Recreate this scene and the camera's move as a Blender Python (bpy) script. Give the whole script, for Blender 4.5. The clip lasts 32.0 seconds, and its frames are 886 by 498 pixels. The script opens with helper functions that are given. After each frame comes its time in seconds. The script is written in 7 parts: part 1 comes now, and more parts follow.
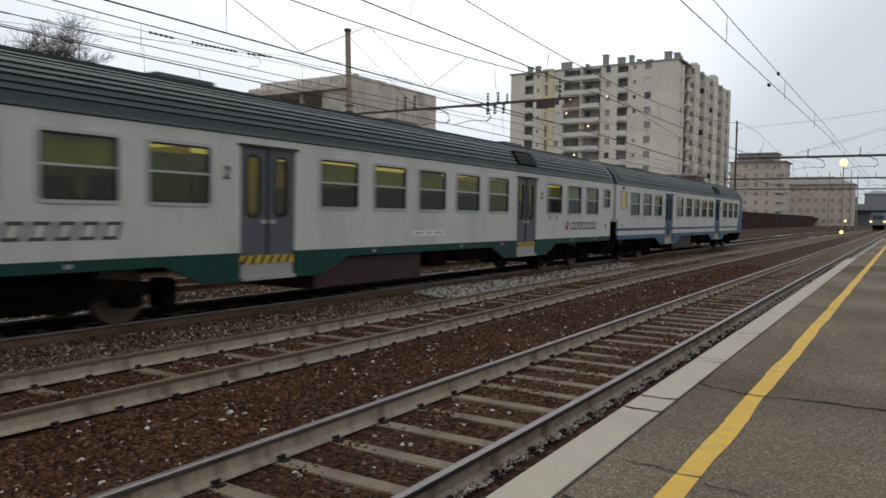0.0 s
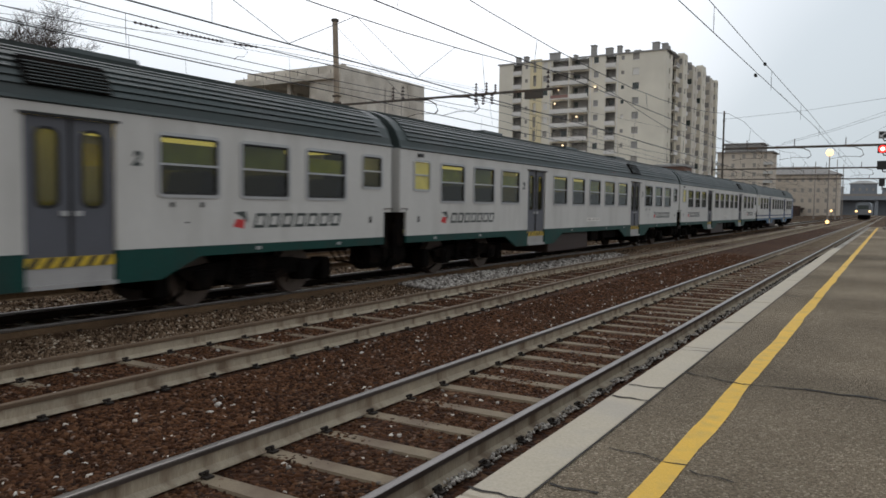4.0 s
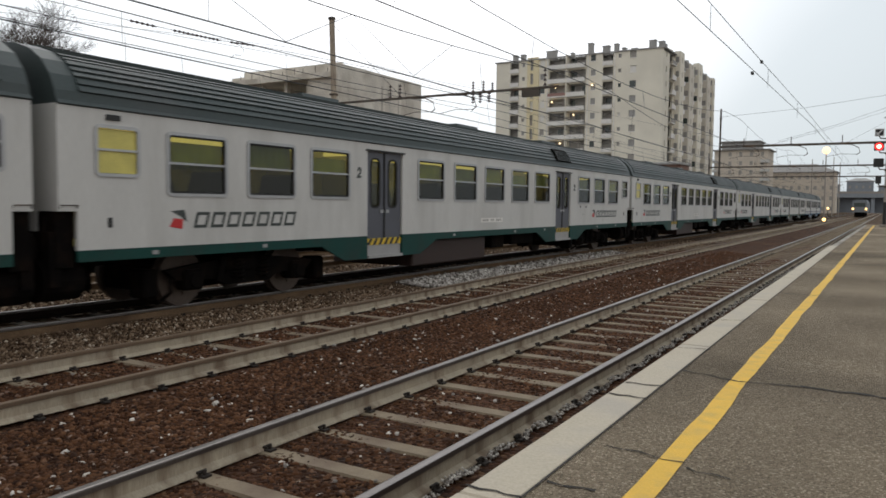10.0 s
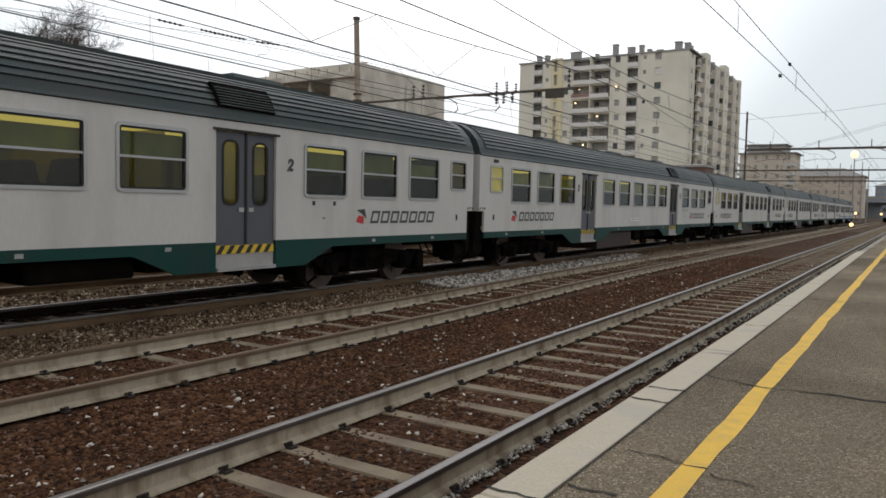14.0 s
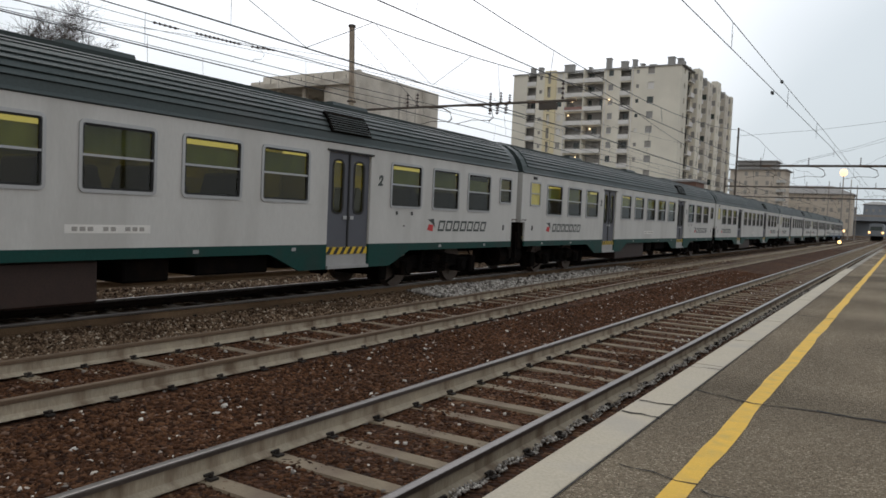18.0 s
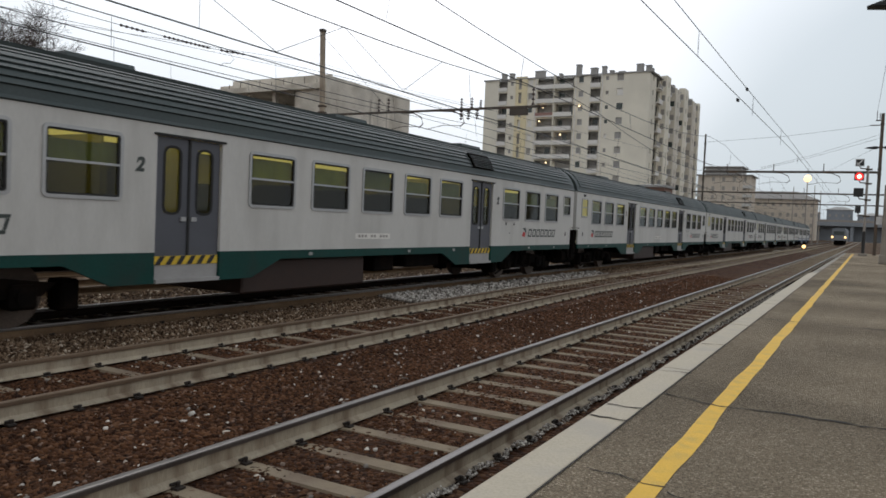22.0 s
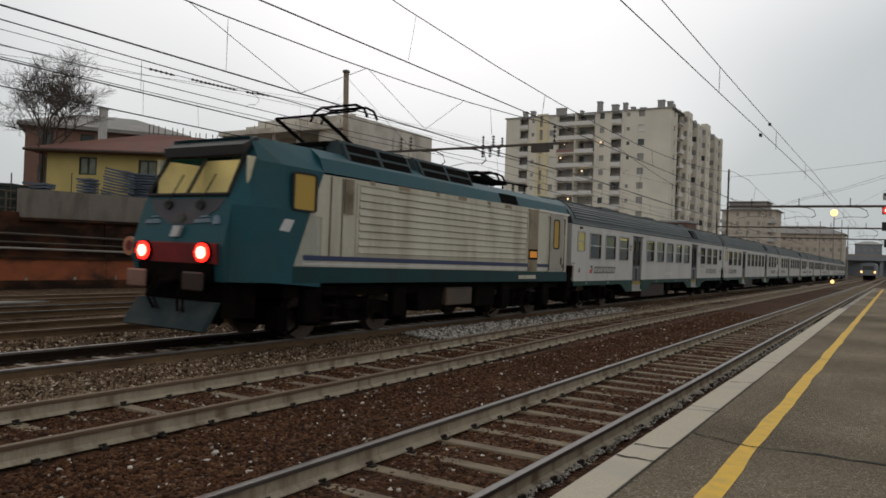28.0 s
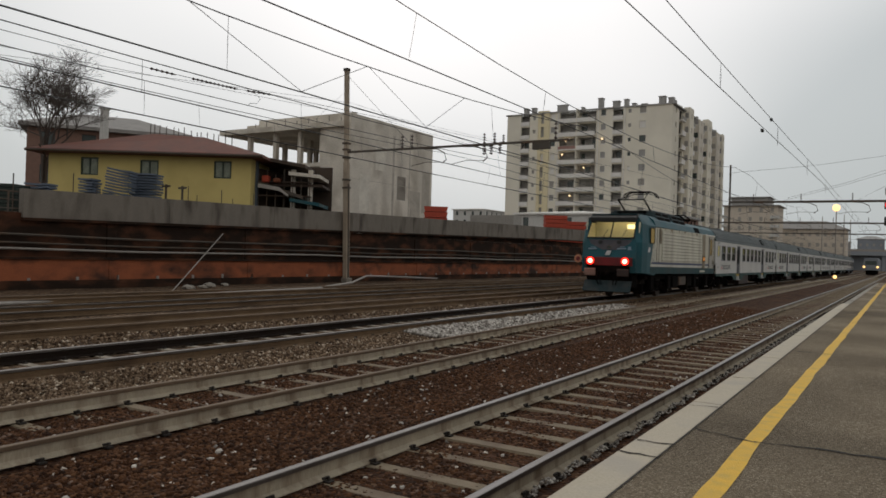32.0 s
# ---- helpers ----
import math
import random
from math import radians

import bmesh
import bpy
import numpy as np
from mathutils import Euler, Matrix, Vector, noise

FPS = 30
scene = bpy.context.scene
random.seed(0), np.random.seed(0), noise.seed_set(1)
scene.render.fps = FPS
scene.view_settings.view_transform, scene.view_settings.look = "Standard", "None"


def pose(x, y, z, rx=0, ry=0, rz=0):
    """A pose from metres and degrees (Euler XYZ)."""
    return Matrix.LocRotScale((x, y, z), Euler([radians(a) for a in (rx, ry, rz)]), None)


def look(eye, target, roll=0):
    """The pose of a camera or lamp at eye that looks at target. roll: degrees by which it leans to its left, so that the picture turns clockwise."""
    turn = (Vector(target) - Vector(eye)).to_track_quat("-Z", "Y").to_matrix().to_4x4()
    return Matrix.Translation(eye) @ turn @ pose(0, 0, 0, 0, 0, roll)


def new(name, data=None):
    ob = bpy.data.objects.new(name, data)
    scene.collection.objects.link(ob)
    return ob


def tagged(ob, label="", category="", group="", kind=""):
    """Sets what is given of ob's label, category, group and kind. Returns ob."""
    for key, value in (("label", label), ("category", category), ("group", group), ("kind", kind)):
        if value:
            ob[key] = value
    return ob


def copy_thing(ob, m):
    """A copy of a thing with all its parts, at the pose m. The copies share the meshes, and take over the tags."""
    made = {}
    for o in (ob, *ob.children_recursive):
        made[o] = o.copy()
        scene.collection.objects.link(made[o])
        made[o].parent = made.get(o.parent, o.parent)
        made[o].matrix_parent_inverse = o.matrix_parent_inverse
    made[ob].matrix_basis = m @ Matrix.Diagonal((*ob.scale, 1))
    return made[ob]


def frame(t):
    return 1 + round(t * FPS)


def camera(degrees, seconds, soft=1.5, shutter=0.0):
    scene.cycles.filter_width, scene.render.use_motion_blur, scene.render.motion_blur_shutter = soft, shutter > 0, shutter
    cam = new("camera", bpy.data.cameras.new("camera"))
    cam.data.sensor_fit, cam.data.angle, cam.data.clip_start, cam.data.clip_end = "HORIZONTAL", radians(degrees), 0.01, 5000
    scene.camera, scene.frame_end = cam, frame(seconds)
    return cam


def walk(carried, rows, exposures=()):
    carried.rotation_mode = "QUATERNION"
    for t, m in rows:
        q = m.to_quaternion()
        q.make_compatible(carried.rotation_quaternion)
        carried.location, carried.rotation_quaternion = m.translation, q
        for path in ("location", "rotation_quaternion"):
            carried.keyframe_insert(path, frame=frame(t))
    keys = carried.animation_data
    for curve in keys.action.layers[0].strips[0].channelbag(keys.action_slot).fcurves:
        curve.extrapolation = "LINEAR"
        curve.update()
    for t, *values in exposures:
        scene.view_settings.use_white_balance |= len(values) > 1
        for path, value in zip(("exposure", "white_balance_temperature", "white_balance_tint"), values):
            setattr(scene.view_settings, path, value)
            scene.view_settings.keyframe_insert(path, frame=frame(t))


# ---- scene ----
from mathutils import Quaternion

# ------------------------------------------------------------------ camera
EYE = (0.0, 0.0, 1.73)
TURN = [(0, 31.99, -2.62, 0.90), (0.5, 32.06, -2.60, 0.65), (1, 32.01, -2.73, 0.67), (1.5, 32.10, -2.69, 0.62),
        (2, 31.84, -2.73, 0.53), (2.5, 31.54, -2.80, 0.49), (3, 31.62, -2.92, 0.58), (3.5, 31.40, -3.19, 0.66),
        (5.5, 30.65, -3.36, 0.63), (6, 30.63, -3.48, 0.59), (6.5, 30.76, -3.37, 0.50), (7, 30.83, -3.21, 0.50),
        (7.5, 30.66, -3.20, 0.43), (8, 30.42, -3.17, 0.62), (8.5, 30.35, -3.23, 0.61), (9, 30.42, -3.47, 0.70),
        (9.5, 30.39, -3.51, 0.64), (10, 30.92, -3.43, 0.63), (10.5, 31.00, -3.49, 0.74), (11, 31.37, -3.37, 0.66),
        (11.5, 31.71, -3.40, 0.98), (12, 31.71, -3.41, 1.01), (12.5, 31.65, -3.40, 1.06), (13, 31.76, -3.41, 1.06)]
TURN += [(13.5, 32.46, -3.44, 1.16), (14, 32.55, -3.43, 1.28), (14.5, 31.99, -3.45, 1.31), (16.5, 31.29, -3.64, 2.32),
         (16.6, 29.15, -2.68, 2.68), (16.8, 29.5, -2.68, 2.69), (17, 30.02, -2.65, 2.69), (17.5, 31.35, -2.78, 2.71), (18, 31.84, -2.71, 2.51), (18.5, 32.06, -2.64, 2.54),
         (19, 32.42, -2.53, 2.39), (19.5, 32.56, -2.45, 2.50), (20, 32.64, -2.35, 2.46), (20.5, 31.63, -2.44, 2.43),
         (21, 30.85, -2.25, 2.24), (21.5, 30.25, -2.04, 2.35), (22, 29.68, -2.23, 2.50), (22.5, 29.75, -2.34, 2.42),
         (23, 30.32, -2.32, 2.24), (23.5, 31.27, -2.07, 1.87), (24, 32.24, -1.26, 1.77), (24.5, 32.54, 0.11, 2.12)]
TURN += [(25, 32.08, 1.28, 2.76), (25.5, 31.88, 1.13, 2.69), (26, 32.06, 1.16, 2.53), (26.5, 32.12, 1.12, 2.48),
         (28.5, 31.18, 0.45, 2.14), (29, 30.93, 0.51, 2.18), (29.5, 31.30, 0.52, 2.25), (30, 31.09, 0.40, 2.07),
         (30.5, 30.96, 0.35, 2.05), (31, 30.74, 0.47, 2.08), (31.5, 31.10, 0.35, 2.02), (32, 31.66, 0.35, 1.81)]
cam = camera(61.6, 32.0, soft=1.65, shutter=0.4)
# the small drift of the hand that holds the camera
SWAY = [(0, .006, -.006, 0), (3, .014, -.005, -.002), (5.5, .012, .002, -.002), (7.5, .02, 0, -.001), (9.5, .016, 0, -.003),
        (11.5, .011, -.003, -.002), (13.5, .002, -.008, -.001), (14.5, .005, -.003, -.002), (16.5, .004, -.002, -.006), (16.6, -.016, .011, -.003),
        (18, -.024, .008, -.003), (20, -.019, .005, -.001), (21.5, -.007, .013, .001), (22.5, -.011, .013, 0), (23.5, -.021, .008, .001)]
SWAY += [(24, -.016, .004, .008), (24.5, -.008, -.002, .015), (25, -.005, .002, .012), (26.5, -.007, -.006, .01), (28.5, -.008, .005, .007), (30, -.003, .004, .007), (32, -.005, 0, .006)]
def eye_at(t):
    return [EYE[k] + float(np.interp(t, [q[0] for q in SWAY], [q[k + 1] for q in SWAY])) for k in range(3)]
walk(cam, [(t, pose(*eye_at(t), 90 + p, 0, y) @ pose(0, 0, 0, 0, 0, r)) for t, y, p, r in TURN],
     exposures=[(0, -0.14, 6200, 10), (3.5, -0.10, 6200, 10), (6, 0.05, 6360, 10), (14, 0.11, 6380, 10), (17, 0.02, 6320, 10), (20, -0.06, 6220, 10), (23, -0.05, 6230, 10), (25, -0.29, 6280, 10), (28, -0.40, 6600, 10), (32, -0.42, 6660, 10)])

# ------------------------------------------------------------------ world and sun
world = bpy.data.worlds.new("overcast_sky")
scene.world = world
world.use_nodes = True
wn, wl = world.node_tree.nodes, world.node_tree.links
sky = wn.new("ShaderNodeTexSky")
sky.sky_type, sky.sun_disc = 'NISHITA', False
sky.sun_elevation, sky.sun_rotation = radians(52), radians(-61)
sky.air_density, sky.dust_density = 1.5, 4.0
grad = wn.new("ShaderNodeTexCoord")
# bright cloud over the setting sun, beyond the wall; duller cloud behind the platform
glowdir = wn.new("ShaderNodeVectorMath"); glowdir.operation = 'DOT_PRODUCT'
glowdir.inputs[1].default_value = Vector((-0.48, 0.70, 0.53)).normalized()
wl.new(grad.outputs["Generated"], glowdir.inputs[0])
cloud = wn.new("ShaderNodeTexNoise"); cloud.inputs["Scale"].default_value = 1.6
wl.new(grad.outputs["Generated"], cloud.inputs["Vector"])
soft = wn.new("ShaderNodeMath"); soft.operation = 'MULTIPLY_ADD'
soft.inputs[1].default_value, soft.inputs[2].default_value = 0.25, -0.12
wl.new(cloud.outputs[0], soft.inputs[0])
both = wn.new("ShaderNodeMath"); both.operation = 'ADD'
wl.new(glowdir.outputs["Value"], both.inputs[0]); wl.new(soft.outputs[0], both.inputs[1])
half = wn.new("ShaderNodeMath"); half.operation = 'MULTIPLY_ADD'
half.inputs[1].default_value, half.inputs[2].default_value = 0.5, 0.5
wl.new(both.outputs[0], half.inputs[0])
ramp = wn.new("ShaderNodeValToRGB")
wl.new(half.outputs[0], ramp.inputs[0])
el = ramp.color_ramp.elements
el[0].position, el[0].color = 0.0, (0.72, 0.71, 0.70, 1)
el[1].position, el[1].color = 1.0, (1.55, 1.52, 1.53, 1)
for at, rgb in ((0.45, (0.73, 0.72, 0.71)), (0.80, (0.60, 0.655, 0.675)), (0.87, (0.645, 0.70, 0.72)), (0.92, (0.76, 0.81, 0.835)), (0.965, (1.22, 1.23, 1.25))):
    e = el.new(at); e.color = (*rgb, 1)
mixw = wn.new("ShaderNodeMix")
mixw.data_type = 'RGBA'
mixw.inputs[0].default_value = 0.93
skyscale = wn.new("ShaderNodeVectorMath"); skyscale.operation = 'SCALE'; skyscale.inputs[3].default_value = 0.1
wl.new(sky.outputs[0], skyscale.inputs[0])
wl.new(skyscale.outputs[0], mixw.inputs[6])
wl.new(ramp.outputs[0], mixw.inputs[7])
wl.new(mixw.outputs[2], wn["Background"].inputs[0])
wn["Background"].inputs[1].default_value = 1.0
sun = new("sun", bpy.data.lights.new("sun", 'SUN'))
sun.data.energy, sun.data.angle, sun.data.color = 0.4, radians(40), (1.0, 0.96, 0.9)
sun.matrix_world = look((-20, 11, 30), (0, 0, 0))

# ------------------------------------------------------------------ materials
def mat(name, rgb, rough=0.7, metal=0.0, var=0.18, scale=3.0, fine=60.0, bump=0.15, stain=None, stain_amt=0.5, stain_scale=1.2, spec=0.5, stretch=(1, 1, 1)):
    """A worn surface: broad and fine variation, optional stains, fine relief."""
    m = bpy.data.materials.new(name)
    m.use_nodes = True
    n, l = m.node_tree.nodes, m.node_tree.links
    b = n["Principled BSDF"]
    b.inputs["Roughness"].default_value, b.inputs["Metallic"].default_value = rough, metal
    b.inputs["Specular IOR Level"].default_value = spec
    tc = n.new("ShaderNodeTexCoord")
    mp = n.new("ShaderNodeMapping")
    mp.inputs["Scale"].default_value = stretch
    l.new(tc.outputs["Object"], mp.inputs[0])
    def noise_node(s, d=4):
        q = n.new("ShaderNodeTexNoise")
        q.inputs["Scale"].default_value, q.inputs["Detail"].default_value = s, d
        l.new(mp.outputs[0], q.inputs["Vector"])
        return q
    big, small = noise_node(scale), noise_node(fine, 2)
    add = n.new("ShaderNodeMath"); add.operation = 'ADD'
    l.new(big.outputs[0], add.inputs[0]); l.new(small.outputs[0], add.inputs[1])
    mr = n.new("ShaderNodeMapRange")
    mr.inputs[1].default_value, mr.inputs[2].default_value = 0.6, 1.4
    mr.inputs[3].default_value, mr.inputs[4].default_value = 1 - var, 1 + var
    l.new(add.outputs[0], mr.inputs[0])
    sc = n.new("ShaderNodeVectorMath"); sc.operation = 'SCALE'
    sc.inputs[0].default_value = rgb
    l.new(mr.outputs[0], sc.inputs[3])
    out = sc.outputs[0]
    if stain:
        st = noise_node(stain_scale, 6)
        sr = n.new("ShaderNodeMapRange")
        sr.inputs[1].default_value, sr.inputs[2].default_value, sr.inputs[4].default_value = 0.48, 0.68, stain_amt
        l.new(st.outputs[0], sr.inputs[0])
        mx = n.new("ShaderNodeMix"); mx.data_type = 'RGBA'
        l.new(sr.outputs[0], mx.inputs[0]); l.new(out, mx.inputs[6])
        mx.inputs[7].default_value = (*stain, 1)
        out = mx.outputs[2]
    l.new(out, b.inputs["Base Color"])
    rr = n.new("ShaderNodeMapRange")
    rr.inputs[3].default_value, rr.inputs[4].default_value = max(0, rough - 0.1), min(1, rough + 0.1)
    l.new(big.outputs[0], rr.inputs[0]); l.new(rr.outputs[0], b.inputs["Roughness"])
    if bump:
        bp = n.new("ShaderNodeBump")
        bp.inputs["Strength"].default_value, bp.inputs["Distance"].default_value = bump, 0.01
        l.new(small.outputs[0], bp.inputs["Height"]); l.new(bp.outputs[0], b.inputs["Normal"])
    return m

def glow(name, rgb, power):
    m = bpy.data.materials.new(name)
    m.use_nodes = True
    b = m.node_tree.nodes["Principled BSDF"]
    b.inputs["Base Color"].default_value = (*rgb, 1)
    b.inputs["Emission Color"].default_value = (*rgb, 1)
    b.inputs["Emission Strength"].default_value = power
    return m

def glass(name, tint, rough=0.03, ior=1.45):
    """A tinted pane: clear through, with gloss that grows towards grazing views."""
    m = bpy.data.materials.new(name)
    m.use_nodes = True
    n, l = m.node_tree.nodes, m.node_tree.links
    n.remove(n["Principled BSDF"])
    tr = n.new("ShaderNodeBsdfTransparent"); tr.inputs[0].default_value = (*tint, 1)
    gl = n.new("ShaderNodeBsdfGlossy"); gl.inputs["Roughness"].default_value = rough
    lw = n.new("ShaderNodeLayerWeight"); lw.inputs[0].default_value = 0.5
    pw = n.new("ShaderNodeMath"); pw.operation = 'POWER'; pw.inputs[1].default_value = 4.0
    l.new(lw.outputs["Facing"], pw.inputs[0])
    fr = n.new("ShaderNodeMath"); fr.operation = 'MULTIPLY_ADD'
    fr.inputs[1].default_value, fr.inputs[2].default_value = (ior - 1.0) * 0.75, (ior - 1.0) * 0.07
    l.new(pw.outputs[0], fr.inputs[0])
    mx = n.new("ShaderNodeMixShader")
    l.new(fr.outputs[0], mx.inputs[0]); l.new(tr.outputs[0], mx.inputs[1]); l.new(gl.outputs[0], mx.inputs[2])
    l.new(mx.outputs[0], n["Material Output"].inputs[0])
    return m

def stone_mat(name, ramp_pts, rough=0.95, var_scale=0.8):
    """Loose stones: each island takes a colour of its own."""
    m = bpy.data.materials.new(name)
    m.use_nodes = True
    n, l = m.node_tree.nodes, m.node_tree.links
    b = n["Principled BSDF"]
    b.inputs["Roughness"].default_value = rough
    b.inputs["Specular IOR Level"].default_value = 0.2
    g = n.new("ShaderNodeNewGeometry")
    r = n.new("ShaderNodeValToRGB")
    els = r.color_ramp.elements
    els[0].position, els[0].color = ramp_pts[0][0], (*ramp_pts[0][1], 1)
    els[1].position, els[1].color = ramp_pts[-1][0], (*ramp_pts[-1][1], 1)
    for p, c in ramp_pts[1:-1]:
        q = els.new(p); q.color = (*c, 1)
    l.new(g.outputs["Random Per Island"], r.inputs[0])
    tc = n.new("ShaderNodeTexCoord")
    nz = n.new("ShaderNodeTexNoise"); nz.inputs["Scale"].default_value, nz.inputs["Detail"].default_value = var_scale, 5
    l.new(tc.outputs["Object"], nz.inputs["Vector"])
    mr = n.new("ShaderNodeMapRange"); mr.inputs[3].default_value, mr.inputs[4].default_value = 0.55, 1.45
    l.new(nz.outputs[0], mr.inputs[0])
    sc = n.new("ShaderNodeVectorMath"); sc.operation = 'SCALE'
    l.new(r.outputs[0], sc.inputs[0]); l.new(mr.outputs[0], sc.inputs[3])
    l.new(sc.outputs[0], b.inputs["Base Color"])
    return m

def bed_mat(name, dark, mid, light, cell=14.0):
    """Ballast as a surface: cells of stone colour with recessed joints."""
    m = bpy.data.materials.new(name)
    m.use_nodes = True
    n, l = m.node_tree.nodes, m.node_tree.links
    b = n["Principled BSDF"]
    b.inputs["Roughness"].default_value = 0.95
    b.inputs["Specular IOR Level"].default_value = 0.2
    tc = n.new("ShaderNodeTexCoord")
    v = n.new("ShaderNodeTexVoronoi"); v.inputs["Scale"].default_value = cell
    l.new(tc.outputs["Object"], v.inputs["Vector"])
    sp = n.new("ShaderNodeSeparateColor"); l.new(v.outputs["Color"], sp.inputs[0])
    r = n.new("ShaderNodeValToRGB")
    els = r.color_ramp.elements
    els[0].position, els[0].color = 0.0, (*dark, 1)
    els[1].position, els[1].color = 1.0, (*light, 1)
    q = els.new(0.85); q.color = (*mid, 1)
    l.new(sp.outputs[0], r.inputs[0])
    nz = n.new("ShaderNodeTexNoise"); nz.inputs["Scale"].default_value, nz.inputs["Detail"].default_value = 0.35, 6
    l.new(tc.outputs["Object"], nz.inputs["Vector"])
    mr = n.new("ShaderNodeMapRange"); mr.inputs[1].default_value, mr.inputs[2].default_value = 0.3, 0.7
    mr.inputs[3].default_value, mr.inputs[4].default_value = 0.6, 1.4
    l.new(nz.outputs[0], mr.inputs[0])
    sc = n.new("ShaderNodeVectorMath"); sc.operation = 'SCALE'
    l.new(r.outputs[0], sc.inputs[0]); l.new(mr.outputs[0], sc.inputs[3]); l.new(sc.outputs[0], b.inputs["Base Color"])
    bp = n.new("ShaderNodeBump"); bp.inputs["Strength"].default_value, bp.inputs["Distance"].default_value = 1.0, 0.04
    bp.invert = True
    l.new(v.outputs["Distance"], bp.inputs["Height"]); l.new(bp.outputs[0], b.inputs["Normal"])
    return m

M_RUST_BED = bed_mat("rusty_ballast", (0.022, 0.009, 0.004), (0.080, 0.033, 0.014), (0.17, 0.10, 0.055), 19.0)
M_GREY_BED = bed_mat("grey_ballast", (0.030, 0.016, 0.008), (0.112, 0.068, 0.039), (0.28, 0.20, 0.13))
M_DIRT = bed_mat("far_ground", (0.04, 0.031, 0.024), (0.09, 0.071, 0.056), (0.16, 0.135, 0.11), 5.0)
M_RUST_STONE = stone_mat("rusty_stones", [(0, (0.018, 0.007, 0.003)), (0.5, (0.066, 0.027, 0.011)), (0.93, (0.132, 0.062, 0.029)), (0.988, (0.19, 0.13, 0.1)), (0.995, (0.62, 0.56, 0.48)), (1.0, (0.7, 0.65, 0.58))])
M_GREY_STONE = stone_mat("grey_stones", [(0, (0.028, 0.015, 0.008)), (0.5, (0.128, 0.080, 0.047)), (0.9, (0.27, 0.19, 0.125)), (1.0, (0.60, 0.51, 0.40))])
M_PALE_STONE = stone_mat("pale_stones", [(0, (0.10, 0.085, 0.07)), (0.5, (0.32, 0.29, 0.26)), (1.0, (0.66, 0.62, 0.56))])
M_RAIL = mat("rail_side", (0.39, 0.33, 0.245), 0.85, 0.0, 0.25, 1.5, 40, 0.3, stain=(0.14, 0.09, 0.055), stain_amt=0.85, stain_scale=2.2, stretch=(1, 2.2, 0.5))
# near-black rail side: the train's shade put into the colour
M_RAIL_SHADE = mat("rail_side_oily", (0.016, 0.010, 0.007), 0.85, 0.0, 0.4, 1.5, 40, 0.3, spec=0.15)
M_RAIL_DARK = mat("rail_side_rust", (0.16, 0.105, 0.062), 0.9, 0.0, 0.3, 1.5, 40, 0.3, stain=(0.06, 0.036, 0.022), stain_amt=0.7, stain_scale=0.8, spec=0.15)
M_RAILHEAD_DARK = mat("rail_head_dark", (0.085, 0.066, 0.052), 0.55, 0.35, 0.25, 2, 80, 0.1)
M_RAILHEAD = mat("rail_head", (0.17, 0.155, 0.145), 0.34, 0.8, 0.25, 2, 80, 0.1)
M_RAILHEAD_RUST = mat("rail_head_rusty", (0.15, 0.10, 0.062), 0.65, 0.3, 0.25, 2, 80, 0.2)
M_SLEEPER_PALE = mat("sleeper_pale", (0.36, 0.31, 0.245), 0.9, 0, 0.3, 5, 70, 0.4, stain=(0.07, 0.045, 0.028), stain_amt=0.95, stain_scale=2.6)
M_SLEEPER = mat("sleeper_concrete", (0.235, 0.185, 0.122), 0.9, 0, 0.2, 5, 70, 0.4, stain=(0.11, 0.07, 0.05), stain_amt=0.7, stain_scale=2.2)
M_CLIP = mat("fastening_iron", (0.035, 0.027, 0.022), 0.8, 0.3, 0.3, 8, 90, 0.2)
M_ASPHALT = bed_mat("platform_asphalt", (0.232, 0.183, 0.126), (0.43, 0.345, 0.243), (0.68, 0.57, 0.43), 95.0)
M_KERB = mat("edge_stone", (0.475, 0.415, 0.32), 0.85, 0, 0.16, 2, 60, 0.35, stain=(0.36, 0.325, 0.285), stain_amt=0.6, stain_scale=2)
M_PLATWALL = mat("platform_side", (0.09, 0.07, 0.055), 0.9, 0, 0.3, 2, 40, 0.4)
M_YELLOW = mat("yellow_paint", (0.72, 0.435, 0.05), 0.75, 0, 0.12, 3, 110, 0.3, stain=(0.42, 0.30, 0.10), stain_amt=0.45, stain_scale=7)
M_CRACK = mat("crack_dirt", (0.028, 0.024, 0.02), 0.95, 0, 0.3)
M_WHITE = mat("coach_white", (0.585, 0.572, 0.542), 0.42, 0, 0.07, 0.8, 30, 0.03, stain=(0.42, 0.405, 0.375), stain_amt=0.5, stain_scale=1.1, stretch=(1, 1.4, 0.3))
M_GREEN = mat("coach_green", (0.006, 0.050, 0.041), 0.55, 0, 0.2, 1.2, 30, 0.05, stain=(0.022, 0.038, 0.032), stain_amt=0.6, stain_scale=1.5, spec=0.25)
M_TEALSILL = mat("loco_sill_teal", (0.006, 0.045, 0.050), 0.55, 0, 0.25, 1.2, 30, 0.05, stain=(0.016, 0.028, 0.028), stain_amt=0.7, stain_scale=1.5, spec=0.25)
M_ROOF = mat("coach_roof", (0.037, 0.051, 0.050), 0.5, 0.1, 0.25, 0.6, 25, 0.1, stain=(0.055, 0.06, 0.058), stain_amt=0.7, stain_scale=0.5)
M_ALU = mat("window_aluminium", (0.43, 0.43, 0.43), 0.4, 0.75, 0.12, 4, 60, 0.05)
M_DOOR = mat("door_grey", (0.088, 0.091, 0.108), 0.5, 0, 0.15, 2, 40, 0.05)
M_DOORBLUE = mat("door_blue", (0.04, 0.09, 0.22), 0.5, 0, 0.15, 2, 40, 0.05)
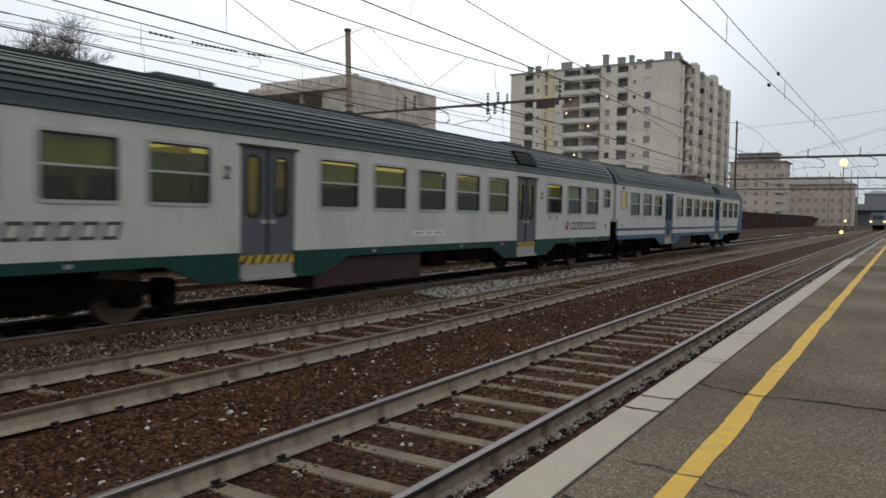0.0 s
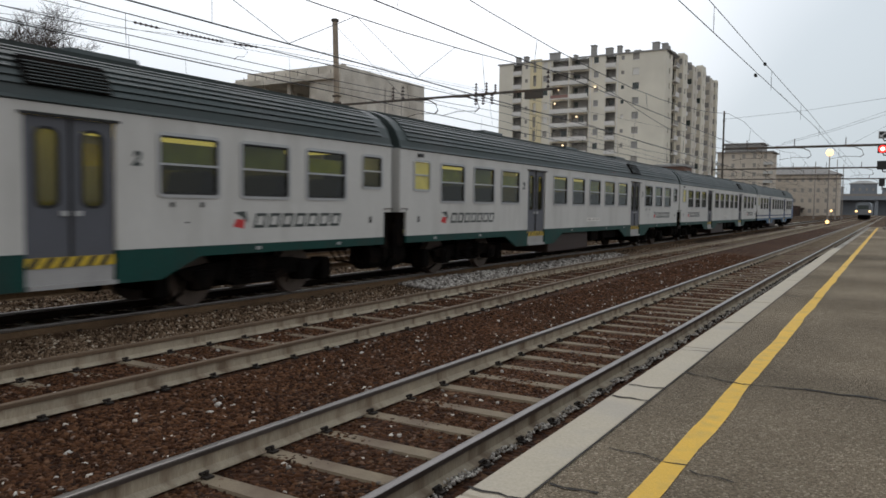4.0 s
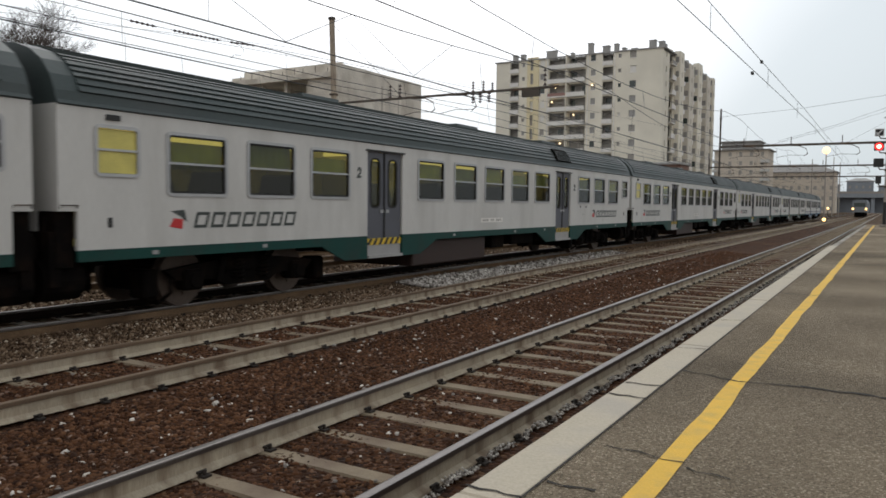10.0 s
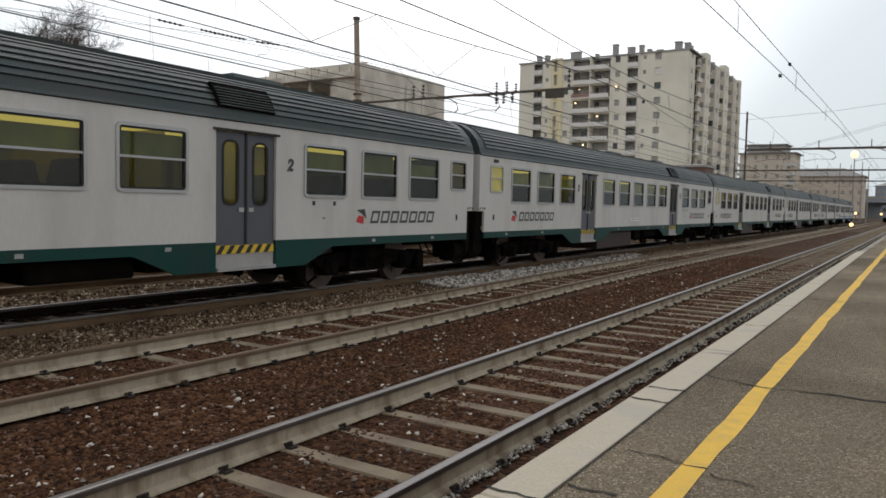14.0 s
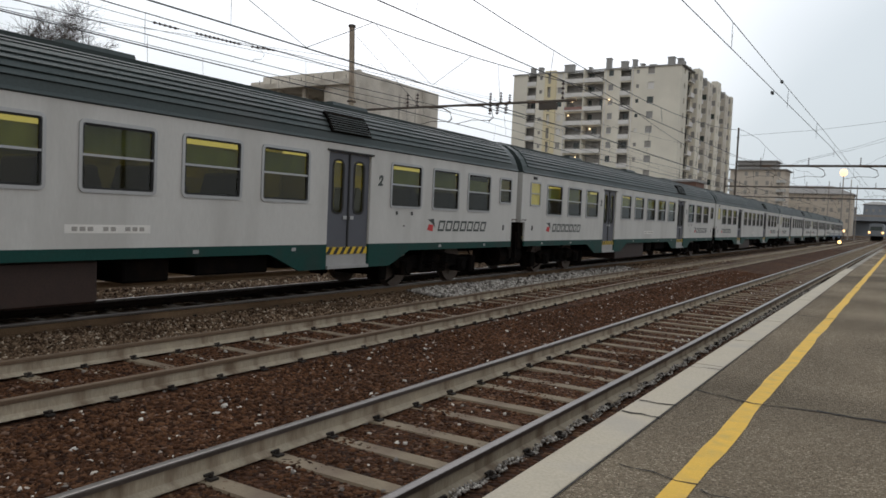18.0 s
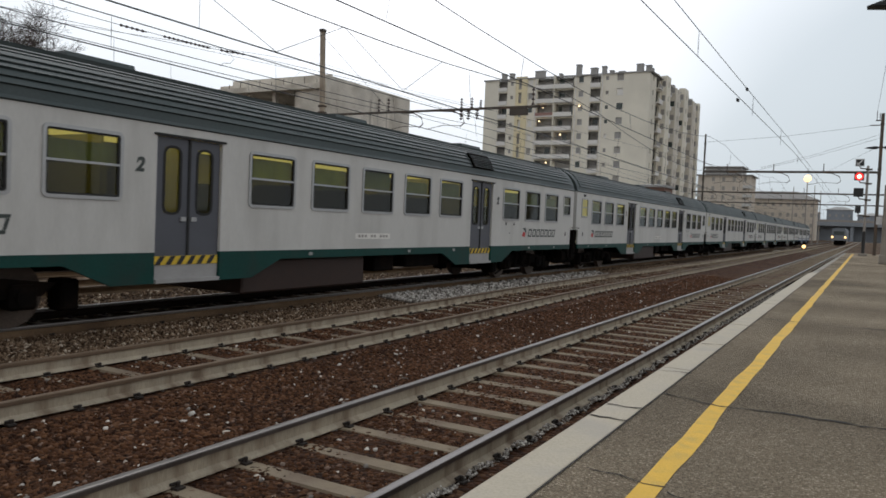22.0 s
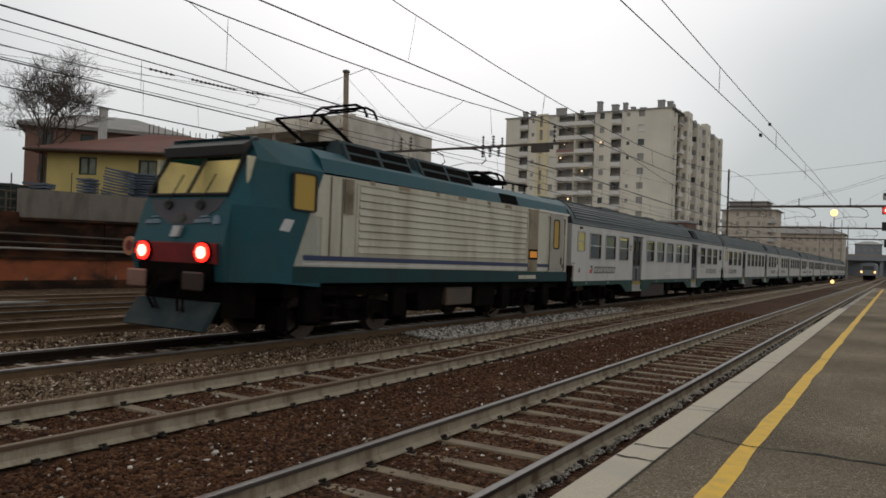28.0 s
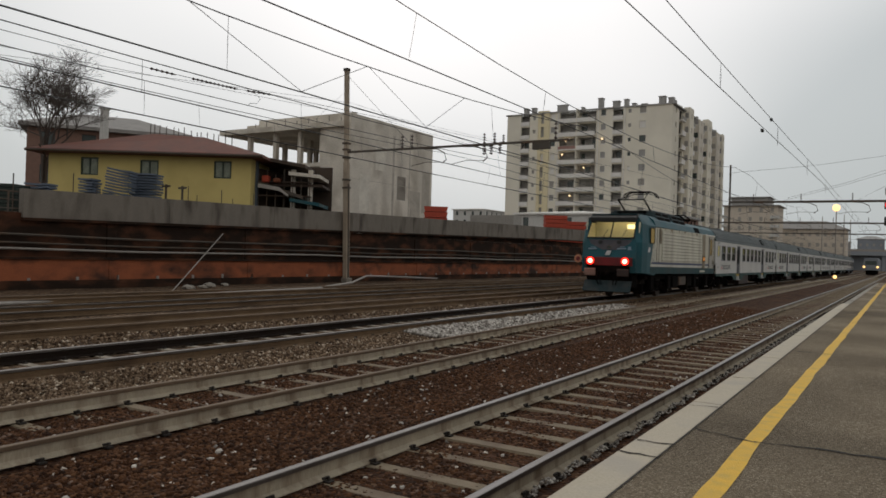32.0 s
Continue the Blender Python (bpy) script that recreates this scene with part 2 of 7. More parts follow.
# grime taken down to near black, with the shade under the train in it
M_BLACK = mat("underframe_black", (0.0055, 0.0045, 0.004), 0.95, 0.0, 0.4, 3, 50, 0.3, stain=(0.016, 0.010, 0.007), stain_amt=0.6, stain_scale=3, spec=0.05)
M_RUBBER = mat("rubber", (0.02, 0.02, 0.02), 0.8)
M_WHEEL = mat("wheel_steel", (0.10, 0.075, 0.06), 0.6, 0.5, 0.3, 5, 40, 0.2)
M_LINER = mat("cabin_liner", (0.42, 0.40, 0.17), 0.7, 0, 0.1)
M_SEAT = mat("seat_cloth", (0.05, 0.055, 0.06), 0.9, 0, 0.2)
M_CURTAIN = mat("blue_curtain", (0.08, 0.12, 0.33), 0.9, 0, 0.2)
M_GLASS = glass("coach_glass", (0.66, 0.70, 0.63))
# darker tint for lower panes, imitating the dim lower interior
M_GLASS_LOW = glass("coach_glass_smoked", (0.40, 0.43, 0.41))
# frosted glass as an opaque surface, its lamplit yellow put into the colour
M_FROST = mat("frosted_pane", (0.62, 0.54, 0.14), 0.35)
M_LAMP = glow("cabin_lamp", (0.9, 0.68, 0.18), 0.75)
M_LOGO_DARK = mat("logo_dark", (0.045, 0.055, 0.05), 0.5)
M_LOGO_RED = mat("logo_red", (0.55, 0.03, 0.03), 0.5)
M_HAZARD = mat("hazard_yellow", (0.65, 0.45, 0.03), 0.6)
M_STEP = mat("step_metal", (0.38, 0.37, 0.36), 0.6, 0.3)
M_TEAL = mat("loco_teal", (0.011, 0.078, 0.098), 0.45, 0, 0.2, 1, 30, 0.04, stain=(0.03, 0.075, 0.082), stain_amt=0.6, stain_scale=1.2, spec=0.25)
M_CREAM = mat("loco_cream", (0.57, 0.545, 0.44), 0.55, 0, 0.14, 0.8, 30, 0.05, stain=(0.31, 0.265, 0.19), stain_amt=0.6, stain_scale=1.0, stretch=(1, 1.4, 0.3))
M_BLUELINE = mat("loco_blue_line", (0.025, 0.04, 0.11), 0.5)
M_REDPAINT = mat("loco_red", (0.19, 0.012, 0.014), 0.55, 0, 0.25, 2, 40, 0.05, stain=(0.06, 0.012, 0.012), stain_amt=0.6, stain_scale=3)
M_TAIL = glow("tail_lamp_red", (1.0, 0.015, 0.008), 5.0)
M_TAILCORE = glow("tail_lamp_core", (1.0, 0.32, 0.22), 7.0)
M_CABLIGHT = glow("cab_light", (1.0, 0.86, 0.50), 2.1)
M_CABWALL = mat("cab_interior", (0.74, 0.69, 0.5), 0.8)
M_BUFFER = mat("buffer_rusty", (0.04, 0.022, 0.017), 0.6, 0.2, 0.3, 4, 40, 0.1)

def lit_fill_mat():
    """Olive-yellow that imitates the lamplit upper interior; each sheet a little different, unevenly toned."""
    m = bpy.data.materials.new("window_blind")
    m.use_nodes = True
    n, l = m.node_tree.nodes, m.node_tree.links
    b = n["Principled BSDF"]
    b.inputs["Roughness"].default_value = 0.9
    oi = n.new("ShaderNodeObjectInfo")
    r = n.new("ShaderNodeValToRGB")
    els = r.color_ramp.elements
    els[0].position, els[0].color = 0.0, (0.30, 0.28, 0.10, 1)
    els[1].position, els[1].color = 1.0, (0.66, 0.56, 0.06, 1)
    q = els.new(0.45); q.color = (0.46, 0.42, 0.10, 1)
    q = els.new(0.8); q.color = (0.60, 0.52, 0.07, 1)
    l.new(oi.outputs["Random"], r.inputs[0])
    tc = n.new("ShaderNodeTexCoord")
    mp = n.new("ShaderNodeMapping"); mp.inputs["Scale"].default_value = (1, 1.6, 1.2)
    l.new(tc.outputs["Object"], mp.inputs[0])
    nz = n.new("ShaderNodeTexNoise"); nz.inputs["Scale"].default_value = 1.6
    l.new(mp.outputs[0], nz.inputs["Vector"])
    mr = n.new("ShaderNodeMapRange"); mr.inputs[1].default_value, mr.inputs[2].default_value = 0.3, 0.7
    mr.inputs[3].default_value, mr.inputs[4].default_value = 0.8, 1.25
    l.new(nz.outputs[0], mr.inputs[0])
    sc = n.new("ShaderNodeVectorMath"); sc.operation = 'SCALE'
    l.new(r.outputs[0], sc.inputs[0]); l.new(mr.outputs[0], sc.inputs[3]); l.new(sc.outputs[0], b.inputs["Base Color"])
    return m
M_LITFILL = lit_fill_mat()
M_ORANGE = glow("orange_display", (0.9, 0.33, 0.03), 0.2)
M_STEEL = mat("mast_steel", (0.10, 0.085, 0.07), 0.75, 0.3, 0.3, 2, 40, 0.2, stain=(0.16, 0.09, 0.05), stain_amt=0.6, stain_scale=1.0)
M_MAST = mat("mast_concrete", (0.40, 0.33, 0.25), 0.85, 0.0, 0.25, 1, 40, 0.2, stain=(0.13, 0.09, 0.065), stain_amt=0.7, stain_scale=0.6)
M_WIRE = mat("wire_copper_grey", (0.06, 0.06, 0.06), 0.6, 0.5)
M_INSUL = mat("insulator", (0.06, 0.035, 0.03), 0.4)
M_BRICK = mat("wall_brick", (0.30, 0.088, 0.036), 0.9, 0, 0.35, 1.6, 45, 0.4, stain=(0.028, 0.017, 0.012), stain_amt=0.95, stain_scale=0.75, stretch=(1, 0.8, 1.3))
M_SOOT = mat("sooty_wall", (0.026, 0.015, 0.010), 0.95, 0, 0.4, 0.9, 30, 0.4, stain=(0.13, 0.052, 0.027), stain_amt=0.8, stain_scale=0.9, spec=0.2, stretch=(1, 0.7, 1.6))
M_CONC = mat("parapet_concrete", (0.29, 0.262, 0.222), 0.9, 0, 0.3, 0.9, 40, 0.3, stain=(0.12, 0.10, 0.08), stain_amt=0.7, stain_scale=1.1, stretch=(1, 0.6, 1.1))
M_PARAPET = mat("parapet_weathered", (0.215, 0.19, 0.16), 0.9, 0, 0.35, 0.9, 40, 0.3, stain=(0.07, 0.057, 0.046), stain_amt=0.9, stain_scale=0.9, stretch=(1, 1.2, 0.35))
M_RAWCONC = mat("raw_concrete", (0.67, 0.62, 0.54), 0.9, 0, 0.28, 0.5, 12, 0.2, stain=(0.40, 0.35, 0.28), stain_amt=0.8, stain_scale=0.45, stretch=(1, 1, 0.7))
M_PIPE = mat("pipe_grey", (0.33, 0.30, 0.27), 0.7, 0.1, 0.25)
M_HOUSE = mat("yellow_plaster", (0.64, 0.52, 0.20), 0.9, 0, 0.1, 0.6, 40, 0.1, stain=(0.5, 0.39, 0.14), stain_amt=0.5, stain_scale=0.5)
M_TILE = mat("red_roof_tile", (0.165, 0.065, 0.048), 0.85, 0, 0.25, 1.5, 30, 0.4, stain=(0.12, 0.06, 0.05), stain_amt=0.6, stain_scale=0.8)
M_WOODDARK = mat("dark_timber", (0.06, 0.04, 0.028), 0.8)
M_GREENFRAME = mat("green_window_frame", (0.03, 0.05, 0.03), 0.6)
M_PANE = mat("dark_pane", (0.06, 0.075, 0.07), 0.12, 0.0, 0.3, 1.5)
M_BLUESTACK = mat("blue_grey_sheets", (0.105, 0.132, 0.175), 0.7, 0, 0.25, 2)
M_REDBOX = mat("red_container", (0.42, 0.06, 0.03), 0.7, 0, 0.2)
M_APART = mat("apartment_plaster", (0.84, 0.79, 0.67), 0.9, 0, 0.08, 0.2, 10, 0.05, stain=(0.66, 0.615, 0.52), stain_amt=0.5, stain_scale=0.12)
M_APART_Y = mat("apartment_yellow", (0.80, 0.70, 0.46), 0.9, 0, 0.08, 0.2, 10, 0.05)
# darker plaster for recess walls: loggia shade put into the colour
M_APART_SHADE = mat("apartment_recess", (0.40, 0.385, 0.36), 0.9, 0, 0.2, 0.5)
M_BALC = mat("balcony_white", (0.80, 0.775, 0.73), 0.85, 0, 0.1)
M_PARAPET_RED = mat("balcony_red", (0.34, 0.20, 0.17), 0.85, 0, 0.2)
M_SHUTTER = mat("shutter", (0.36, 0.34, 0.31), 0.8)
M_ROOFGREY = mat("roof_grey", (0.36, 0.35, 0.335), 0.85)
M_SLATE = mat("weathered_slates", (0.27, 0.255, 0.24), 0.8, 0, 0.25, 1.2)
M_PALE = mat("pale_wall", (0.58, 0.57, 0.54), 0.9)
M_OCHRE = mat("ochre_plaster", (0.62, 0.55, 0.46), 0.9, 0, 0.1, 0.3)
M_BROWNBRICK = mat("brown_brick", (0.22, 0.13, 0.10), 0.9, 0, 0.2)
M_BARK = mat("bark", (0.07, 0.055, 0.045), 0.95, 0, 0.3)
M_BULB = glow("lamp_bulb", (1.0, 0.60, 0.24), 2.6)
M_WARMWIN = glow("lit_bulb_small", (1.0, 0.72, 0.4), 3.0)
M_HEAD = glow("headlight", (1.0, 0.62, 0.25), 2.4)
M_SIGNALRED = glow("signal_red", (0.8, 0.03, 0.03), 1.4)
M_SIGNALBLACK = mat("signal_black", (0.02, 0.02, 0.02), 0.6)
M_SIGNALWHITE = mat("signal_white", (0.6, 0.6, 0.6), 0.6)

# ------------------------------------------------------------------ mesh helpers
def box(bm, x0, x1, y0, y1, z0, z1):
    v = [bm.verts.new(p) for p in ((x0, y0, z0), (x1, y0, z0), (x1, y1, z0), (x0, y1, z0), (x0, y0, z1), (x1, y0, z1), (x1, y1, z1), (x0, y1, z1))]
    for f in ((3, 2, 1, 0), (4, 5, 6, 7), (0, 1, 5, 4), (1, 2, 6, 5), (2, 3, 7, 6), (3, 0, 4, 7)):
        bm.faces.new([v[i] for i in f])
    return v

def bevel(bm, w, seg=1):
    bmesh.ops.bevel(bm, geom=bm.edges[:], offset=w, segments=seg, affect='EDGES', clamp_overlap=True)
    return bm

def prism(bm, pts, axis, a, b):
    """A polygon pushed along an axis. axis x: pts are (y, z); y: (x, z); z: (x, y)."""
    def at(p, c):
        return {"x": (c, p[0], p[1]), "y": (p[0], c, p[1]), "z": (p[0], p[1], c)}[axis]
    lo, hi = [bm.verts.new(at(p, a)) for p in pts], [bm.verts.new(at(p, b)) for p in pts]
    n = len(pts)
    fs = [bm.faces.new(lo[::-1]), bm.faces.new(hi)]
    for i in range(n):
        fs.append(bm.faces.new((lo[i], lo[(i + 1) % n], hi[(i + 1) % n], hi[i])))
    return fs

def rod(bm, p0, p1, r, n=8, r1=None):
    p0, p1 = Vector(p0), Vector(p1)
    q = (p1 - p0).to_track_quat("Z", "Y")
    r1 = r if r1 is None else r1
    lo, hi = [], []
    for i in range(n):
        a = 2 * math.pi * i / n
        d = q @ Vector((math.cos(a), math.sin(a), 0))
        lo.append(bm.verts.new(p0 + d * r)); hi.append(bm.verts.new(p1 + d * r1))
    bm.faces.new(lo[::-1]); bm.faces.new(hi)
    for i in range(n):
        bm.faces.new((lo[i], lo[(i + 1) % n], hi[(i + 1) % n], hi[i]))

def path(bm, pts, r, n=6):
    """One continuous tube through the points."""
    pts = [Vector(p) for p in pts]
    prev = None
    for i, p in enumerate(pts):
        d = (pts[min(i + 1, len(pts) - 1)] - pts[max(i - 1, 0)])
        q = d.to_track_quat("Z", "Y")
        cur = [bm.verts.new(p + q @ Vector((r * math.cos(2 * math.pi * k / n), r * math.sin(2 * math.pi * k / n), 0))) for k in range(n)]
        if prev:
            for k in range(n):
                bm.faces.new((prev[k], prev[(k + 1) % n], cur[(k + 1) % n], cur[k]))
        else:
            bm.faces.new(cur[::-1])
        prev = cur
    bm.faces.new(prev)

def ring(bm, cy, cz, w, h, t, x0, x1, rad=0.09, seg=3):
    """A rounded rectangular frame in the y-z plane, from x0 to x1."""
    def outline(ww, hh, rr):
        out = []
        for sx, sz, a0 in ((1, 1, 0), (-1, 1, 90), (-1, -1, 180), (1, -1, 270)):
            for k in range(seg + 1):
                a = radians(a0 + 90 * k / seg)
                out.append((cy + sx * (ww / 2 - rr) + rr * math.cos(a), cz + sz * (hh / 2 - rr) + rr * math.sin(a)))
        return out
    o, i = outline(w, h, rad), outline(w - 2 * t, h - 2 * t, max(0.01, rad - t))
    n = len(o)
    loops = [[bm.verts.new((x, *p)) for p in pts] for x, pts in ((x0, o), (x1, o), (x1, i), (x0, i))]
    for a in range(4):
        b = (a + 1) % 4
        for k in range(n):
            bm.faces.new((loops[a][k], loops[a][(k + 1) % n], loops[b][(k + 1) % n], loops[b][k]))

def mesh_of(bm, name, material, smooth=False):
    bmesh.ops.recalc_face_normals(bm, faces=bm.faces)
    me = bpy.data.meshes.new(name)
    bm.to_mesh(me)
    bm.free()
    me.materials.append(material)
    if smooth:
        for p in me.polygons:
            p.use_smooth = True
    return me

def part(name, bm, material, parent, label="", smooth=False):
    ob = new(name, mesh_of(bm, name, material, smooth))
    ob.parent = parent
    return tagged(ob, label)

def share(name, me, parent, m):
    """Another piece on the same mesh."""
    ob = new(name, me)
    ob.parent = parent
    ob.matrix_local = m
    return ob

def thing(name, label, category, group="", kind="", at=(0, 0, 0), rz=0):
    ob = new(name)
    ob.matrix_world = pose(*at, 0, 0, rz)
    return tagged(ob, label, category, group, kind)

def solo(name, bm, material, label, category, group="", kind="", at=None, rz=0):
    ob = new(name, mesh_of(bm, name, material))
    if at:
        ob.matrix_world = pose(*at, 0, 0, rz)
    return tagged(ob, label, category, group, kind)

def B():
    return bmesh.new()

def boxes(*bs):
    bm = B()
    for b in bs:
        box(bm, *b)
    return bm

def wall_grid(bm, u0, u1, z0, z1, holes, x0, x1, axis="y"):
    """A slab with rectangular openings that go right through it; holes are (u0, u1, z0, z1)."""
    us = sorted({u0, u1, *(h[0] for h in holes), *(h[1] for h in holes)})
    zs = sorted({z0, z1, *(h[2] for h in holes), *(h[3] for h in holes)})
    us = [u for u in us if u0 <= u <= u1]
    zs = [z for z in zs if z0 <= z <= z1]
    for a, b in zip(us, us[1:]):
        for c, d in zip(zs, zs[1:]):
            um, zm = (a + b) / 2, (c + d) / 2
            if not any(h[0] < um < h[1] and h[2] < zm < h[3] for h in holes):
                if axis == "y":
                    box(bm, x0, x1, a, b, c, d)
                else:
                    box(bm, a, b, x0, x1, c, d)
    bmesh.ops.remove_doubles(bm, verts=bm.verts, dist=1e-4)

def scatter(name, material, zone, count, size, parent=None, zfun=None, seed=1, round_=False):
    """Loose angular stones strewn over a zone (x0, x1, y0, y1), denser towards its start in y."""
    rng = np.random.default_rng(seed)
    base = np.array([(1, 0, 0), (-1, 0, 0), (0, 1, 0), (0, -1, 0), (0, 0, 1), (0, 0, -1)], float)
    tri = np.array([(0, 2, 4), (2, 1, 4), (1, 3, 4), (3, 0, 4), (2, 0, 5), (1, 2, 5), (3, 1, 5), (0, 3, 5)])
    if round_:
        g = (1 + 5 ** 0.5) / 2
        base = np.array([(-1, g, 0), (1, g, 0), (-1, -g, 0), (1, -g, 0), (0, -1, g), (0, 1, g), (0, -1, -g), (0, 1, -g), (g, 0, -1), (g, 0, 1), (-g, 0, -1), (-g, 0, 1)], float) / 1.9
        tri = np.array([(0, 11, 5), (0, 5, 1), (0, 1, 7), (0, 7, 10), (0, 10, 11), (1, 5, 9), (5, 11, 4), (11, 10, 2), (10, 7, 6), (7, 1, 8), (3, 9, 4), (3, 4, 2), (3, 2, 6), (3, 6, 8), (3, 8, 9), (4, 9, 5), (2, 4, 11), (6, 2, 10), (8, 6, 7), (9, 8, 1)])
    nv = len(base)
    x = rng.uniform(zone[0], zone[1], count)
    y = zone[2] + (zone[3] - zone[2]) * rng.uniform(0, 1, count) ** 1.7
    z = zfun(x, y)
    s = rng.uniform(0.55, 1.25, count) * size
    ax, az = rng.uniform(0, 6.28, count), rng.uniform(0, 6.28, count)
    p = base[None] * (1 + rng.uniform(-0.3, 0.3, (count, nv, 1))) * s[:, None, None] * np.stack([np.ones(count), rng.uniform(0.6, 1, count), rng.uniform(0.5, 0.85, count)], 1)[:, None]
    p += rng.uniform(-0.15, 0.15, p.shape) * s[:, None, None]
    ca, sa, cz, sz = np.cos(ax)[:, None], np.sin(ax)[:, None], np.cos(az)[:, None], np.sin(az)[:, None]
    py, pz = p[..., 1] * ca - p[..., 2] * sa, p[..., 1] * sa + p[..., 2] * ca
    px, py = p[..., 0] * cz - py * sz, p[..., 0] * sz + py * cz
    p = np.stack([px + x[:, None], py + y[:, None], pz + z[:, None]], 2).reshape(-1, 3)
    f = (tri[None] + nv * np.arange(count)[:, None, None]).reshape(-1)
    me = bpy.data.meshes.new(name)
    me.vertices.add(len(p)); me.vertices.foreach_set("co", p.ravel())
    me.loops.add(len(f)); me.loops.foreach_set("vertex_index", f.astype(np.int32))
    me.polygons.add(len(f) // 3); me.polygons.foreach_set("loop_start", np.arange(0, len(f), 3, dtype=np.int32))
    me.update(calc_edges=True)
    me.materials.append(material)
    ob = new(name, me)
    ob.parent = parent
    return ob

# ------------------------------------------------------------------ ground and tracks
TRACKS = [-3.34, -7.15, -10.89, -15.05, -18.9, -22.7]
GAUGE = 1.505
def bed_z(x, y):
    """Level of the ballast: a little lower between the tracks, uneven everywhere."""
    near = np.min(np.abs(np.asarray(x)[..., None] - np.array(TRACKS)), axis=-1)
    return -0.195 - 0.05 * np.clip((near - 1.1) / 0.7, 0, 1) + 0.016 * np.sin(x * 3.1 + y * 1.7) * np.sin(y * 2.3 - x)

bm = B()
q = [bm.verts.new(p) for p in ((-3000, -2500, -0.45), (3000, -2500, -0.45), (3000, 4500, -0.45), (-3000, 4500, -0.45))]
bm.faces.new(q)
solo("ground", bm, M_DIRT, "brown-grey trackside earth reaching to the horizon", "ground", kind="structure")

def bed(name, x0, x1, y0, y1, dx, dy, material, label):
    xs, ys = np.arange(x0, x1 + dx / 2, dx), np.arange(y0, y1 + dy / 2, dy)
    gx, gy = np.meshgrid(xs, ys)
    gz = bed_z(gx, gy)
    v = np.stack([gx, gy, gz], 2).reshape(-1, 3)
    n = len(xs)
    f = [(j * n + i, j * n + i + 1, (j + 1) * n + i + 1, (j + 1) * n + i) for j in range(len(ys) - 1) for i in range(n - 1)]
    me = bpy.data.meshes.new(name)
    me.from_pydata(v.tolist(), [], f)
    me.materials.append(material)
    ob = new(name, me)
    return tagged(ob, label, "ballast", kind="structure")

bed_rust = bed("ground_ballast_1", -8.2, -1.7, -12, 90, 0.25, 0.5, M_RUST_BED, "dark rust-brown track ballast between the near tracks")
bed_grey = bed("ground_ballast_2", -13.0, -8.2, -12, 90, 0.3, 0.6, M_GREY_BED, "brown-grey track ballast beside the train's track")
bed_far = bed("ground_ballast_3", -29.7, -13.0, -12, 90, 0.6, 1.2, M_GREY_BED, "grimy ballast and earth before the retaining wall")
bed_end = bed("ground_ballast_4", -29.7, 6.0, 90, 420, 1.7, 6, M_GREY_BED, "hazy ballast of the station throat far along the line")

def rail_profile(x, top):
    return [(x - 0.075, -0.172), (x + 0.075, -0.172), (x + 0.07, -0.158), (x + 0.012, -0.135), (x + 0.012, -0.05), (x - 0.012, -0.05), (x - 0.012, -0.135), (x - 0.07, -0.158)]

def sleeper_mesh():
    bm = B()
    prism(bm, [(-0.13, -0.30), (0.13, -0.30), (0.078, -0.176), (-0.078, -0.176)], "x", -0.74, 0.74)
    return mesh_of(bm, "sleeper", M_SLEEPER)

def clip_mesh():
    bm = B()
    box(bm, -0.035, 0.035, -0.036, 0.036, -0.176, -0.16)
    rod(bm, (0, 0.0, -0.16), (0, 0.0, -0.125), 0.014, 6)
    rod(bm, (-0.03, -0.04, -0.145), (-0.03, 0.04, -0.145), 0.012, 6)
    return mesh_of(bm, "fastening", M_CLIP)

SLEEPER, CLIP = sleeper_mesh(), clip_mesh()
PALE_SLEEPER = SLEEPER.copy()
PALE_SLEEPER.materials[0] = M_SLEEPER_PALE
track_things = []
def bend(k, y):
    """The middle tracks swing gently away from the platform."""
    u = min(1.0, max(0.0, (y - 8) / 15))
    return -(0.06, 0.38, 0.2, 0, 0, 0)[k] * u * u * (3 - 2 * u)
KNOTS = [-12, 8, 10.5, 13, 15.5, 18, 20.5, 23, 420]
def bent_rail(profile, k):
    bm = B()
    rings = [[bm.verts.new((px_ + bend(k, y), y, pz_)) for px_, pz_ in profile] for y in KNOTS]
    for a, b in zip(rings, rings[1:]):
        for i in range(len(a)):
            j = (i + 1) % len(a)
            bm.faces.new((a[i], a[j], b[j], b[i]))
    bm.faces.new(rings[0]); bm.faces.new(rings[-1][::-1])
    bmesh.ops.recalc_face_normals(bm, faces=bm.faces[:])
    return bm
for k, x in enumerate(TRACKS):
    tr = thing("track_%d" % (k + 1), ("railway track with %s rails on concrete sleepers in ballast" % ("worn tan-sided steel" if k < 2 else "dark rusty")), "railway track", "tracks of the station", "structure", at=(x, 0, 0))
    track_things.append(tr)
    for s in (-1, 1):
        r = part("rail", bent_rail(rail_profile(s * GAUGE / 2, 0), k), M_RAIL if k < 2 else (M_RAIL_SHADE if k == 2 and s < 0 else M_RAIL_DARK), tr)
        bm = bent_rail([(s * GAUGE / 2 + a, b) for a, b in ((-0.012, -0.0498), (0.012, -0.0498), (0.0365, -0.04), (0.0365, -0.0125), (0.034, -0.003), (0.022, 0), (-0.022, 0), (-0.034, -0.003), (-0.0365, -0.0125), (-0.0365, -0.04))], k)
        part("rail_head", bm, (M_RAILHEAD, M_RAILHEAD_RUST, M_RAILHEAD, M_RAILHEAD_RUST, M_RAILHEAD_DARK, M_RAILHEAD_RUST)[k], r)

rng = random.Random(5)

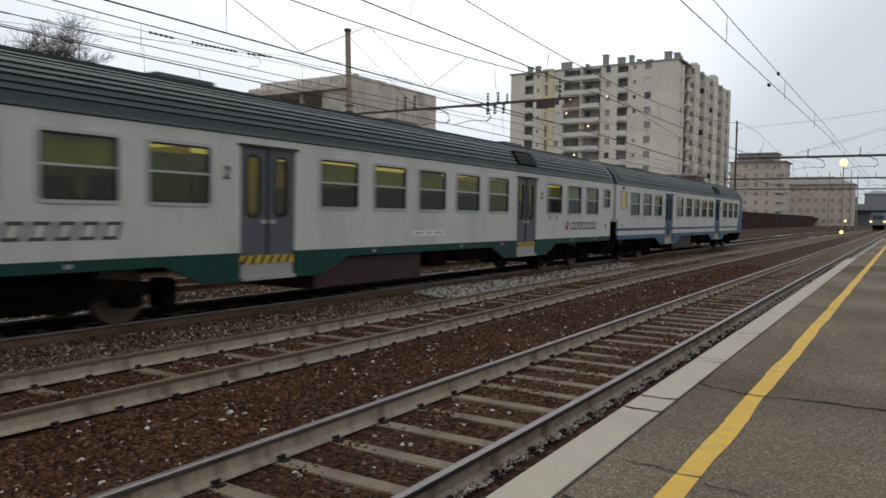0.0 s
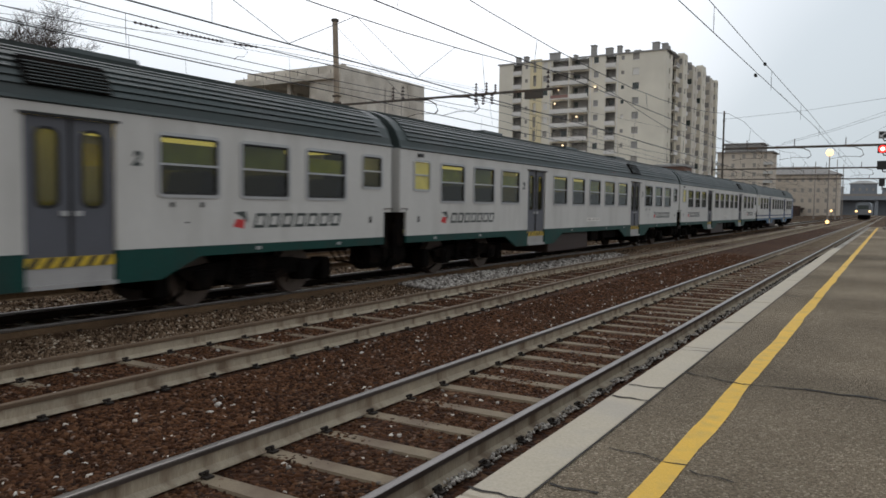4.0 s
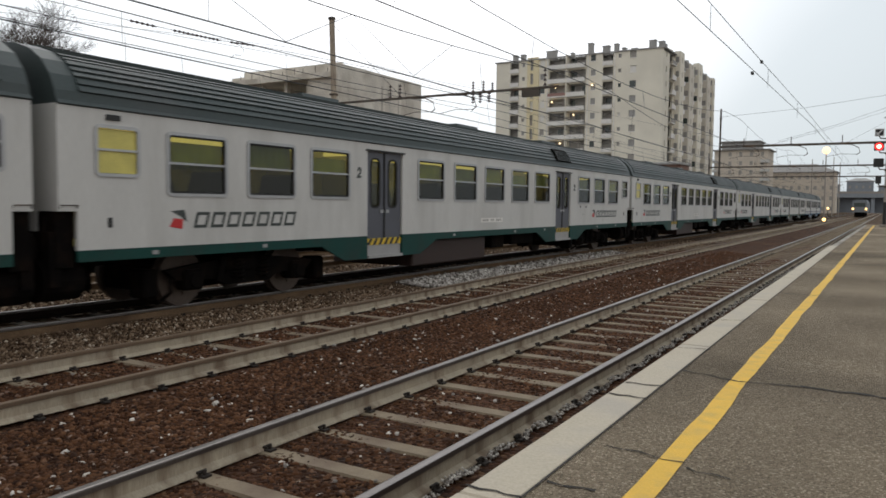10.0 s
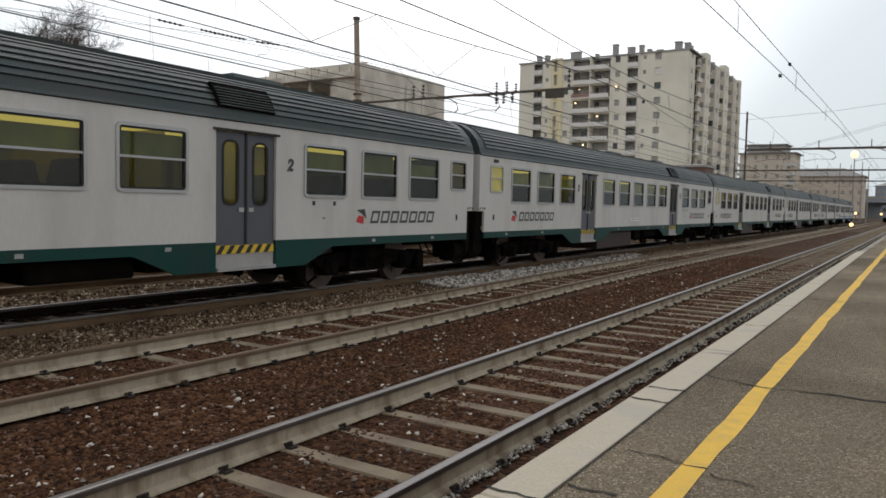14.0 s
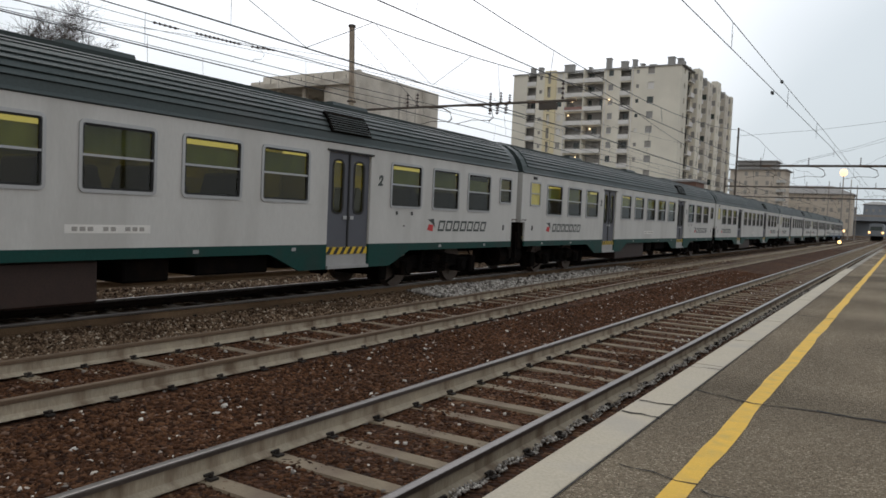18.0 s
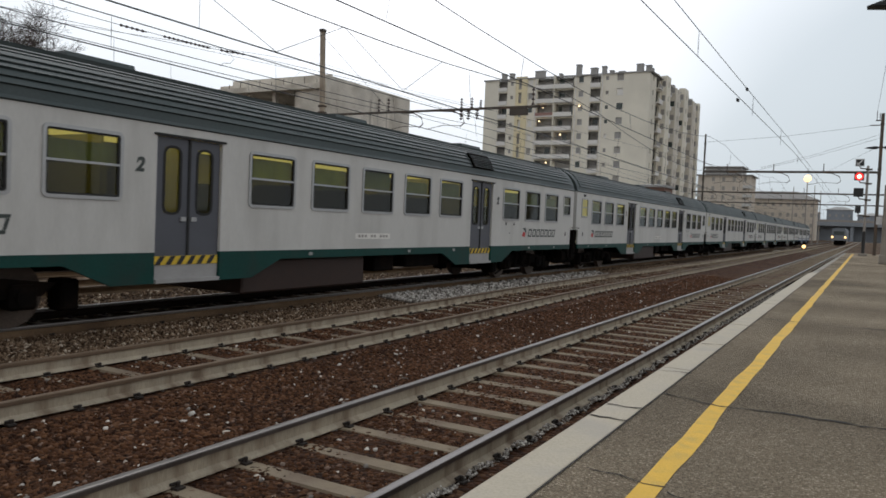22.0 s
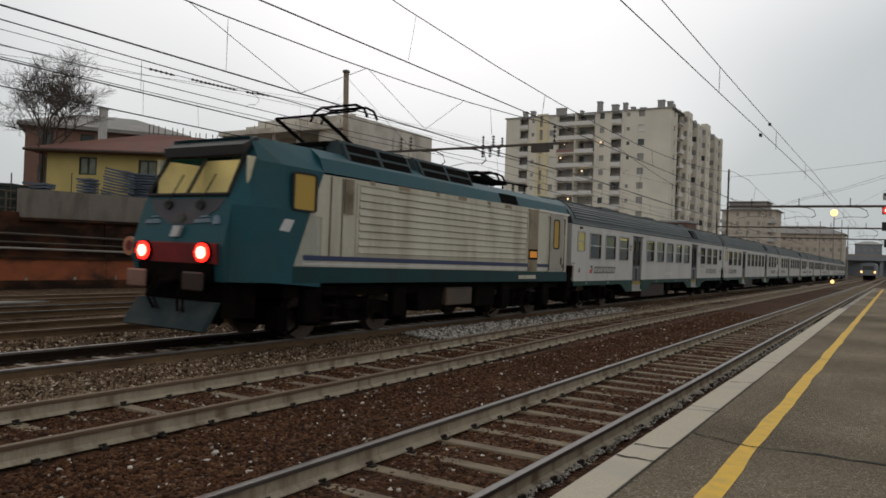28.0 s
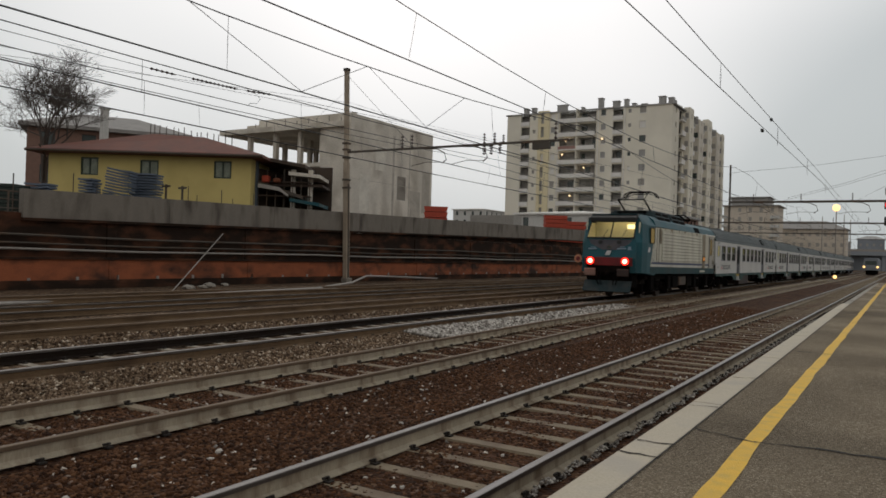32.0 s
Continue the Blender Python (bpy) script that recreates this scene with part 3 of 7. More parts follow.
# ------------------------------------------------------------------ platform
PE, PZ = -1.645, 0.40
def drift(y):
    """The edge leans slowly away towards the far end of the platform."""
    return -0.0056 * min(25.0, max(0.0, y - 3))
bm = B()
slab = [(PE + 0.04, -0.4), (9.5, -0.4), (9.5, PZ), (PE + 0.28, PZ), (PE + 0.28, PZ - 0.1), (PE + 0.04, PZ - 0.1)]
for a, b in ((-14, 3), (3, 28), (28, 74)):
    prism(bm, slab, "y", a, b)
bmesh.ops.remove_doubles(bm, verts=bm.verts, dist=1e-4)
for v in bm.verts:
    if v.co.x < 0:
        v.co.x += drift(v.co.y)
platform = solo("platform", bm, M_ASPHALT, "grey worn asphalt station platform with cracks", "platform", kind="structure")
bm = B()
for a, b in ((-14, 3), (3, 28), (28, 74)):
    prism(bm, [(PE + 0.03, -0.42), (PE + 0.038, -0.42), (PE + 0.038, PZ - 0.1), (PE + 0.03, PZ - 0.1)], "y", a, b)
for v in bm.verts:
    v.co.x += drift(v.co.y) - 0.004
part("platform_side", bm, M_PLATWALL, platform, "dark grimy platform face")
joints = [-14, -12, -10, -8.1, -6, -4, -2.1, -0.2, 1.4, 2.92, 7.3, 9.4, 11.5, 13.4, 15.5, 17.6, 19.6, 21.7, 23.7, 25.8, 27.9, 30.2]
for a, b in zip(joints, joints[1:]):
    bm = B()
    box(bm, PE, PE + 0.278, a + 0.006, b - 0.006, PZ - 0.14, PZ + rng.uniform(0.0, 0.008))
    bevel(bm, 0.012)
    for v in bm.verts:
        v.co.x += drift(v.co.y)
    part("kerb_stone", bm, M_KERB, platform)
for k in range(19):
    bm = B()
    a = 30.3 + 2.2 * k
    box(bm, PE + 0.06, PE + 0.27, a + 0.01, a + 2.19, PZ - 0.12, PZ + 0.006)
    bevel(bm, 0.012)
    for v in bm.verts:
        v.co.x += drift(v.co.y)
    part("kerb_stone", bm, M_CONC, platform)

def ribbon(name, pts, material, parent, label="", lift=0.004):
    """A flat strip through points (x, y, half width) laid just above the platform."""
    bm = B()
    prev = None
    for i, (x, y, w) in enumerate(pts):
        a, b = pts[max(0, i - 1)], pts[min(len(pts) - 1, i + 1)]
        d = Vector((b[0] - a[0], b[1] - a[1])).normalized()
        n = Vector((-d.y, d.x))
        cur = (bm.verts.new((x + n.x * w, y + n.y * w, PZ + lift)), bm.verts.new((x - n.x * w, y - n.y * w, PZ + lift)))
        if prev:
            bm.faces.new((prev[0], prev[1], cur[1], cur[0]))
        prev = cur
    return part(name, bm, material, parent, label)

ys = np.arange(-14, 70, 0.35)
ribbon("yellow_line", [(-0.913 + 0.006 * math.sin(y * 1.7) + 0.005 * math.sin(y * 4.1) - 0.0012 * max(0, y - 4), y, 0.064 + 0.004 * math.sin(y * 2.9) + 0.003 * math.sin(y * 7.3)) for y in ys], M_YELLOW, platform, "worn yellow safety line")
def crack(x0, y0, x1, y1, w, seed, lift=0.0062):
    r = random.Random(seed)
    n = int(math.hypot(x1 - x0, y1 - y0) / 0.12) + 2
    ribbon("crack", [(x0 + (x1 - x0) * i / n + r.uniform(-.015, .015), y0 + (y1 - y0) * i / n + r.uniform(-.022, .022), w * r.uniform(0.3, 1.3)) for i in range(n + 1)], M_CRACK, platform, lift=lift)
crack(-1.36, 6.12, -0.9, 5.97, 0.013, 1)
crack(-0.9, 5.97, -0.5, 6.06, 0.012, 14)
crack(-0.5, 6.06, 0.0, 6.03, 0.021, 11)
crack(0.0, 6.03, 4.0, 6.1, 0.02, 15)
crack(-1.4, 12.6, 4.0, 12.62, 0.022, 2)
crack(-1.36, 20.2, 4.0, 20.3, 0.03, 3)
crack(-1.27, 3.96, -0.86, 3.88, 0.008, 4)
crack(-0.82, 3.82, -0.6, 3.77, 0.007, 12)
crack(-1.34, 3.26, -1.1, 3.28, 0.012, 13)
crack(-1.36, 2.2, 2.0, 1.9, 0.009, 5)
ribbon("joint", [(-1.366, 1.0, 0.006), (-1.366, 3.0, 0.006), (-1.366 + drift(30.2), 30.2, 0.008)], M_CRACK, platform, "dark joint beside the edge stones", 0.0055)
for ca, cb, cw in ((5.05, 5.06, 0.012), (5.45, 5.47, 0.013), (7.08, 7.14, 0.013), (9.14, 9.23, 0.013), (3.0, 3.03, 0.01), (16.2, 16.3, 0.016)):
    crack(-1.635, ca, -1.37, cb, cw, int(ca * 7), 0.0105)
crack(-1.36, 30.4, 4.0, 30.6, 0.02, 7)

# grimy grit along the foot of the platform face
scatter("grit", M_PALE_STONE, (-2.53, -2.46, 1.0, 30), 3600, 0.018, None, lambda x, y: -0.165 - 0.25 * (x + 2.51) + 0.02 * np.sin(y * 9), 11)
tagged(bpy.data.objects["grit"], "pale grit heaped along the rail foot", "grit", kind="stuff")

# ------------------------------------------------------------------ retaining wall and yard
def wall_top(y):
    return 3.82 + 0.0165 * max(0, min(60, y - 16.5))
def wall_foot(y):
    """Foot of the parapet, which climbs gently with its top."""
    return 2.66 + 0.0165 * max(0, min(60, y - 16.5))
wall = thing("wall_retaining", "sooty brick retaining wall with a grey concrete parapet", "wall", kind="structure")
bm = B()
box(bm, -31.2, -29.9, -15, 150, -0.5, 1.05)
part("brick_base", bm, M_BRICK, wall, "orange-red brick base streaked with soot")
bm = B()
box(bm, -31.2, -30.15, -15, 150, 1.05, 2.85)
box(bm, -31.2, -30.4, 40, 150, 2.85, 3.4)
part("sooty_face", bm, M_SOOT, wall, "soot-black upper wall face")
bm = B()
box(bm, -30.2, -29.82, -15, 150, 0.98, 1.08)
box(bm, -30.2, -29.82, -15, 150, -0.5, 0.12)
part("ledge", bm, M_SOOT, wall)
for i in range(20):
    y = -12.5 + 8.2 * i
    bm = B()
    box(bm, -30.2, -30.09, y, y + 0.45, 1.08, 2.7)
    part("pilaster", bevel(bm, 0.02), M_SOOT, wall)
    bm = B()
    box(bm, -29.95, -29.86, y, y + 0.45, 0.12, 0.98)
    part("pilaster", bevel(bm, 0.02), M_BRICK, wall)
for i in range(60):
    bm = B()
    y = -10 + 2.05 * i + rng.uniform(-.2, .2)
    box(bm, -29.9, -29.86, y, y + 0.12, -0.1, 0.22 + rng.uniform(0, 0.1))
    part("drain", bm, M_PIPE, wall)
for i in range(14):
    y0 = 16.5 + 7.0 * i
    bm = B()
    prism(bm, [(y0 + 0.012, wall_foot(y0)), (y0 + 6.988, wall_foot(y0 + 7)), (y0 + 6.988, wall_top(y0 + 7)), (y0 + 0.012, wall_top(y0))], "x", -30.35, -30.0)
    part("parapet_panel", bm, M_PARAPET, wall)
    bm = B()
    prism(bm, [(y0, wall_foot(y0) - 0.12), (y0 + 7, wall_foot(y0 + 7) - 0.12), (y0 + 7, wall_foot(y0 + 7) - 0.004), (y0, wall_foot(y0) - 0.004)], "x", -30.3, -29.93)
    part("cornice", bm, M_SOOT, wall, "sooty projecting cornice below the parapet")
for z, r in ((1.38, 0.05), (1.62, 0.04), (1.95, 0.055), (0.72, 0.03)):
    bm = B()
    path(bm, [(-29.98, -14 + 6 * i, z + 0.03 * ((i * 7) % 3 - 1)) for i in range(26)], r, 6)
    part("pipe", bm, M_PIPE if z < 1.5 else M_STEEL, wall, "long grey service pipe on brackets")
bm = B()
box(bm, -140, -30.36, -60, 420, 2.5, 2.9)
yard = solo("ground_yard", bm, M_DIRT, "raised yard of packed earth behind the retaining wall", "ground", kind="structure")

# ------------------------------------------------------------------ catenary
def insulator(bm, p, d, n=4, r=0.07):
    p, d = Vector(p), Vector(d)
    for i in range(n):
        rod(bm, p + d * (i + 0.2) / n, p + d * (i + 0.7) / n, r, 8, r * 0.4)
    rod(bm, p, p + d, 0.02, 6)

def cantilever(parent, x, y, zbar, side):
    """A hooked bracket under the beam that steadies the wires over one track."""
    bm = B()
    path(bm, [(x - 1.5 * side, y, zbar - 0.05), (x - 0.5 * side, y, zbar - 0.1), (x + 0.02 * side, y, zbar - 0.35), (x + 0.15 * side, y, zbar - 0.75), (x - 0.12 * side, y, zbar - 0.95)], 0.035, 6)
    b = part("bracket", bm, M_STEEL, parent)
    bm = B()
    path(bm, [(x - 0.05 * side, y, zbar - 0.9), (x - 1.2 * side, y, zbar - 0.85), (x - 2.3 * side, y, zbar - 1.05)], 0.018, 6)
    part("steady_arm", bm, M_STEEL, b)

def mast(x, y, h, reach, zbar, label, tracks=(), sgn=1, lean=0.0):
    def raked(bm):
        for v in bm.verts:
            v.co.x += lean * v.co.z
        return bm
    t = thing("catenary_mast", label, "mast", "catenary masts", at=(x, y, 0))
    bm = B()
    prism(bm, [(-0.15, -0.15), (0.15, -0.15), (0.15, 0.15), (-0.15, 0.15)], "z", -0.4, h * 0.55)
    prism(bm, [(-0.12, -0.12), (0.12, -0.12), (0.12, 0.12), (-0.12, 0.12)], "z", h * 0.55, h - 0.15)
    part("pole", raked(bm), M_MAST, t, "rust-stained square pole")
    bm = B()
    box(bm, -0.16, 0.16, -0.16, 0.16, h - 0.17, h)
    part("cap", raked(bm), M_STEEL, t)
    bm = B()
    box(bm, -0.28, 0.28, -0.28, 0.28, -0.45, 0.02)
    part("footing", bevel(bm, 0.03), M_CONC, t)
    for k in range(7):
        z = 1.2 + 0.85 * k
        part("step_iron", raked(boxes((-0.19, -0.15, -0.09, 0.09, z, z + 0.03))), M_STEEL, t)
    part("conduit", raked(boxes((0.152, 0.20, -0.05, 0.05, 0.0, zbar - 2.0))), M_STEEL, t, "dark conduit up the pole")
    for z in (zbar - 0.4, zbar + 0.1, zbar + 0.5, zbar - 1.8, zbar - 2.3):
        part("clamp", raked(bevel(boxes((-0.2, 0.2, -0.2, 0.2, z, z + 0.12)), 0.015)), M_STEEL, t)
    if reach:
        bm = B()
        box(bm, lean * zbar, reach * sgn, -0.06, 0.06, zbar - 0.06, zbar + 0.06) if sgn > 0 else box(bm, reach * sgn, 0, -0.06, 0.06, zbar - 0.06, zbar + 0.06)
        beam = part("beam", bm, M_STEEL, t, "long dark steel cross beam")
        bm = B()
        path(bm, [(lean * (h - 0.4), 0, h - 0.4), (reach * sgn * 0.33, 0, zbar + 0.05)], 0.012, 5)
        part("stay", bm, M_WIRE, t)
        for i, tx in enumerate(tracks):
            cantilever(t, tx - x, 0, zbar, sgn)
    return t

near_mast = mast(-29.67, 36.6, 13.25, 14.67, 7.93, "tall raked rust-stained catenary mast with a long cross beam", (-22.7, -20.0), lean=-0.035)
for dx, up in ((4.0, 0.8), (4.7, 0.8), (9.6, 0.6), (10.25, 0.6), (10.8, 0.45), (13.9, 1.0)):
    bm = B()
    insulator(bm, (dx, 0, 7.98), (0, 0, up), 4, 0.1)
    part("insulator", bm, M_INSUL, near_mast, "dark ribbed insulator", smooth=True)
for dx in (9.6, 10.05, 10.6):
    bm = B()
    insulator(bm, (dx, 0, 7.88), (0, 0, -0.55), 4, 0.13)
    part("insulator", bm, M_INSUL, near_mast, "dark ribbed insulator", smooth=True)
bm = B()
box(bm, 12.6, 13.6, -0.1, 0.1, 7.5, 7.85)
part("number_board", bm, M_STEEL, near_mast)

def gantry(y, x0, x1, z, label, top=9.5):
    g = thing("gantry", label, "gantry", "gantries along the line", at=(0, y, 0))
    for x, h in ((x0, top), (x1, top + 1.4)):
        bm = B()
        w = 0.065 if x == x0 else 0.12
        box(bm, x - w, x + w, -w, w, -0.4, h)
        pole = part("pole", bm, M_STEEL, g)
        for zz in (z - 0.2, z + 0.2, h - 0.9):
            part("clamp", boxes((x - w - 0.03, x + w + 0.03, -w - 0.03, w + 0.03, zz, zz + 0.1)), M_STEEL, pole)
    bm = B()
    box(bm, x0, x1, -0.09, 0.09, z - 0.09, z + 0.09)
    part("beam", bm, M_STEEL, g)
    for x in TRACKS:
        if x > x0:
            cantilever(g, x + 1.0, 0, z, 1)
            bm = B()
            insulator(bm, (x - 0.15, 0, z + 0.08), (0, 0, 0.62), 4, 0.07)
            part("insulator", bm, M_INSUL, g, "dark ribbed insulator", smooth=True)
    return g

end_gantry = gantry(69, -13.0, 0.5, 7.05, "rusty steel gantry spanning the near tracks to a platform mast", 10.35)
for x, up in ((0.1, 0.75), (0.3, 0.6)):
    bm = B()
    insulator(bm, (x, 0, 11.2), (0, 0, up), 4, 0.05)
    part("insulator", bm, M_INSUL, end_gantry, "small upright insulator", smooth=True)
part("top_bracket", boxes((0.02, 0.6, -0.05, 0.05, 11.15, 11.22)), M_STEEL, end_gantry)
part("side_bracket", boxes((-0.35, 0.38, -0.04, 0.04, 10.78, 10.85)), M_STEEL, end_gantry)
for sgn in (-1, 1):
    bm = B()
    prism(bm, [(0.5 + sgn * 0.12, 9.02), (0.5 + sgn * 0.35, 8.9), (0.5 + sgn * 1.15, 8.98), (0.5 + sgn * 0.9, 9.07), (0.5 + sgn * 0.35, 9.14), (0.5 + sgn * 0.12, 9.08)], "y", -0.12, 0.12)
    part("lamp_head", bm, M_SIGNALBLACK, end_gantry, "dark tapering lamp head on the mast")
gantry(104, -20.9, 6.5, 7.05, "rusty steel gantry spanning the tracks", 8.2)
gantry(139, -29.5, 6.5, 7.05, "rusty steel gantry spanning all the tracks", 8.2)

SUPPORTS = [-16, 36.6, 69, 104, 139, 200, 260]
DROPPERS = [(7.8, 16.35, 24.9, 33.4), (4.9, 10.3, 15.8, 25.0), (9.7, 20.5, 29.0), (10.9, 16.3, 22.5, 29.0), (11.8, 13.8, 20.5, 27.0), (14.2, 19.0, 23.0, 29.0)]
def catenary(k, x, zc, zm, r=0.011, sag=0.495, supports=SUPPORTS):
    t = thing("catenary", "pair of dark overhead wires joined by thin droppers", "overhead wire", "overhead wires", at=(x, 0, 0))
    mes, con = B(), B()
    mline, cline = [], []
    for a, b in zip(supports, supports[1:]):
        n = 12
        pts = []
        dip = sag * ((b - a) / (supports[1] - supports[0])) ** 2
        for i in range(n + 1):
            u = i / n
            y = a + (b - a) * u
            pts.append(((0.18 if k else 0.0) * math.cos(math.pi * (y - a) / (b - a)), y, zm - dip * 4 * u * (1 - u)))
        mline += pts if not mline else pts[1:]
        cline.append((0.2 * (-1) ** len(cline) if k else (-0.43, 0.29, 0.1, -0.2, 0.2, -0.2)[len(cline)], a, zc))
        near = [y for y in DROPPERS[k] if a < y < b]
        for y in near or [p[1] for p in pts[2:-1:3] if p[1] < 110]:
            u = (y - a) / (b - a)
            xm, ztop = (0.18 if k else 0.0) * math.cos(math.pi * u), zm - dip * 4 * u * (1 - u)
            drop = B()
            path(drop, [(xm, y, ztop), (xm * 0.6 + 0.012, y - 0.015, zc + (ztop - zc) * 0.55), (0.0, y, zc), (xm * 0.6 - 0.012, y + 0.015, zc + (ztop - zc) * 0.55), (xm, y, ztop)], 0.004, 4)
            part("dropper", drop, M_WIRE, t)
    path(mes, mline, r * 1.1, 4)
    path(con, cline + [(0, supports[-1], zc)], r * 1.25, 4)
    part("messenger_wire", mes, M_WIRE, t)
    part("contact_wire", con, M_WIRE, t)
    if k == 0:
        for y, z in ((21.96, zc), (23.55, zm - 0.1)):
            part("splice", boxes((-0.035, 0.025, y - 0.1, y + 0.1, z - 0.035, z + 0.035)), M_SIGNALBLACK, t, "dark splice clamp")
SPANS = {0: (SUPPORTS, 0.12), 1: ([-40, 0, 40, 69, 104, 139, 200, 260], 1.1), 2: ([-49, -10, 29, 69, 104, 139, 200, 260], 1.02)}
for k, (x, zc, zm) in enumerate([(-3.34, 5.4, 6.07), (-7.15, 5.02, 6.6), (-10.89, 5.05, 7.1), (-15.05, 5.25, 6.5), (-18.9, 5.5, 7.0), (-22.7, 6.25, 7.6)]):
    supports, sag = SPANS.get(k, (SUPPORTS, 0.495))
    catenary(k, x, zc, zm, 0.0095 if k < 2 else 0.012, sag, supports)
def cable(name, pts, r, label, beads=()):
    t = thing(name, label, "overhead wire", "overhead wires")
    bm = B()
    path(bm, pts, r, 4)
    part("strand", bm, M_WIRE, t)
    for p, d, n in beads:
        bm = B()
        insulator(bm, p, d, n, 0.045)
        part("insulator", bm, M_INSUL, t)
    return t
cable("jumper_wire", [(-10.89, 8.8, 6.08), (-10.89, 11.75, 5.07), (-10.89, 14.0, 6.13), (-10.89, 16.6, 5.1), (-10.89, 18.6, 6.27)], 0.008, "thin zigzag jumper cable between overhead wires")
cable("feeder_wire", [(-18.9, -16, 6.75), (-18.9, 13.9, 6.9), (-18.9, 17.3, 6.98), (-18.9, 19.0, 7.12), (-18.9, 36.6, 7.9)], 0.009, "thin dark feeder wire with small insulators",
      [((-18.9, 13.95, 6.9), (0, 0.9, 0.01), 5), ((-18.9, 15.47, 6.93), (0, 1.85, 0.05), 11), ((-18.9, 17.74, 7.01), (0, 1.2, 0.1), 5)])
cable("jumper_wire", [(-18.9, 17.74, 7.02), (-18.9, 18.2, 6.98), (-18.9, 18.36, 6.84), (-18.9, 18.2, 6.66), (-18.9, 17.9, 6.62), (-18.9, 17.76, 6.49)], 0.009, "short curled jumper cable below a feeder wire")
cable("feeder_wire", [(-26.5, -16, 8.0), (-26.5, 12, 8.3), (-26.5, 36.6, 9.6), (-26.5, 88, 9.6)], 0.009, "thin dark feeder wire")
cable("feeder_wire", [(-29.6, -16, 8.2), (-29.6, 14, 8.7), (-29.6, 36.6, 11.0), (-29.5, 142, 9.0)], 0.009, "thin dark feeder wire")
cable("feeder_wire", [(-30.05, 36.6, 11.9), (-22.7, 25.5, 7.65)], 0.008, "thin slanting stay wire from a mast")
cable("feeder_wire", [(-30.0, 36.6, 10.8), (-10.89, 69, 7.3)], 0.008, "thin slanting stay wire from a mast")
cable("span_wire", [(-13.0, 69, 9.65), (-6.6, 69, 10.05), (0.0, 69, 10.82)], 0.011, "thin dark wire spanning the tracks between masts")
cable("span_wire", [(-8.3, 69, 7.4), (-3.9, 69, 8.6), (0.45, 69, 10.1)], 0.01, "thin slanting stay wire from the platform mast")
cable("span_wire", [(-8.9, 69, 7.1), (-4.2, 69, 8.35), (0.45, 69, 9.8)], 0.01, "thin slanting stay wire from the platform mast")
cable("span_wire", [(-3.2, 69, 7.1), (0.45, 69, 9.2)], 0.008, "thin slanting stay wire from the platform mast")
cable("feeder_wire", [(0.1, 69, 11.9), (0.9, 20, 13.5), (1.3, -14, 15.0)], 0.011, "thin dark feeder wire along the platform")

# ------------------------------------------------------------------ far and trackside buildings
def window_unit(parent, w, h, m, shutter=None):
    bm = B()
    box(bm, -w / 2 - 0.07, w / 2 + 0.07, -0.05, 0.06, -h / 2 - 0.07, -h / 2)
    box(bm, -w / 2 - 0.07, w / 2 + 0.07, -0.05, 0.06, h / 2, h / 2 + 0.07)
    for x in (-w / 2 - 0.07, -0.03, w / 2):
        box(bm, x, x + 0.07, -0.05, 0.06, -h / 2, h / 2)
    return bm

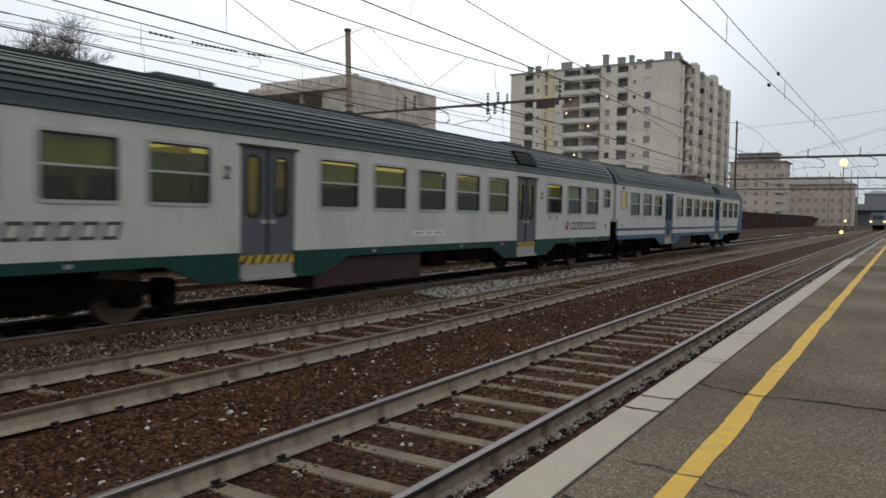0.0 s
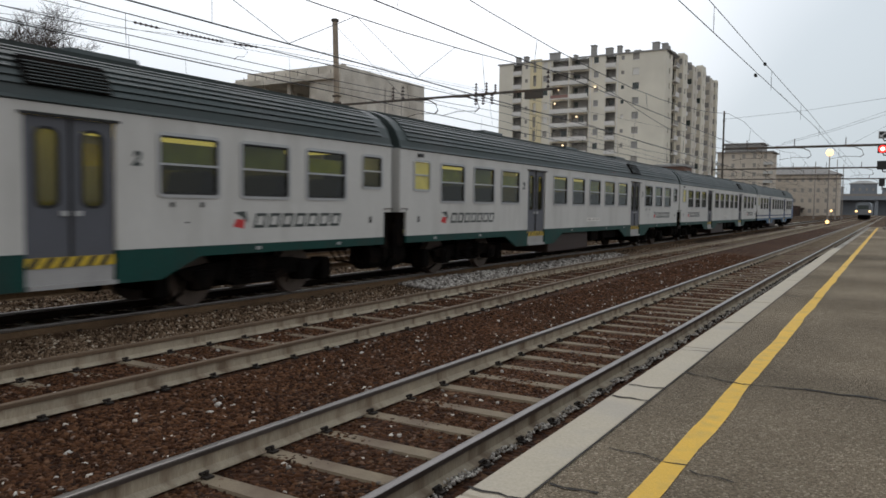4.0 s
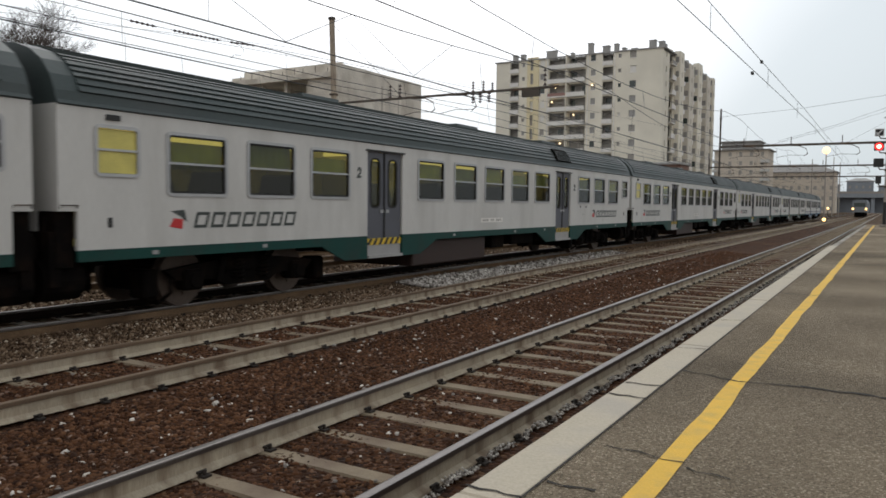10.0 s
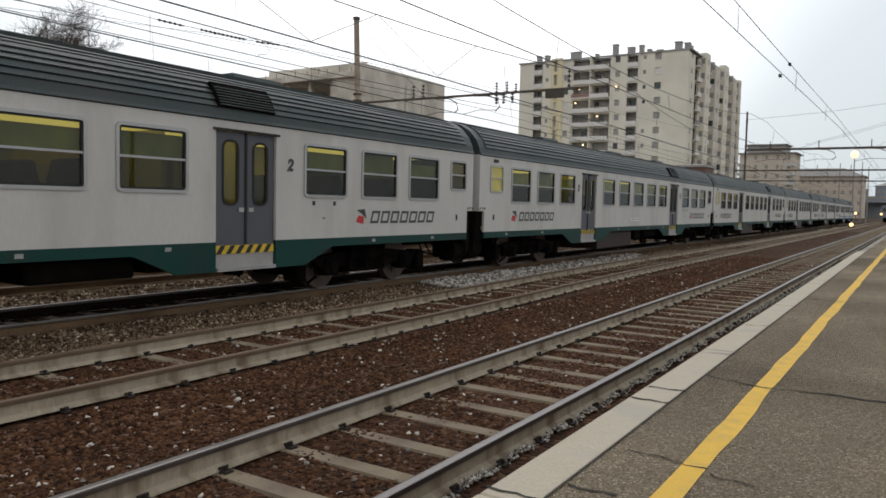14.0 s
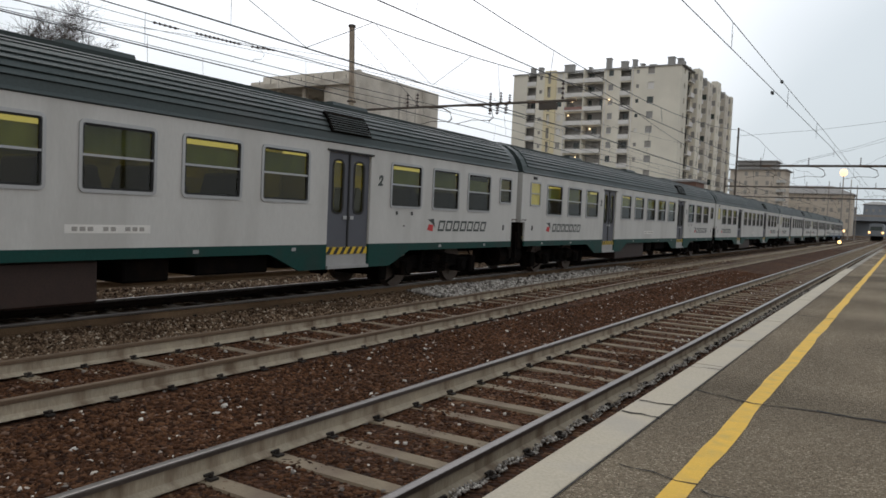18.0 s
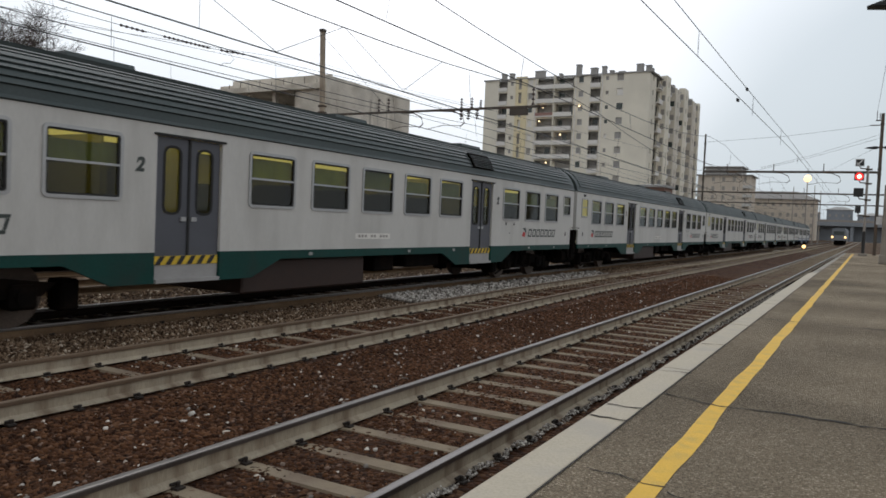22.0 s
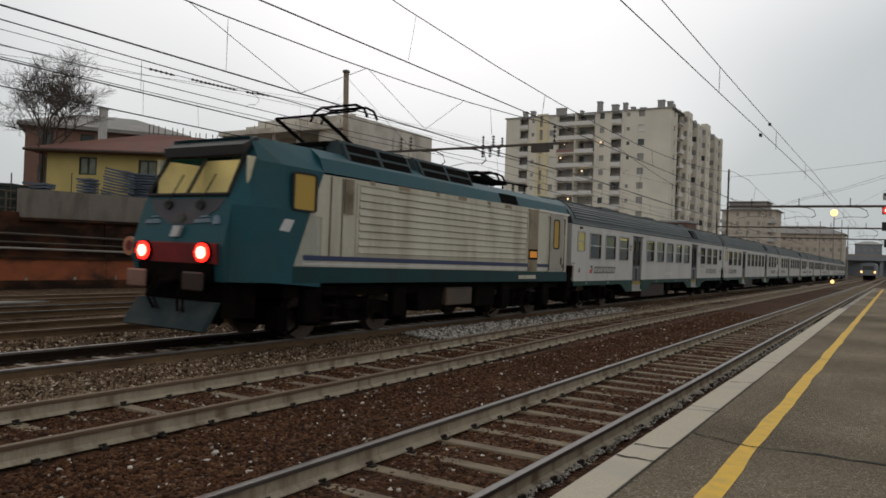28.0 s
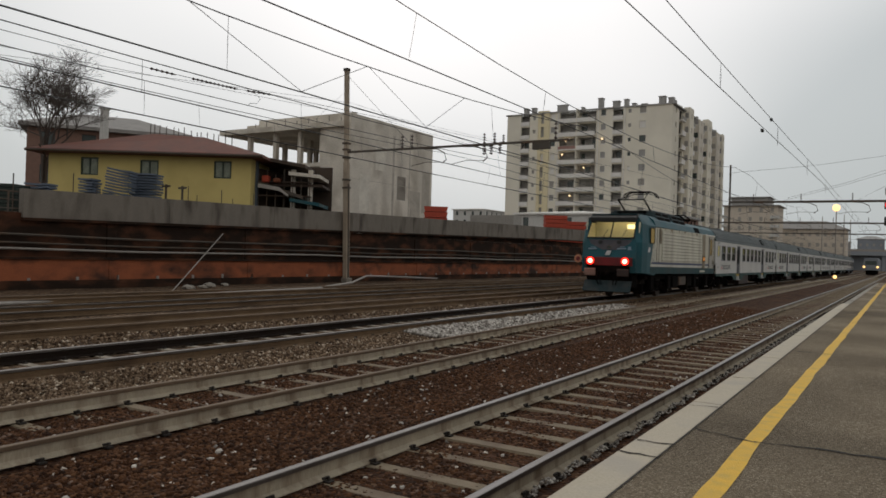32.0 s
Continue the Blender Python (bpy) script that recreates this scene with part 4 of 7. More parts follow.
M_MOTTLEDPANE = mat("curtained_pane", (0.17, 0.20, 0.14), 0.15, 0, 0.5, 2.5)
def yellow_house():
    L, D, z0, zt = 12.0, 4.6, 2.9, 7.35
    at = (-43.1, 25.1, 0)
    rz = math.degrees(math.atan2(6.4, 10.5))
    h = thing("yellow_house", "low yellow plastered house with a red tiled hip roof", "house", at=at, rz=rz)
    wins = [(2.43, 1.05, 5.73, 6.79), (5.98, 1.1, 5.7, 6.72), (10.33, 1.04, 5.76, 6.79)]
    bm = B()
    wall_grid(bm, 0, L, z0, zt, [(c - w / 2, c + w / 2, a, b) for c, w, a, b in wins], 0, 0.35, "x")
    part("wall", bm, M_HOUSE, h)
    for q in ((0, 0.35, 0.35, D, z0, zt), (L - 0.35, L, 0.35, D, z0, zt), (0.35, L - 0.35, D - 0.35, D, z0, zt)):
        part("wall", boxes(q), M_HOUSE, h)
    for c, w, a, b in wins:
        bm = B()
        f = 0.09
        for x0, x1, za, zb in ((c - w / 2, c + w / 2, a, a + f), (c - w / 2, c + w / 2, b - f, b), (c - w / 2, c - w / 2 + f, a + f, b - f), (c + w / 2 - f, c + w / 2, a + f, b - f), (c - f / 2, c + f / 2, a + f, b - f)):
            box(bm, x0, x1, 0.05, 0.15, za, zb)
        win = part("window", bm, M_GREENFRAME, h)
        bm = B()
        box(bm, c - w / 2 + f, c + w / 2 - f, 0.09, 0.11, a + f, b - f)
        part("pane", bm, M_MOTTLEDPANE, win, "mottled grey-green pane")
    o, zr = 0.9, 8.62
    bm = B()
    v = [bm.verts.new(p) for p in ((-o, -o, zt - 0.37), (L + o, -o, zt - 0.37), (L + o, D + o, zt - 0.37), (-o, D + o, zt - 0.37), (-o, -o, zt - .21), (L + o, -o, zt - .21), (L + o, D + o, zt - .21), (-o, D + o, zt - .21), (5.2, D / 2, zr), (L - 3.6, D / 2, zr - 0.12))]
    for f in ((3, 2, 1, 0), (0, 1, 5, 4), (1, 2, 6, 5), (2, 3, 7, 6), (3, 0, 4, 7), (4, 5, 9, 8), (5, 6, 9), (6, 7, 8, 9), (7, 4, 8)):
        bm.faces.new([v[i] for i in f])
    roof = part("roof", bm, M_TILE, h, "low red-brown tiled hip roof")
    bm = B()
    rod(bm, (-o, -o - 0.06, zt - 0.32), (L + o, -o - 0.06, zt - 0.32), 0.075, 8)
    part("gutter", bm, M_WOODDARK, roof)
    bm = B()
    rod(bm, (-0.1, -o, zt), (-0.1, -0.06, zt - 0.7), 0.05, 6); rod(bm, (-0.1, -0.06, zt - 0.7), (-0.1, -0.06, z0), 0.05, 6)
    part("downpipe", bm, M_WOODDARK, h)
    bm = B()
    box(bm, 5.75, 6.05, -0.25, 0, 7.12, 7.27); rod(bm, (5.9, -0.12, 7.12), (5.9, -0.12, 7.02), 0.16, 8)
    part("wall_lamp", bm, M_STEEL, h)
    return h
yellow_house()

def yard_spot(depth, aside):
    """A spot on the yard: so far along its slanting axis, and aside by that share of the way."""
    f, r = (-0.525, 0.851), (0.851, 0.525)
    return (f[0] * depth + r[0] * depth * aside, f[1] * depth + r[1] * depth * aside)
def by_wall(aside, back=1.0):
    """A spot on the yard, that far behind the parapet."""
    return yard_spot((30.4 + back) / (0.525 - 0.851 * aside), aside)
M_ENCLOSE = mat("enclosure_green", (0.02, 0.03, 0.024), 0.8, 0, 0.3)
def sheet_stack(at, w, d, n, rz, lean, bow, seed):
    t = thing("sheet_stack", "stack of bowed blue-grey sheets on the yard edge", "stack", "stacks of sheets", at=at, rz=rz)
    r = random.Random(seed)
    bm = B()
    box(bm, -w * 0.45, w * 0.45, -d / 2, d / 2, 2.88 - at[2], -0.02)
    part("pallet", bm, M_WOODDARK, t)
    for i in range(n):
        bm = B()
        z = i * 0.135
        dx = lean * i + r.uniform(-.05, .05)
        tilt = r.uniform(-0.015, 0.015) + lean * 4.5
        pts = []
        for j in range(7):
            u = j / 6
            pts.append((-w / 2 + w * u + dx, z + bow * (2 * u - 1) ** 2 - tilt * 1.6 * (u - 0.5) * w))
        prism(bm, pts + [(x, y + 0.085) for x, y in pts[::-1]], "y", -d / 2 + r.uniform(-.05, .05), d / 2)
        part("sheet", bm, M_BLUESTACK, t)
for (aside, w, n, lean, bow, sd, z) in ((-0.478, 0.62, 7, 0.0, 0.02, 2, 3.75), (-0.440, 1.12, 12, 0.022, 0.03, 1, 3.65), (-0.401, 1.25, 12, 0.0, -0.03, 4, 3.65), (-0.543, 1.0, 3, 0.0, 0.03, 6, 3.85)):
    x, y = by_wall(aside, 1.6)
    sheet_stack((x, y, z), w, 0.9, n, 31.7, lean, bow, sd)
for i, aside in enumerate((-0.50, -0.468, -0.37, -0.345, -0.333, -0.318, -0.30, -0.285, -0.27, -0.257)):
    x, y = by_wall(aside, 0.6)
    bm = B()
    rod(bm, (x, y, 2.9), (x, y, 4.75 - 0.4 * (i % 3)), 0.022, 5)
    solo("steel_post", bm, M_STEEL, "thin rusty steel post behind the parapet", "post", "steel posts behind the parapet")
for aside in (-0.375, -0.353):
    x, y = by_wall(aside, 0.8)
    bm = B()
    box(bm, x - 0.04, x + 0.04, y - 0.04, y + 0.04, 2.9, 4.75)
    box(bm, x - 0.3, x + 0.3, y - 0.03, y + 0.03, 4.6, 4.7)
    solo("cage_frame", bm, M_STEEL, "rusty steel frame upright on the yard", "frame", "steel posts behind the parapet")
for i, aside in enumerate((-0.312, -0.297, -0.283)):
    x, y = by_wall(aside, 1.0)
    bm = B()
    bmesh.ops.create_icosphere(bm, subdivisions=2, radius=0.42)
    bmesh.ops.scale(bm, vec=(1.3, 1.0, 0.55), verts=bm.verts)
    for v in bm.verts:
        v.co *= 1 + 0.15 * math.sin(v.co.x * 9 + i) * math.cos(v.co.y * 7)
    solo("sack_heap", bm, M_BLACK, "dark heap of sacks on the yard edge", "heap", at=(x, y, 3.55))
    bm = B()
    box(bm, x - 0.35, x + 0.35, y - 0.35, y + 0.35, 2.9, 3.5)
    solo("crate", bm, M_WOODDARK, "dark timber crate under the sacks", "crate")
# railing before the parapet begins
rail_t = thing("yard_railing", "dark steel railing along the yard edge", "railing", at=(-30.2, 0, 0))
for i in range(11):
    bm = B()
    box(bm, -0.03, 0.03, -8 + 2.4 * i - 0.03, -8 + 2.4 * i + 0.03, 2.7, 3.7)
    part("post", bm, M_STEEL, rail_t)
for z in (3.0, 3.35, 3.68):
    bm = B()
    rod(bm, (0, -8, z), (0, 16.4, z), 0.03, 6)
    part("bar", bm, M_STEEL, rail_t)
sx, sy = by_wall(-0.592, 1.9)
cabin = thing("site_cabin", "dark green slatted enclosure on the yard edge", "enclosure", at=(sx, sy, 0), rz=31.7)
for i in range(7):
    part("slat", bevel(boxes((-1.6, 0.75, -0.6, 0.6, 2.9 + 0.17 * i, 3.05 + 0.17 * i)), 0.015), M_ENCLOSE, cabin)
for dx in (-0.9, -0.2, 0.72):
    bm = B()
    rod(bm, (dx, -0.64, 2.9), (dx, -0.64, 4.5), 0.03, 6)
    part("post", bm, M_STEEL, cabin)
for i in range(8):
    rr = random.Random(40 + i)
    bm = B()
    bmesh.ops.create_icosphere(bm, subdivisions=1, radius=rr.uniform(0.12, 0.3))
    for v in bm.verts:
        v.co = Vector((v.co.x * rr.uniform(0.7, 1.4), v.co.y * rr.uniform(0.7, 1.4), v.co.z * 0.6))
    solo("rubble_block", bm, M_CONC, "broken concrete block at the wall's foot", "rubble", "rubble by the wall", at=(-27.2 - 0.25 * i + rr.uniform(-.4, .4), 22.3 + 0.5 * i + rr.uniform(-.5, .5), -0.18))
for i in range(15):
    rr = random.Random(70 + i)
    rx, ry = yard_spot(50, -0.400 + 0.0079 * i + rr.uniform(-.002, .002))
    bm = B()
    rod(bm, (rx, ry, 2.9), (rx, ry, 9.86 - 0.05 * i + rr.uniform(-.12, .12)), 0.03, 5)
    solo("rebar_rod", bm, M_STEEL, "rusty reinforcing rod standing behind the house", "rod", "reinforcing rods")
# loose bar and service pipe at the wall's foot
bm = B()
rod(bm, (-26.5, 21.0, -0.26), (-29.9, 26.75, 2.4), 0.024, 6)
solo("leaning_bar", bm, M_PIPE, "pale steel bar leaning on the retaining wall", "bar")
bm = B()
path(bm, [(-20.9, -4, -0.1), (-21.6, 8, -0.1), (-22.3, 17, -0.1), (-23.2, 26.5, -0.08), (-25.5, 32, 0.0), (-27.6, 36, 0.22), (-28.6, 39.5, 0.12), (-28.8, 46, -0.1)], 0.06, 8)
solo("ground_pipe", bm, M_PIPE, "pale service pipe lying along the ballast", "pipe")
for i in range(9):
    x, y = -22.6 - 0.12 * i, 18.5 + 1.15 * i
    bm = B()
    box(bm, x - 0.22, x + 0.22, y - 0.5, y + 0.5, -0.24, -0.1)
    solo("trough_lid", bevel(bm, 0.02), M_CONC, "pale concrete trough lid on the ground", "trough lid", "trough lids by the wall")

def open_shed():
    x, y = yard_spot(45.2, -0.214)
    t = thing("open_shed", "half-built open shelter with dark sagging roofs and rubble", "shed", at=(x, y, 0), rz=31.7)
    part("post", boxes((-1.95, -1.7, -0.2, 0.1, 2.9, 7.05)), M_BLUESTACK, t, "blue-grey clad post")
    for dx in (0.35, 1.4):
        part("post", boxes((dx - 0.13, dx + 0.13, 0.4, 0.66, 2.9, 6.6)), M_RAWCONC, t, "pale concrete post")
    for z0, z1, xa, xb, m, nm in ((7.15, 6.65, -2.0, 1.2, M_WOODDARK, "dark sagging roof sheet"), (5.55, 4.75, -1.6, 1.1, M_STEEL, "dark slanting deck"), (6.2, 6.05, 0.2, 2.1, M_RAWCONC, "bare concrete slab"), (4.6, 4.35, 0.3, 2.1, M_TEAL, "teal sheet roof")):
        bm = B()
        prism(bm, [(xa, z0), (xb, z1), (xb, z1 + 0.2), (xa, z0 + 0.2)], "y", -0.3, 3.2)
        part("roof", bm, m, t, nm)
    bm = B()
    prism(bm, [(-1.9, -0.1), (-1.84, -0.1), (-0.8, 3.6), (-0.86, 3.6)], "z", 2.9, 6.6)
    part("side_board", bm, M_WOODDARK, t, "dark boards against the house")
    bm = B()
    prism(bm, [(-1.6, 5.62), (-0.3, 5.42), (0.25, 4.98), (0.25, 4.85), (-0.3, 5.2), (-1.6, 5.38)], "y", -0.45, -0.40)
    part("board", bm, M_SHUTTER, t, "grey slanting board")
    for k in range(7):
        xk = -1.7 + 0.52 * k
        part("scaffold_pole", boxes((xk - 0.025, xk + 0.025, 0.15, 0.2, 2.9, 6.3 + 0.3 * (k % 2))), M_STEEL, t)
    for k in range(3):
        part("scaffold_plank", boxes((-1.7, 1.5, -0.1, 0.5, 4.05 + 0.85 * k, 4.11 + 0.85 * k)), M_WOODDARK, t)
    part("back", boxes((-2.0, 2.3, 3.3, 3.5, 2.9, 7.1)), M_WOODDARK, t, "dark board back wall")
    part("floor_deck", boxes((-1.9, 2.2, 0.2, 3.3, 5.55, 5.7)), M_WOODDARK, t)
    r = random.Random(9)
    for dx, dz, m in ((-1.3, 3.55, M_BALC), (-0.95, 3.75, M_BALC), (-0.6, 3.6, M_PALE), (-0.25, 3.5, M_BALC), (0.1, 3.95, M_HAZARD), (0.45, 3.7, M_PALE), (0.95, 3.6, M_HAZARD), (-1.2, 6.1, M_REDBOX), (-0.5, 5.95, M_BRICK)):
        bm = B()
        box(bm, dx - 0.22, dx + 0.2, -0.35 + r.uniform(-.1, .1), 0.3, 2.9 if dz < 5 else 5.72, dz + r.uniform(0, 0.2))
        part("sack", bevel(bm, 0.06), m, t)
open_shed()

M_PATCH = mat("cement_pale", (0.70, 0.66, 0.58), 0.9, 0, 0.2, 0.8, 12, 0.2, stain=(0.56, 0.51, 0.43), stain_amt=0.8, stain_scale=1.2)
M_PATCHDARK = mat("cement_dark", (0.44, 0.40, 0.34), 0.9, 0, 0.25, 0.8, 12, 0.2, stain=(0.56, 0.51, 0.44), stain_amt=0.8, stain_scale=1.2)
def frame_building():
    g = thing("unfinished_building", "unfinished three-storey concrete building with open floors", "building", at=(-40, 49.37, 0))
    z0, D = 2.9, 12.95
    bm = B()
    wall_grid(bm, 0, D, z0, 13.46, [(7.0, 8.4, 6.6, 8.8)], -0.3, 0, "y")
    part("side_wall", bm, M_RAWCONC, g, "blank weathered concrete side wall")
    part("front_wall", boxes((-3.25, -0.302, 0, 0.3, z0, 12.75)), M_RAWCONC, g)
    part("patch", boxes((-0.36, -0.02, 7.0, 8.4, 6.6, 8.8)), M_CONC, g, "walled-up window")
    for y0, y1, za, zb, m in ((1.4, 2.8, 5.2, 8.4, M_PATCH), (9.2, 10.9, 4.9, 7.6, M_PATCHDARK), (3.2, 5.6, 3.2, 4.4, M_PATCH), (11.2, 12.6, 5.6, 9.6, M_PATCHDARK), (3.6, 5.2, 9.0, 11.2, M_PATCH), (6.2, 6.5, 3.0, 12.4, M_PATCHDARK), (8.9, 9.05, 3.0, 13.0, M_PATCHDARK)):
        part("render_patch", boxes((0.002, 0.012, y0, y1, za, zb)), m, g, "patch of smeared cement render")
    for z in (4.7, 7.9, 10.8):
        part("pour_joint", boxes((0.003, 0.009, 0.1, D - 0.1, z, z + 0.035)), M_PATCHDARK, g)
    for zz, x0, th in ((12.75, -15.6, 0.45), (9.4, -12.9, 0.35), (6.2, -12.9, 0.35)):
        bm = B()
        box(bm, x0, -0.302, -0.45 if zz > 12 else 0.32, D, zz - th, zz)
        part("floor_slab", bm, M_RAWCONC, g)
    part("roof_upstand", boxes((-11.8, -0.302, 0.9, 1.1, 12.752, 13.7), (-11.8, -11.6, 1.1, D, 12.752, 13.7)), M_RAWCONC, g)
    part("roof_upstand", boxes((-13.9, -12.1, 1.4, 2.6, 12.752, 13.4)), M_RAWCONC, g)
    for cx in (-12.5, -9.2, -6.2, -3.6):
        for cy in (0.6, 5.2, 9.8):
            part("column", boxes((cx - 0.2, cx + 0.2, cy - 0.2, cy + 0.2, z0, 12.3)), M_RAWCONC, g)
    part("back_wall", boxes((-12.9, -0.302, D - 0.3, D, z0, 12.3)), M_CONC, g)
    part("party_wall", boxes((-8.0, -0.302, 6.4, 6.6, 9.4, 12.3)), M_CONC, g, "dark block wall deep in the open storey")
    bm = B()
    prism(bm, [(-7.5, 6.2), (-3.5, 4.4), (-3.5, 4.15), (-7.5, 5.9)], "y", 1.6, 3.2)
    part("stair_flight", bm, M_RAWCONC, g)
    for k in range(9):
        bm = B()
        x, y = -11.5 + 1.25 * k, 0.2 + 0.15 * (k % 3)
        rod(bm, (x, y, 12.75), (x, y, 13.25 + 0.2 * (k % 2)), 0.03, 5)
        part("starter_bar", bm, M_STEEL, g)
    return g
frame_building()
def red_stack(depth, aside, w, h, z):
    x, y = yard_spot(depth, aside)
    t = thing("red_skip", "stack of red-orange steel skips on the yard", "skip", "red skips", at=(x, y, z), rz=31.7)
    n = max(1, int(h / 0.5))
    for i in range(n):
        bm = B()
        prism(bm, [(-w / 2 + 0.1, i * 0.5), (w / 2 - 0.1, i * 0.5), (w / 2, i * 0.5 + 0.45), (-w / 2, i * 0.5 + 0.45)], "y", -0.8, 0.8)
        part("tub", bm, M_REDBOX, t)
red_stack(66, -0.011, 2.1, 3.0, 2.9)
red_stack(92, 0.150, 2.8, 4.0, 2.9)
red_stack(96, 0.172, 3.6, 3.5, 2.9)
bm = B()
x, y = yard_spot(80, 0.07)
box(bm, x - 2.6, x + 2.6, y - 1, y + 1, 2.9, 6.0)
solo("site_hut", bm, M_SHUTTER, "low grey-brown site container on the yard", "container")

def apartment():
    x0, x1, y0, y1, z0, zt = -80.0, -41.35, 157.0, 207.0, 2.9, 34.6
    W = x1 - x0
    FL = 3.1
    h = thing("apartment_block", "tall beige apartment block with stacked balconies", "building", at=(x0, y0, 0))
    floors = [4.6 + FL * i for i in range(10)]
    holes = []
    for z in floors:
        holes += [(3.6, 5.8, z - 0.2, z + 2.3), (13.3, 17.4, z - 0.2, z + 2.3), (17.8, 21.9, z - 0.2, z + 2.3), (25.7, 28.0, z - 0.2, z + 2.3)]
        holes += [(6.6, 7.3, z + 0.8, z + 1.6), (11.1, 12.2, z + 0.7, z + 2.0), (23.0, 24.1, z + 0.7, z + 2.0), (29.1, 29.8, z + 0.9, z + 1.7), (31.6, 33.0, z + 0.7, z + 2.1), (8.7, 9.5, z - 0.2, z + 2.2)]
    bm = B()
    wall_grid(bm, 0, W, z0, zt, holes, 0, 0.5, "x")
    part("wall", bm, M_APART, h)
    bm = B()
    wall_grid(bm, 8.0, 10.8, z0, zt + 0.6, [(8.7, 9.5, z - 0.2, z + 2.2) for z in floors], -0.25, -0.01, "x")
    part("yellow_bay", bm, M_APART_Y, h, "yellow plastered stair bay")
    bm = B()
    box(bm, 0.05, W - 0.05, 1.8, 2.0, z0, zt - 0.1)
    part("inner_wall", bm, M_APART_SHADE, h)
    M_LOGGIA = mat("loggia_shade_cloth", (0.30, 0.29, 0.27), 0.9, 0, 0.3, 0.6)
    r = random.Random(17)
    for i, z in enumerate(floors):
        for a, b in ((3.6, 5.8), (13.3, 17.5), (17.7, 21.9), (25.7, 28.0)):
            wide = b - a > 3
            front_y = -0.9 if wide else -0.25
            bm = B()
            box(bm, a, b, front_y, 1.8, z - 0.5, z - 0.25)
            bal = part("balcony", bm, M_BALC, h)
            bm = B()
            box(bm, a, b, front_y, front_y + 0.1, z - 0.248, z + 0.42)
            part("balustrade", bm, M_PARAPET_RED if (wide and i in (7, 2) and a < 14) else M_BALC, bal)
            bm = B()
            rod(bm, (a, front_y + 0.05, z + 0.62), (b, front_y + 0.05, z + 0.62), 0.04, 5)
            part("handrail", bm, M_PIPE, bal)
            # doors, washing and blinds deep in the recess
            u = a + 0.3
            while u < b - 0.9:
                w = r.uniform(0.7, 1.3)
                if r.random() < 0.6:
                    part("loggia_door", boxes((u, min(u + w, b - 0.1), 1.7, 1.78, z - 0.2, z + 2.05)), r.choice((M_SHUTTER, M_PANE, M_LOGGIA, M_ROOFGREY)), bal)
                u += w + 0.3
        part("divider", boxes((17.5, 17.7, -0.9, 1.8, z - 0.5, z + 2.55)), M_APART, h)
        for a, b, c, d in ((6.6, 7.3, .8, 1.6), (11.1, 12.2, .7, 2.0), (23.0, 24.1, .7, 2.0), (29.1, 29.8, .9, 1.7), (31.6, 33.0, .7, 2.1), (8.7, 9.5, -.2, 2.2)):
            bm = B()
            box(bm, a, b, 0.2, 0.3, z + c, z + d)
            win = part("window", bm, M_PANE if r.random() < 0.12 else r.choice((M_SHUTTER, M_ROOFGREY, M_BALC)), h)
            if c > 0 and b - a > 1:
                bm = B()
                box(bm, a - 0.1, b + 0.1, -0.1, 0.1, z + c - 0.12, z + c)
                part("sill", bm, M_BALC, win)
    for u in (12.9, 22.4, 28.4):
        bm = B()
        rod(bm, (u, -0.12, z0), (u, -0.12, zt), 0.12, 6)
        part("downpipe", bm, M_BALC, h, "pale downpipe")
    # flank along the line: plain wall, deep loggias and projecting stair bays in turn
    D = y1 - y0
    M_FLANK = mat("flank_plaster", (0.72, 0.67, 0.575), 0.9, 0, 0.15, 0.3, 8, 0.05, stain=(0.55, 0.50, 0.42), stain_amt=0.6, stain_scale=0.25, stretch=(1, 1, 0.3))
    loggias = [(5.2, 8.4), (13.6, 16.6), (22.6, 25.8), (31.8, 34.6), (40.6, 43.4)]
    bays = [(9.2, 12.8, 1.3, 0.9), (17.4, 21.6, 1.5, -0.4), (26.8, 30.8, 1.4, 1.2), (35.6, 39.4, 1.6, -0.5), (44.2, 46.2, 1.3, 0.3)]
    small = [(2.2, 3.2), (47.2, 48.2)]
    holes = [(a, b, z - 0.25, z + 2.35) for z in floors for a, b in loggias] + [(a, b, z + 0.7, z + 1.9) for z in floors for a, b in small]
    bm = B()
    wall_grid(bm, 0.5, D, z0, zt, holes, W - 0.5, W, "y")
    part("wall", bm, M_APART, h)
    part("inner_wall", boxes((W - 1.9, W - 1.7, 2.1, D - 0.6, z0, zt - 0.4)), M_APART_SHADE, h)
    for a, b in loggias:
        for i, z in enumerate(floors):
            bm = B()
            box(bm, W - 1.7, W + 0.75, a, b, z - 0.5, z - 0.25)
            bal = part("balcony", bm, M_BALC, h)
            part("balustrade", boxes((W + 0.65, W + 0.75, a, b, z - 0.248, z + 0.5)), M_SHUTTER if i % 4 == 1 else M_BALC, bal)
            if r.random() < 0.6:
                part("loggia_door", boxes((W - 1.69, W - 1.6, a + 0.3, a + 1.4, z - 0.2, z + 2.0)), r.choice((M_SHUTTER, M_PANE, M_ROOFGREY)), bal)
    for a, b, out, up in bays:
        hs = [((a + b) / 2 - 0.5, (a + b) / 2 + 0.5, z + 0.6, z + 1.8) for z in floors]
        bm = B()
        wall_grid(bm, a, b, z0, zt + up, hs, W + out - 0.3, W + out, "y")
        box(bm, W + 0.001, W + out - 0.3, a, a + 0.3, z0, zt + up); box(bm, W + 0.001, W + out - 0.3, b - 0.3, b, z0, zt + up)
        box(bm, W + 0.001, W + out - 0.3, a + 0.3, b - 0.3, zt + up - 0.3, zt + up)
        bay = part("bay", bm, M_APART if up > 0 else M_FLANK, h, "projecting plastered bay")
